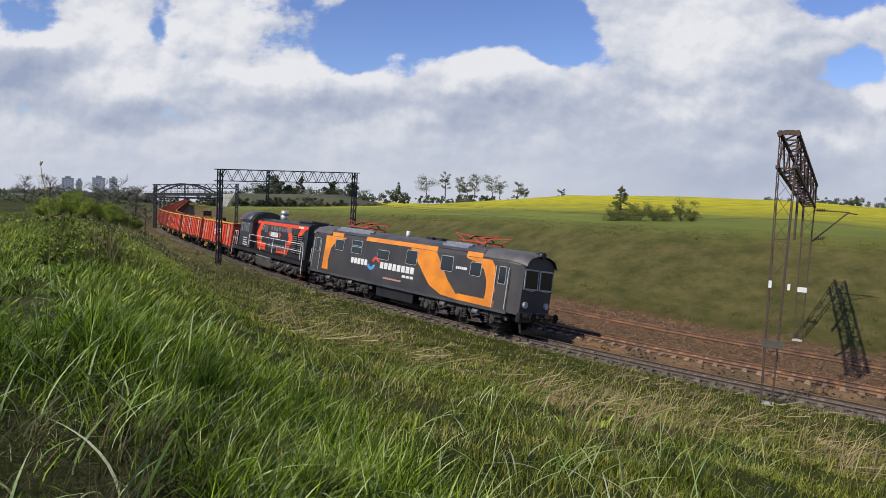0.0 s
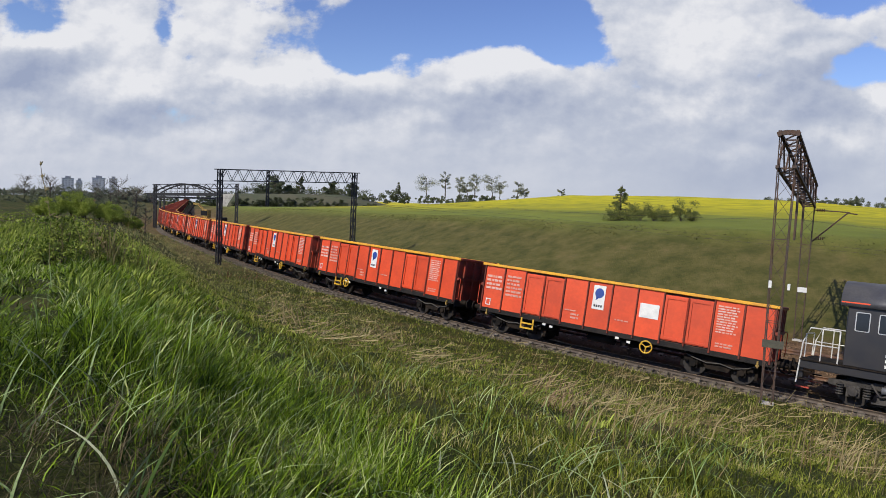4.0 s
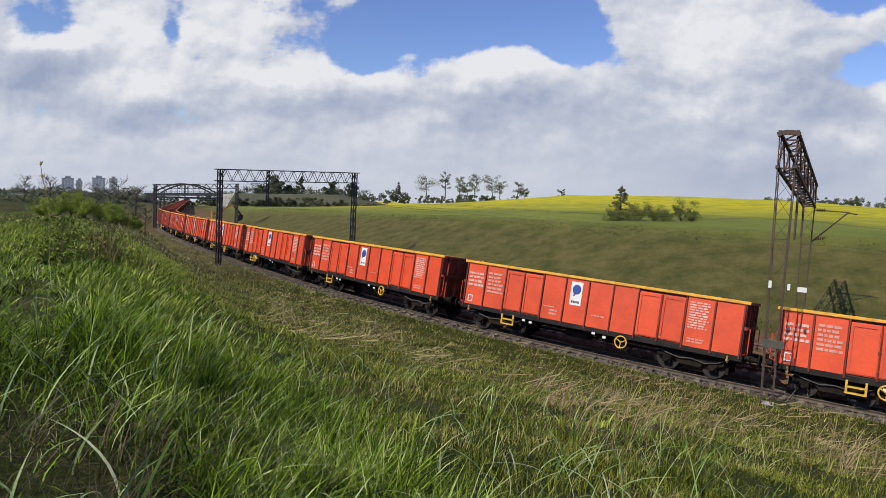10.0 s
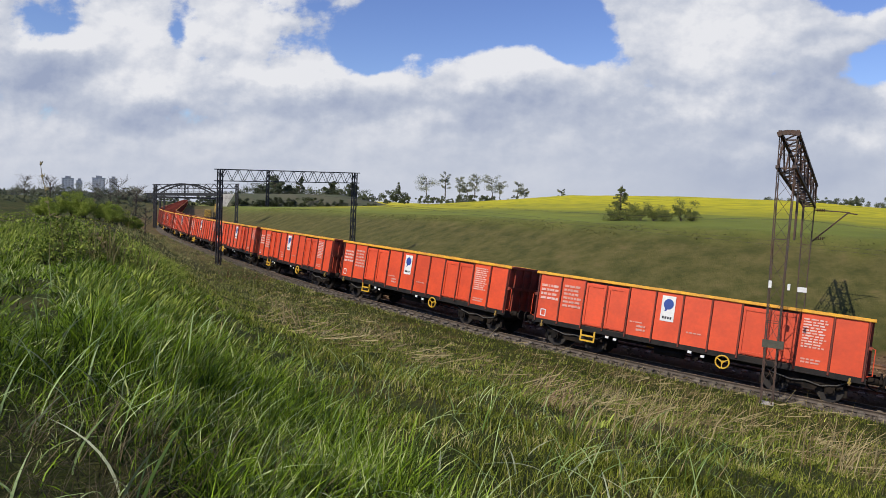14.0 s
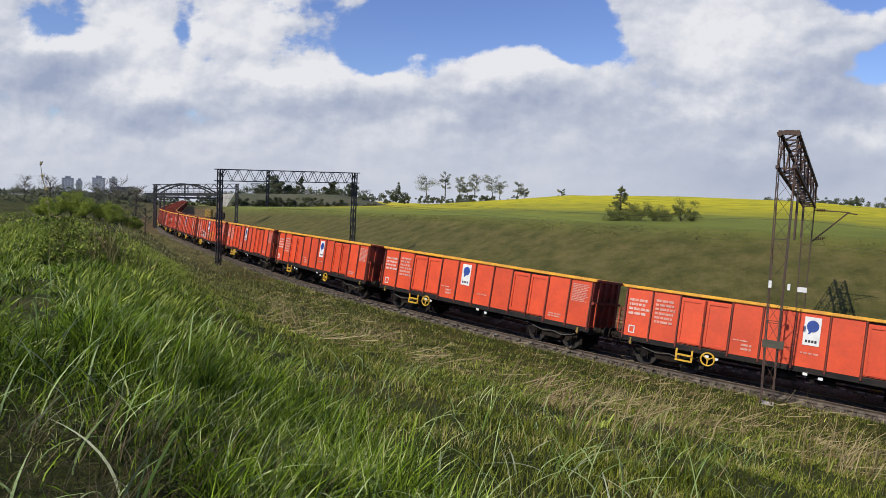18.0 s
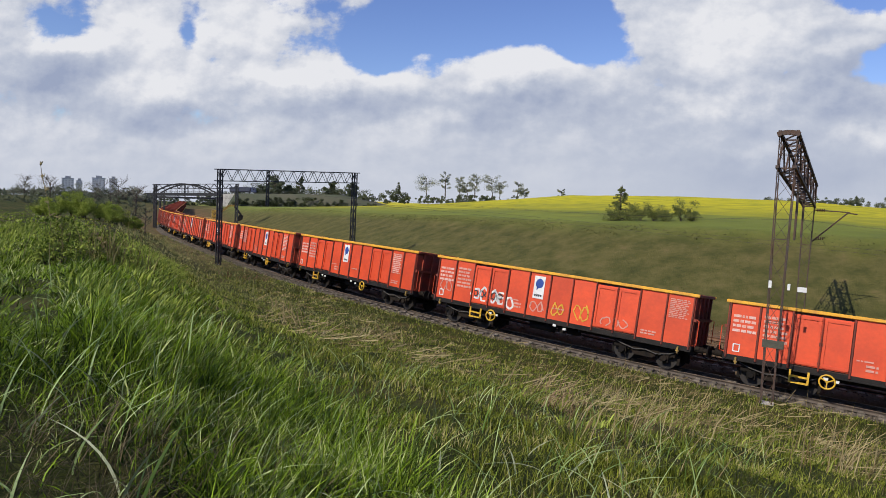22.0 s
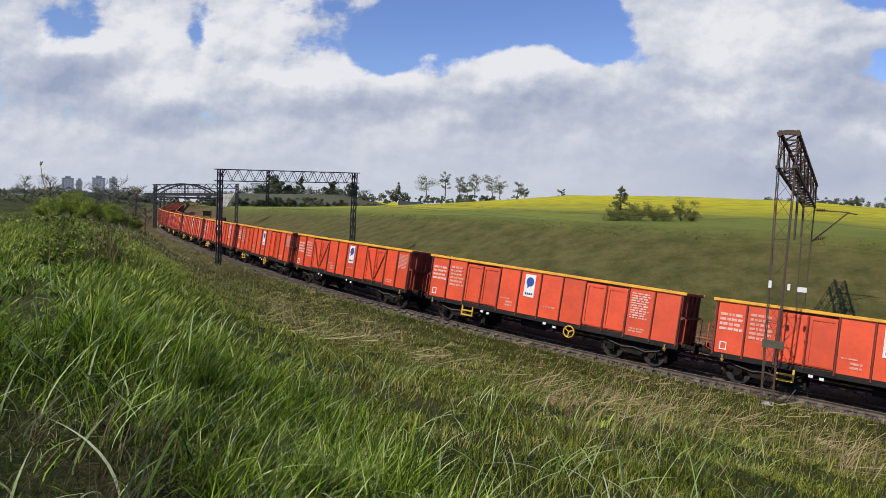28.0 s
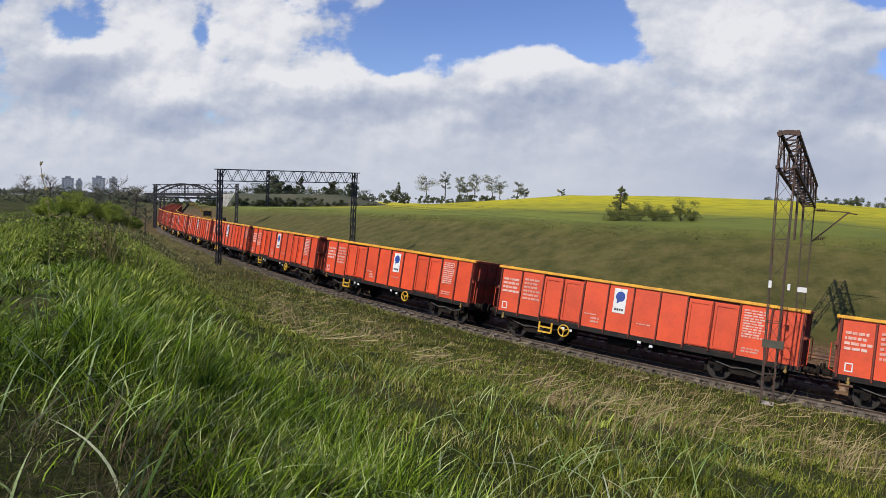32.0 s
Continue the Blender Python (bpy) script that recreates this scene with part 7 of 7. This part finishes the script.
for i, (x, y, h, w, base) in enumerate(((-113, 425, 17, 13, 0), (-103, 430, 13, 9, 0), (-95, 420, 18, 5, 0), (-78, 430, 15, 8, 2), (-64, 430, 14, 9, 2), (-124, 432, 12, 9, 0))):
    tree(x, y, h, w, 7000, 0.5, DARKLEAF, "leafy tree behind the road embankment", seed=180 + i, base=base, sparse=1.1)
# a row of bushes beside the cutting
for i, (x, y, h, w) in enumerate(((-33.0, 52.6, 1.3, 2.4), (-32.0, 53.0, 1.7, 2.2), (-31.2, 53.5, 2.1, 2.2), (-30.3, 54.0, 1.8, 2.2), (-29.4, 54.5, 1.7, 2.2), (-28.6, 55.0, 1.5, 2.0), (-27.9, 55.4, 1.4, 2.0), (-27.1, 55.8, 1.0, 1.6), (-31.6, 51.8, 1.3, 2.4), (-29.8, 52.8, 1.2, 2.4), (-28.2, 53.8, 1.0, 2.2))):
    tree(x, y, h, w, 5200, 0.05, HEDGELEAF, "fresh green bush in the hedge beside the cutting", "bush", 140 + i)
for i, (x, y, h, w) in enumerate(((-29.9, 57.4, 3.0, 2.2), (-28.4, 58.2, 3.1, 2.0), (-27.4, 58.6, 2.9, 1.8), (-32.3, 56.4, 2.3, 1.8))):
    tree(x, y, h, w, 700, 0.05, DARKLEAF, "thin bare-looking sapling behind the hedge", "tree", 160 + i, sparse=0.6)

# bare spring trees between the hedge and the town
for i, (x, y, h, w) in enumerate(((-70.5, 138, 8.0, 5.0), (-67.5, 140, 7.0, 4.5), (-73.5, 136, 6.4, 4.0), (-82, 133, 6.6, 4.0), (-86, 131, 5.6, 3.4), (-93, 127, 5.0, 3.2))):
    bare_tree(x, y, h, w, 260 + i)

# a tall weed and leafy shrub close to the brow
for i, (x, y, h, w, n) in enumerate(((-6.72, 11.2, 1.0, 0.7, 1500), (-6.5, 11.3, 0.85, 0.8, 1500), (-6.2, 11.6, 0.65, 0.8, 1200), (-5.9, 11.4, 0.5, 0.8, 1100), (-6.6, 10.6, 0.6, 0.8, 1100), (-6.0, 10.4, 0.45, 0.8, 900))):
    tree(x, y, h, w, n, 0.03, HERB, "leafy shrub at the edge of the meadow", "bush", 80 + i)


def tall_weed(x, y, h, seed):
    rng = random.Random(seed)
    thing = new("tall_weed")
    z = float(ground_z(x, y))
    thing.matrix_basis = Matrix.Translation((x, y, z))
    tagged(thing, "tall thin dry weed with a few seed heads", "weed")
    bm = bmesh.new()
    pts = [(-0.04 * k + rng.uniform(-0.02, 0.02), 0, h * k / 8) for k in range(9)]
    tube(bm, pts, 0.005, 5)
    part("stem", bm, STRAW, thing)
    for k in range(4, 9):
        bm = bmesh.new()
        p = Vector(pts[k])
        for _ in range(4):
            rod(bm, p, p + Vector((rng.uniform(-0.06, 0.06), rng.uniform(-0.05, 0.05), rng.uniform(0.0, 0.06))), 0.018, 5, 0.006)
        part("seed_head", bm, STRAW, thing)


tall_weed(-6.66, 11.05, 1.72, 2)
tall_weed(-6.45, 11.2, 0.8, 5)
tall_weed(-6.1, 11.5, 0.7, 6)
tall_weed(-5.8, 11.3, 0.6, 8)
wr = np.random.default_rng(44)
wx, wy = wr.normal(-6.1, 0.35, 260), wr.normal(11.3, 0.5, 260)
blades("dry_weeds", wx, wy, wr.uniform(0.4, 1.05, 260), wr.uniform(0.006, 0.014, 260), leafy("brown_weed_stems", (0.1, 0.08, 0.03), (0.32, 0.27, 0.12), 2.0), 0.25, label="brown dry weeds standing in a clump", seed=45, stray=0.8)

# ---------- tower blocks of the town ----------
# Wall and window colours paled together, standing in for distance haze
TOWER = material("hazed_tower_render", (0.5, 0.51, 0.54), 0.9, 0, 0.15, 0.05, 0.4)
TOWERDARK = material("hazed_tower_windows", (0.33, 0.34, 0.37), 0.5)


def tower(x, y, w, top):
    thing = new("tower_block")
    tagged(thing, "grey high-rise apartment block of the distant town", "building", "tower blocks")
    lo = -30
    thing.matrix_basis = Matrix.Translation((x, y, lo)) @ Matrix.Rotation(-math.atan2(x, y), 4, "Z")
    h = top - lo
    part("wall", made(box, -w / 2, w / 2, 0, 14, 0, h), TOWER, thing)
    part("roof_house", made(box, -w * 0.22, w * 0.25, 3, 10, h, h + 4), TOWERDARK, thing)
    part("roof", made(box, -w / 2 - 0.4, w / 2 + 0.4, -0.4, 14.4, h, h + 0.6), TOWERDARK, thing)
    for i in range(4):
        for j in range(9):
            xx, zz = -w / 2 + w * (i + 0.5) / 4, h - 3.2 - 3.0 * j
            part("window", made(box, xx - w * 0.06, xx + w * 0.06, -0.12, 0.02, zz - 0.8, zz + 0.8), TOWERDARK, thing)


for x, y, w, top in ((-609, 1034, 17, 15), (-595, 1042, 9, 12), (-571, 1056, 19, 18), (-552, 1066, 12, 18)):
    tower(x, y, w, top)
for i, (x, h) in enumerate(((-205, 11), (-196, 9), (-188, 12), (-221, 10), (-232, 9), (-262, 8))):
    tree(x, 345, h, 8, 1600, 0.25, DARKLEAF, "thin tree in the distance beside the town", seed=120 + i, base=-6.0, sparse=0.5)

for a in ((11.52, 22.35, 4.0, 0.1, 0.25), (12.05, 22.1, 3.95, 0.09, 0.22), (20.05, 35.4, 2.42, 0.46, 0.28)):
    mast_plate(*a, -0.52)

OLIVE = material("olive_enamel", (0.09, 0.085, 0.06), 0.6, 0, 0.3, 4, 30)
sign = part("warning_plate", made(box, -0.34, 0.34, -0.01, 0.01, -0.14, 0.14), OLIVE, bevel=0.004)
sign.matrix_basis = Matrix.Translation((11.72, 22.2, 1.9)) @ Matrix.Rotation(-0.52, 4, "Z")
tagged(sign, "weathered olive enamel plate across a lattice mast", "plate")


# ---------- what moves ----------
GAIN_T, GAIN_S = (0, 13, 16, 19, 22, 25, 28, 32), (0, 0, 0.05, 0.15, 0.27, 0.5, 0.83, 1.15)    # the train gains a little speed


def motions():
    times = [0.5 * i for i in range(65)]
    for thing, s0, hp in TRAIN:
        walk(thing, [(t, vehicle_pose(s0 - SPEED * t - np.interp(t, GAIN_T, GAIN_S), hp)) for t in times])
    walk(LORRY, [(t, lorry_pose(t)) for t in [0, 6, 12] + [16 + 0.5 * i for i in range(33)]])
    # the excavator swings its arm to and fro
    swing = ((0, 200), (3, 196), (4.5, 150), (6.5, 100), (8, 35), (10.5, 28), (12, 85), (14, 105), (17, 100), (19, 75), (20, 40), (21, 20), (22.3, 24), (23.2, 60), (24.5, 105), (26, 150), (27.5, 195), (32, 200))
    walk(DIGGER_BODY, [(t, pose(0, 0, 0, 0, 0, a)) for t, a in swing])
    walk(CLOUDS, [(0.0, CLOUD_POSE @ pose(0, 0, 0, 0, 0.0, 0)), (32.0, CLOUD_POSE @ pose(0, 0, 0, 0, -3.3, 0))])


motions()
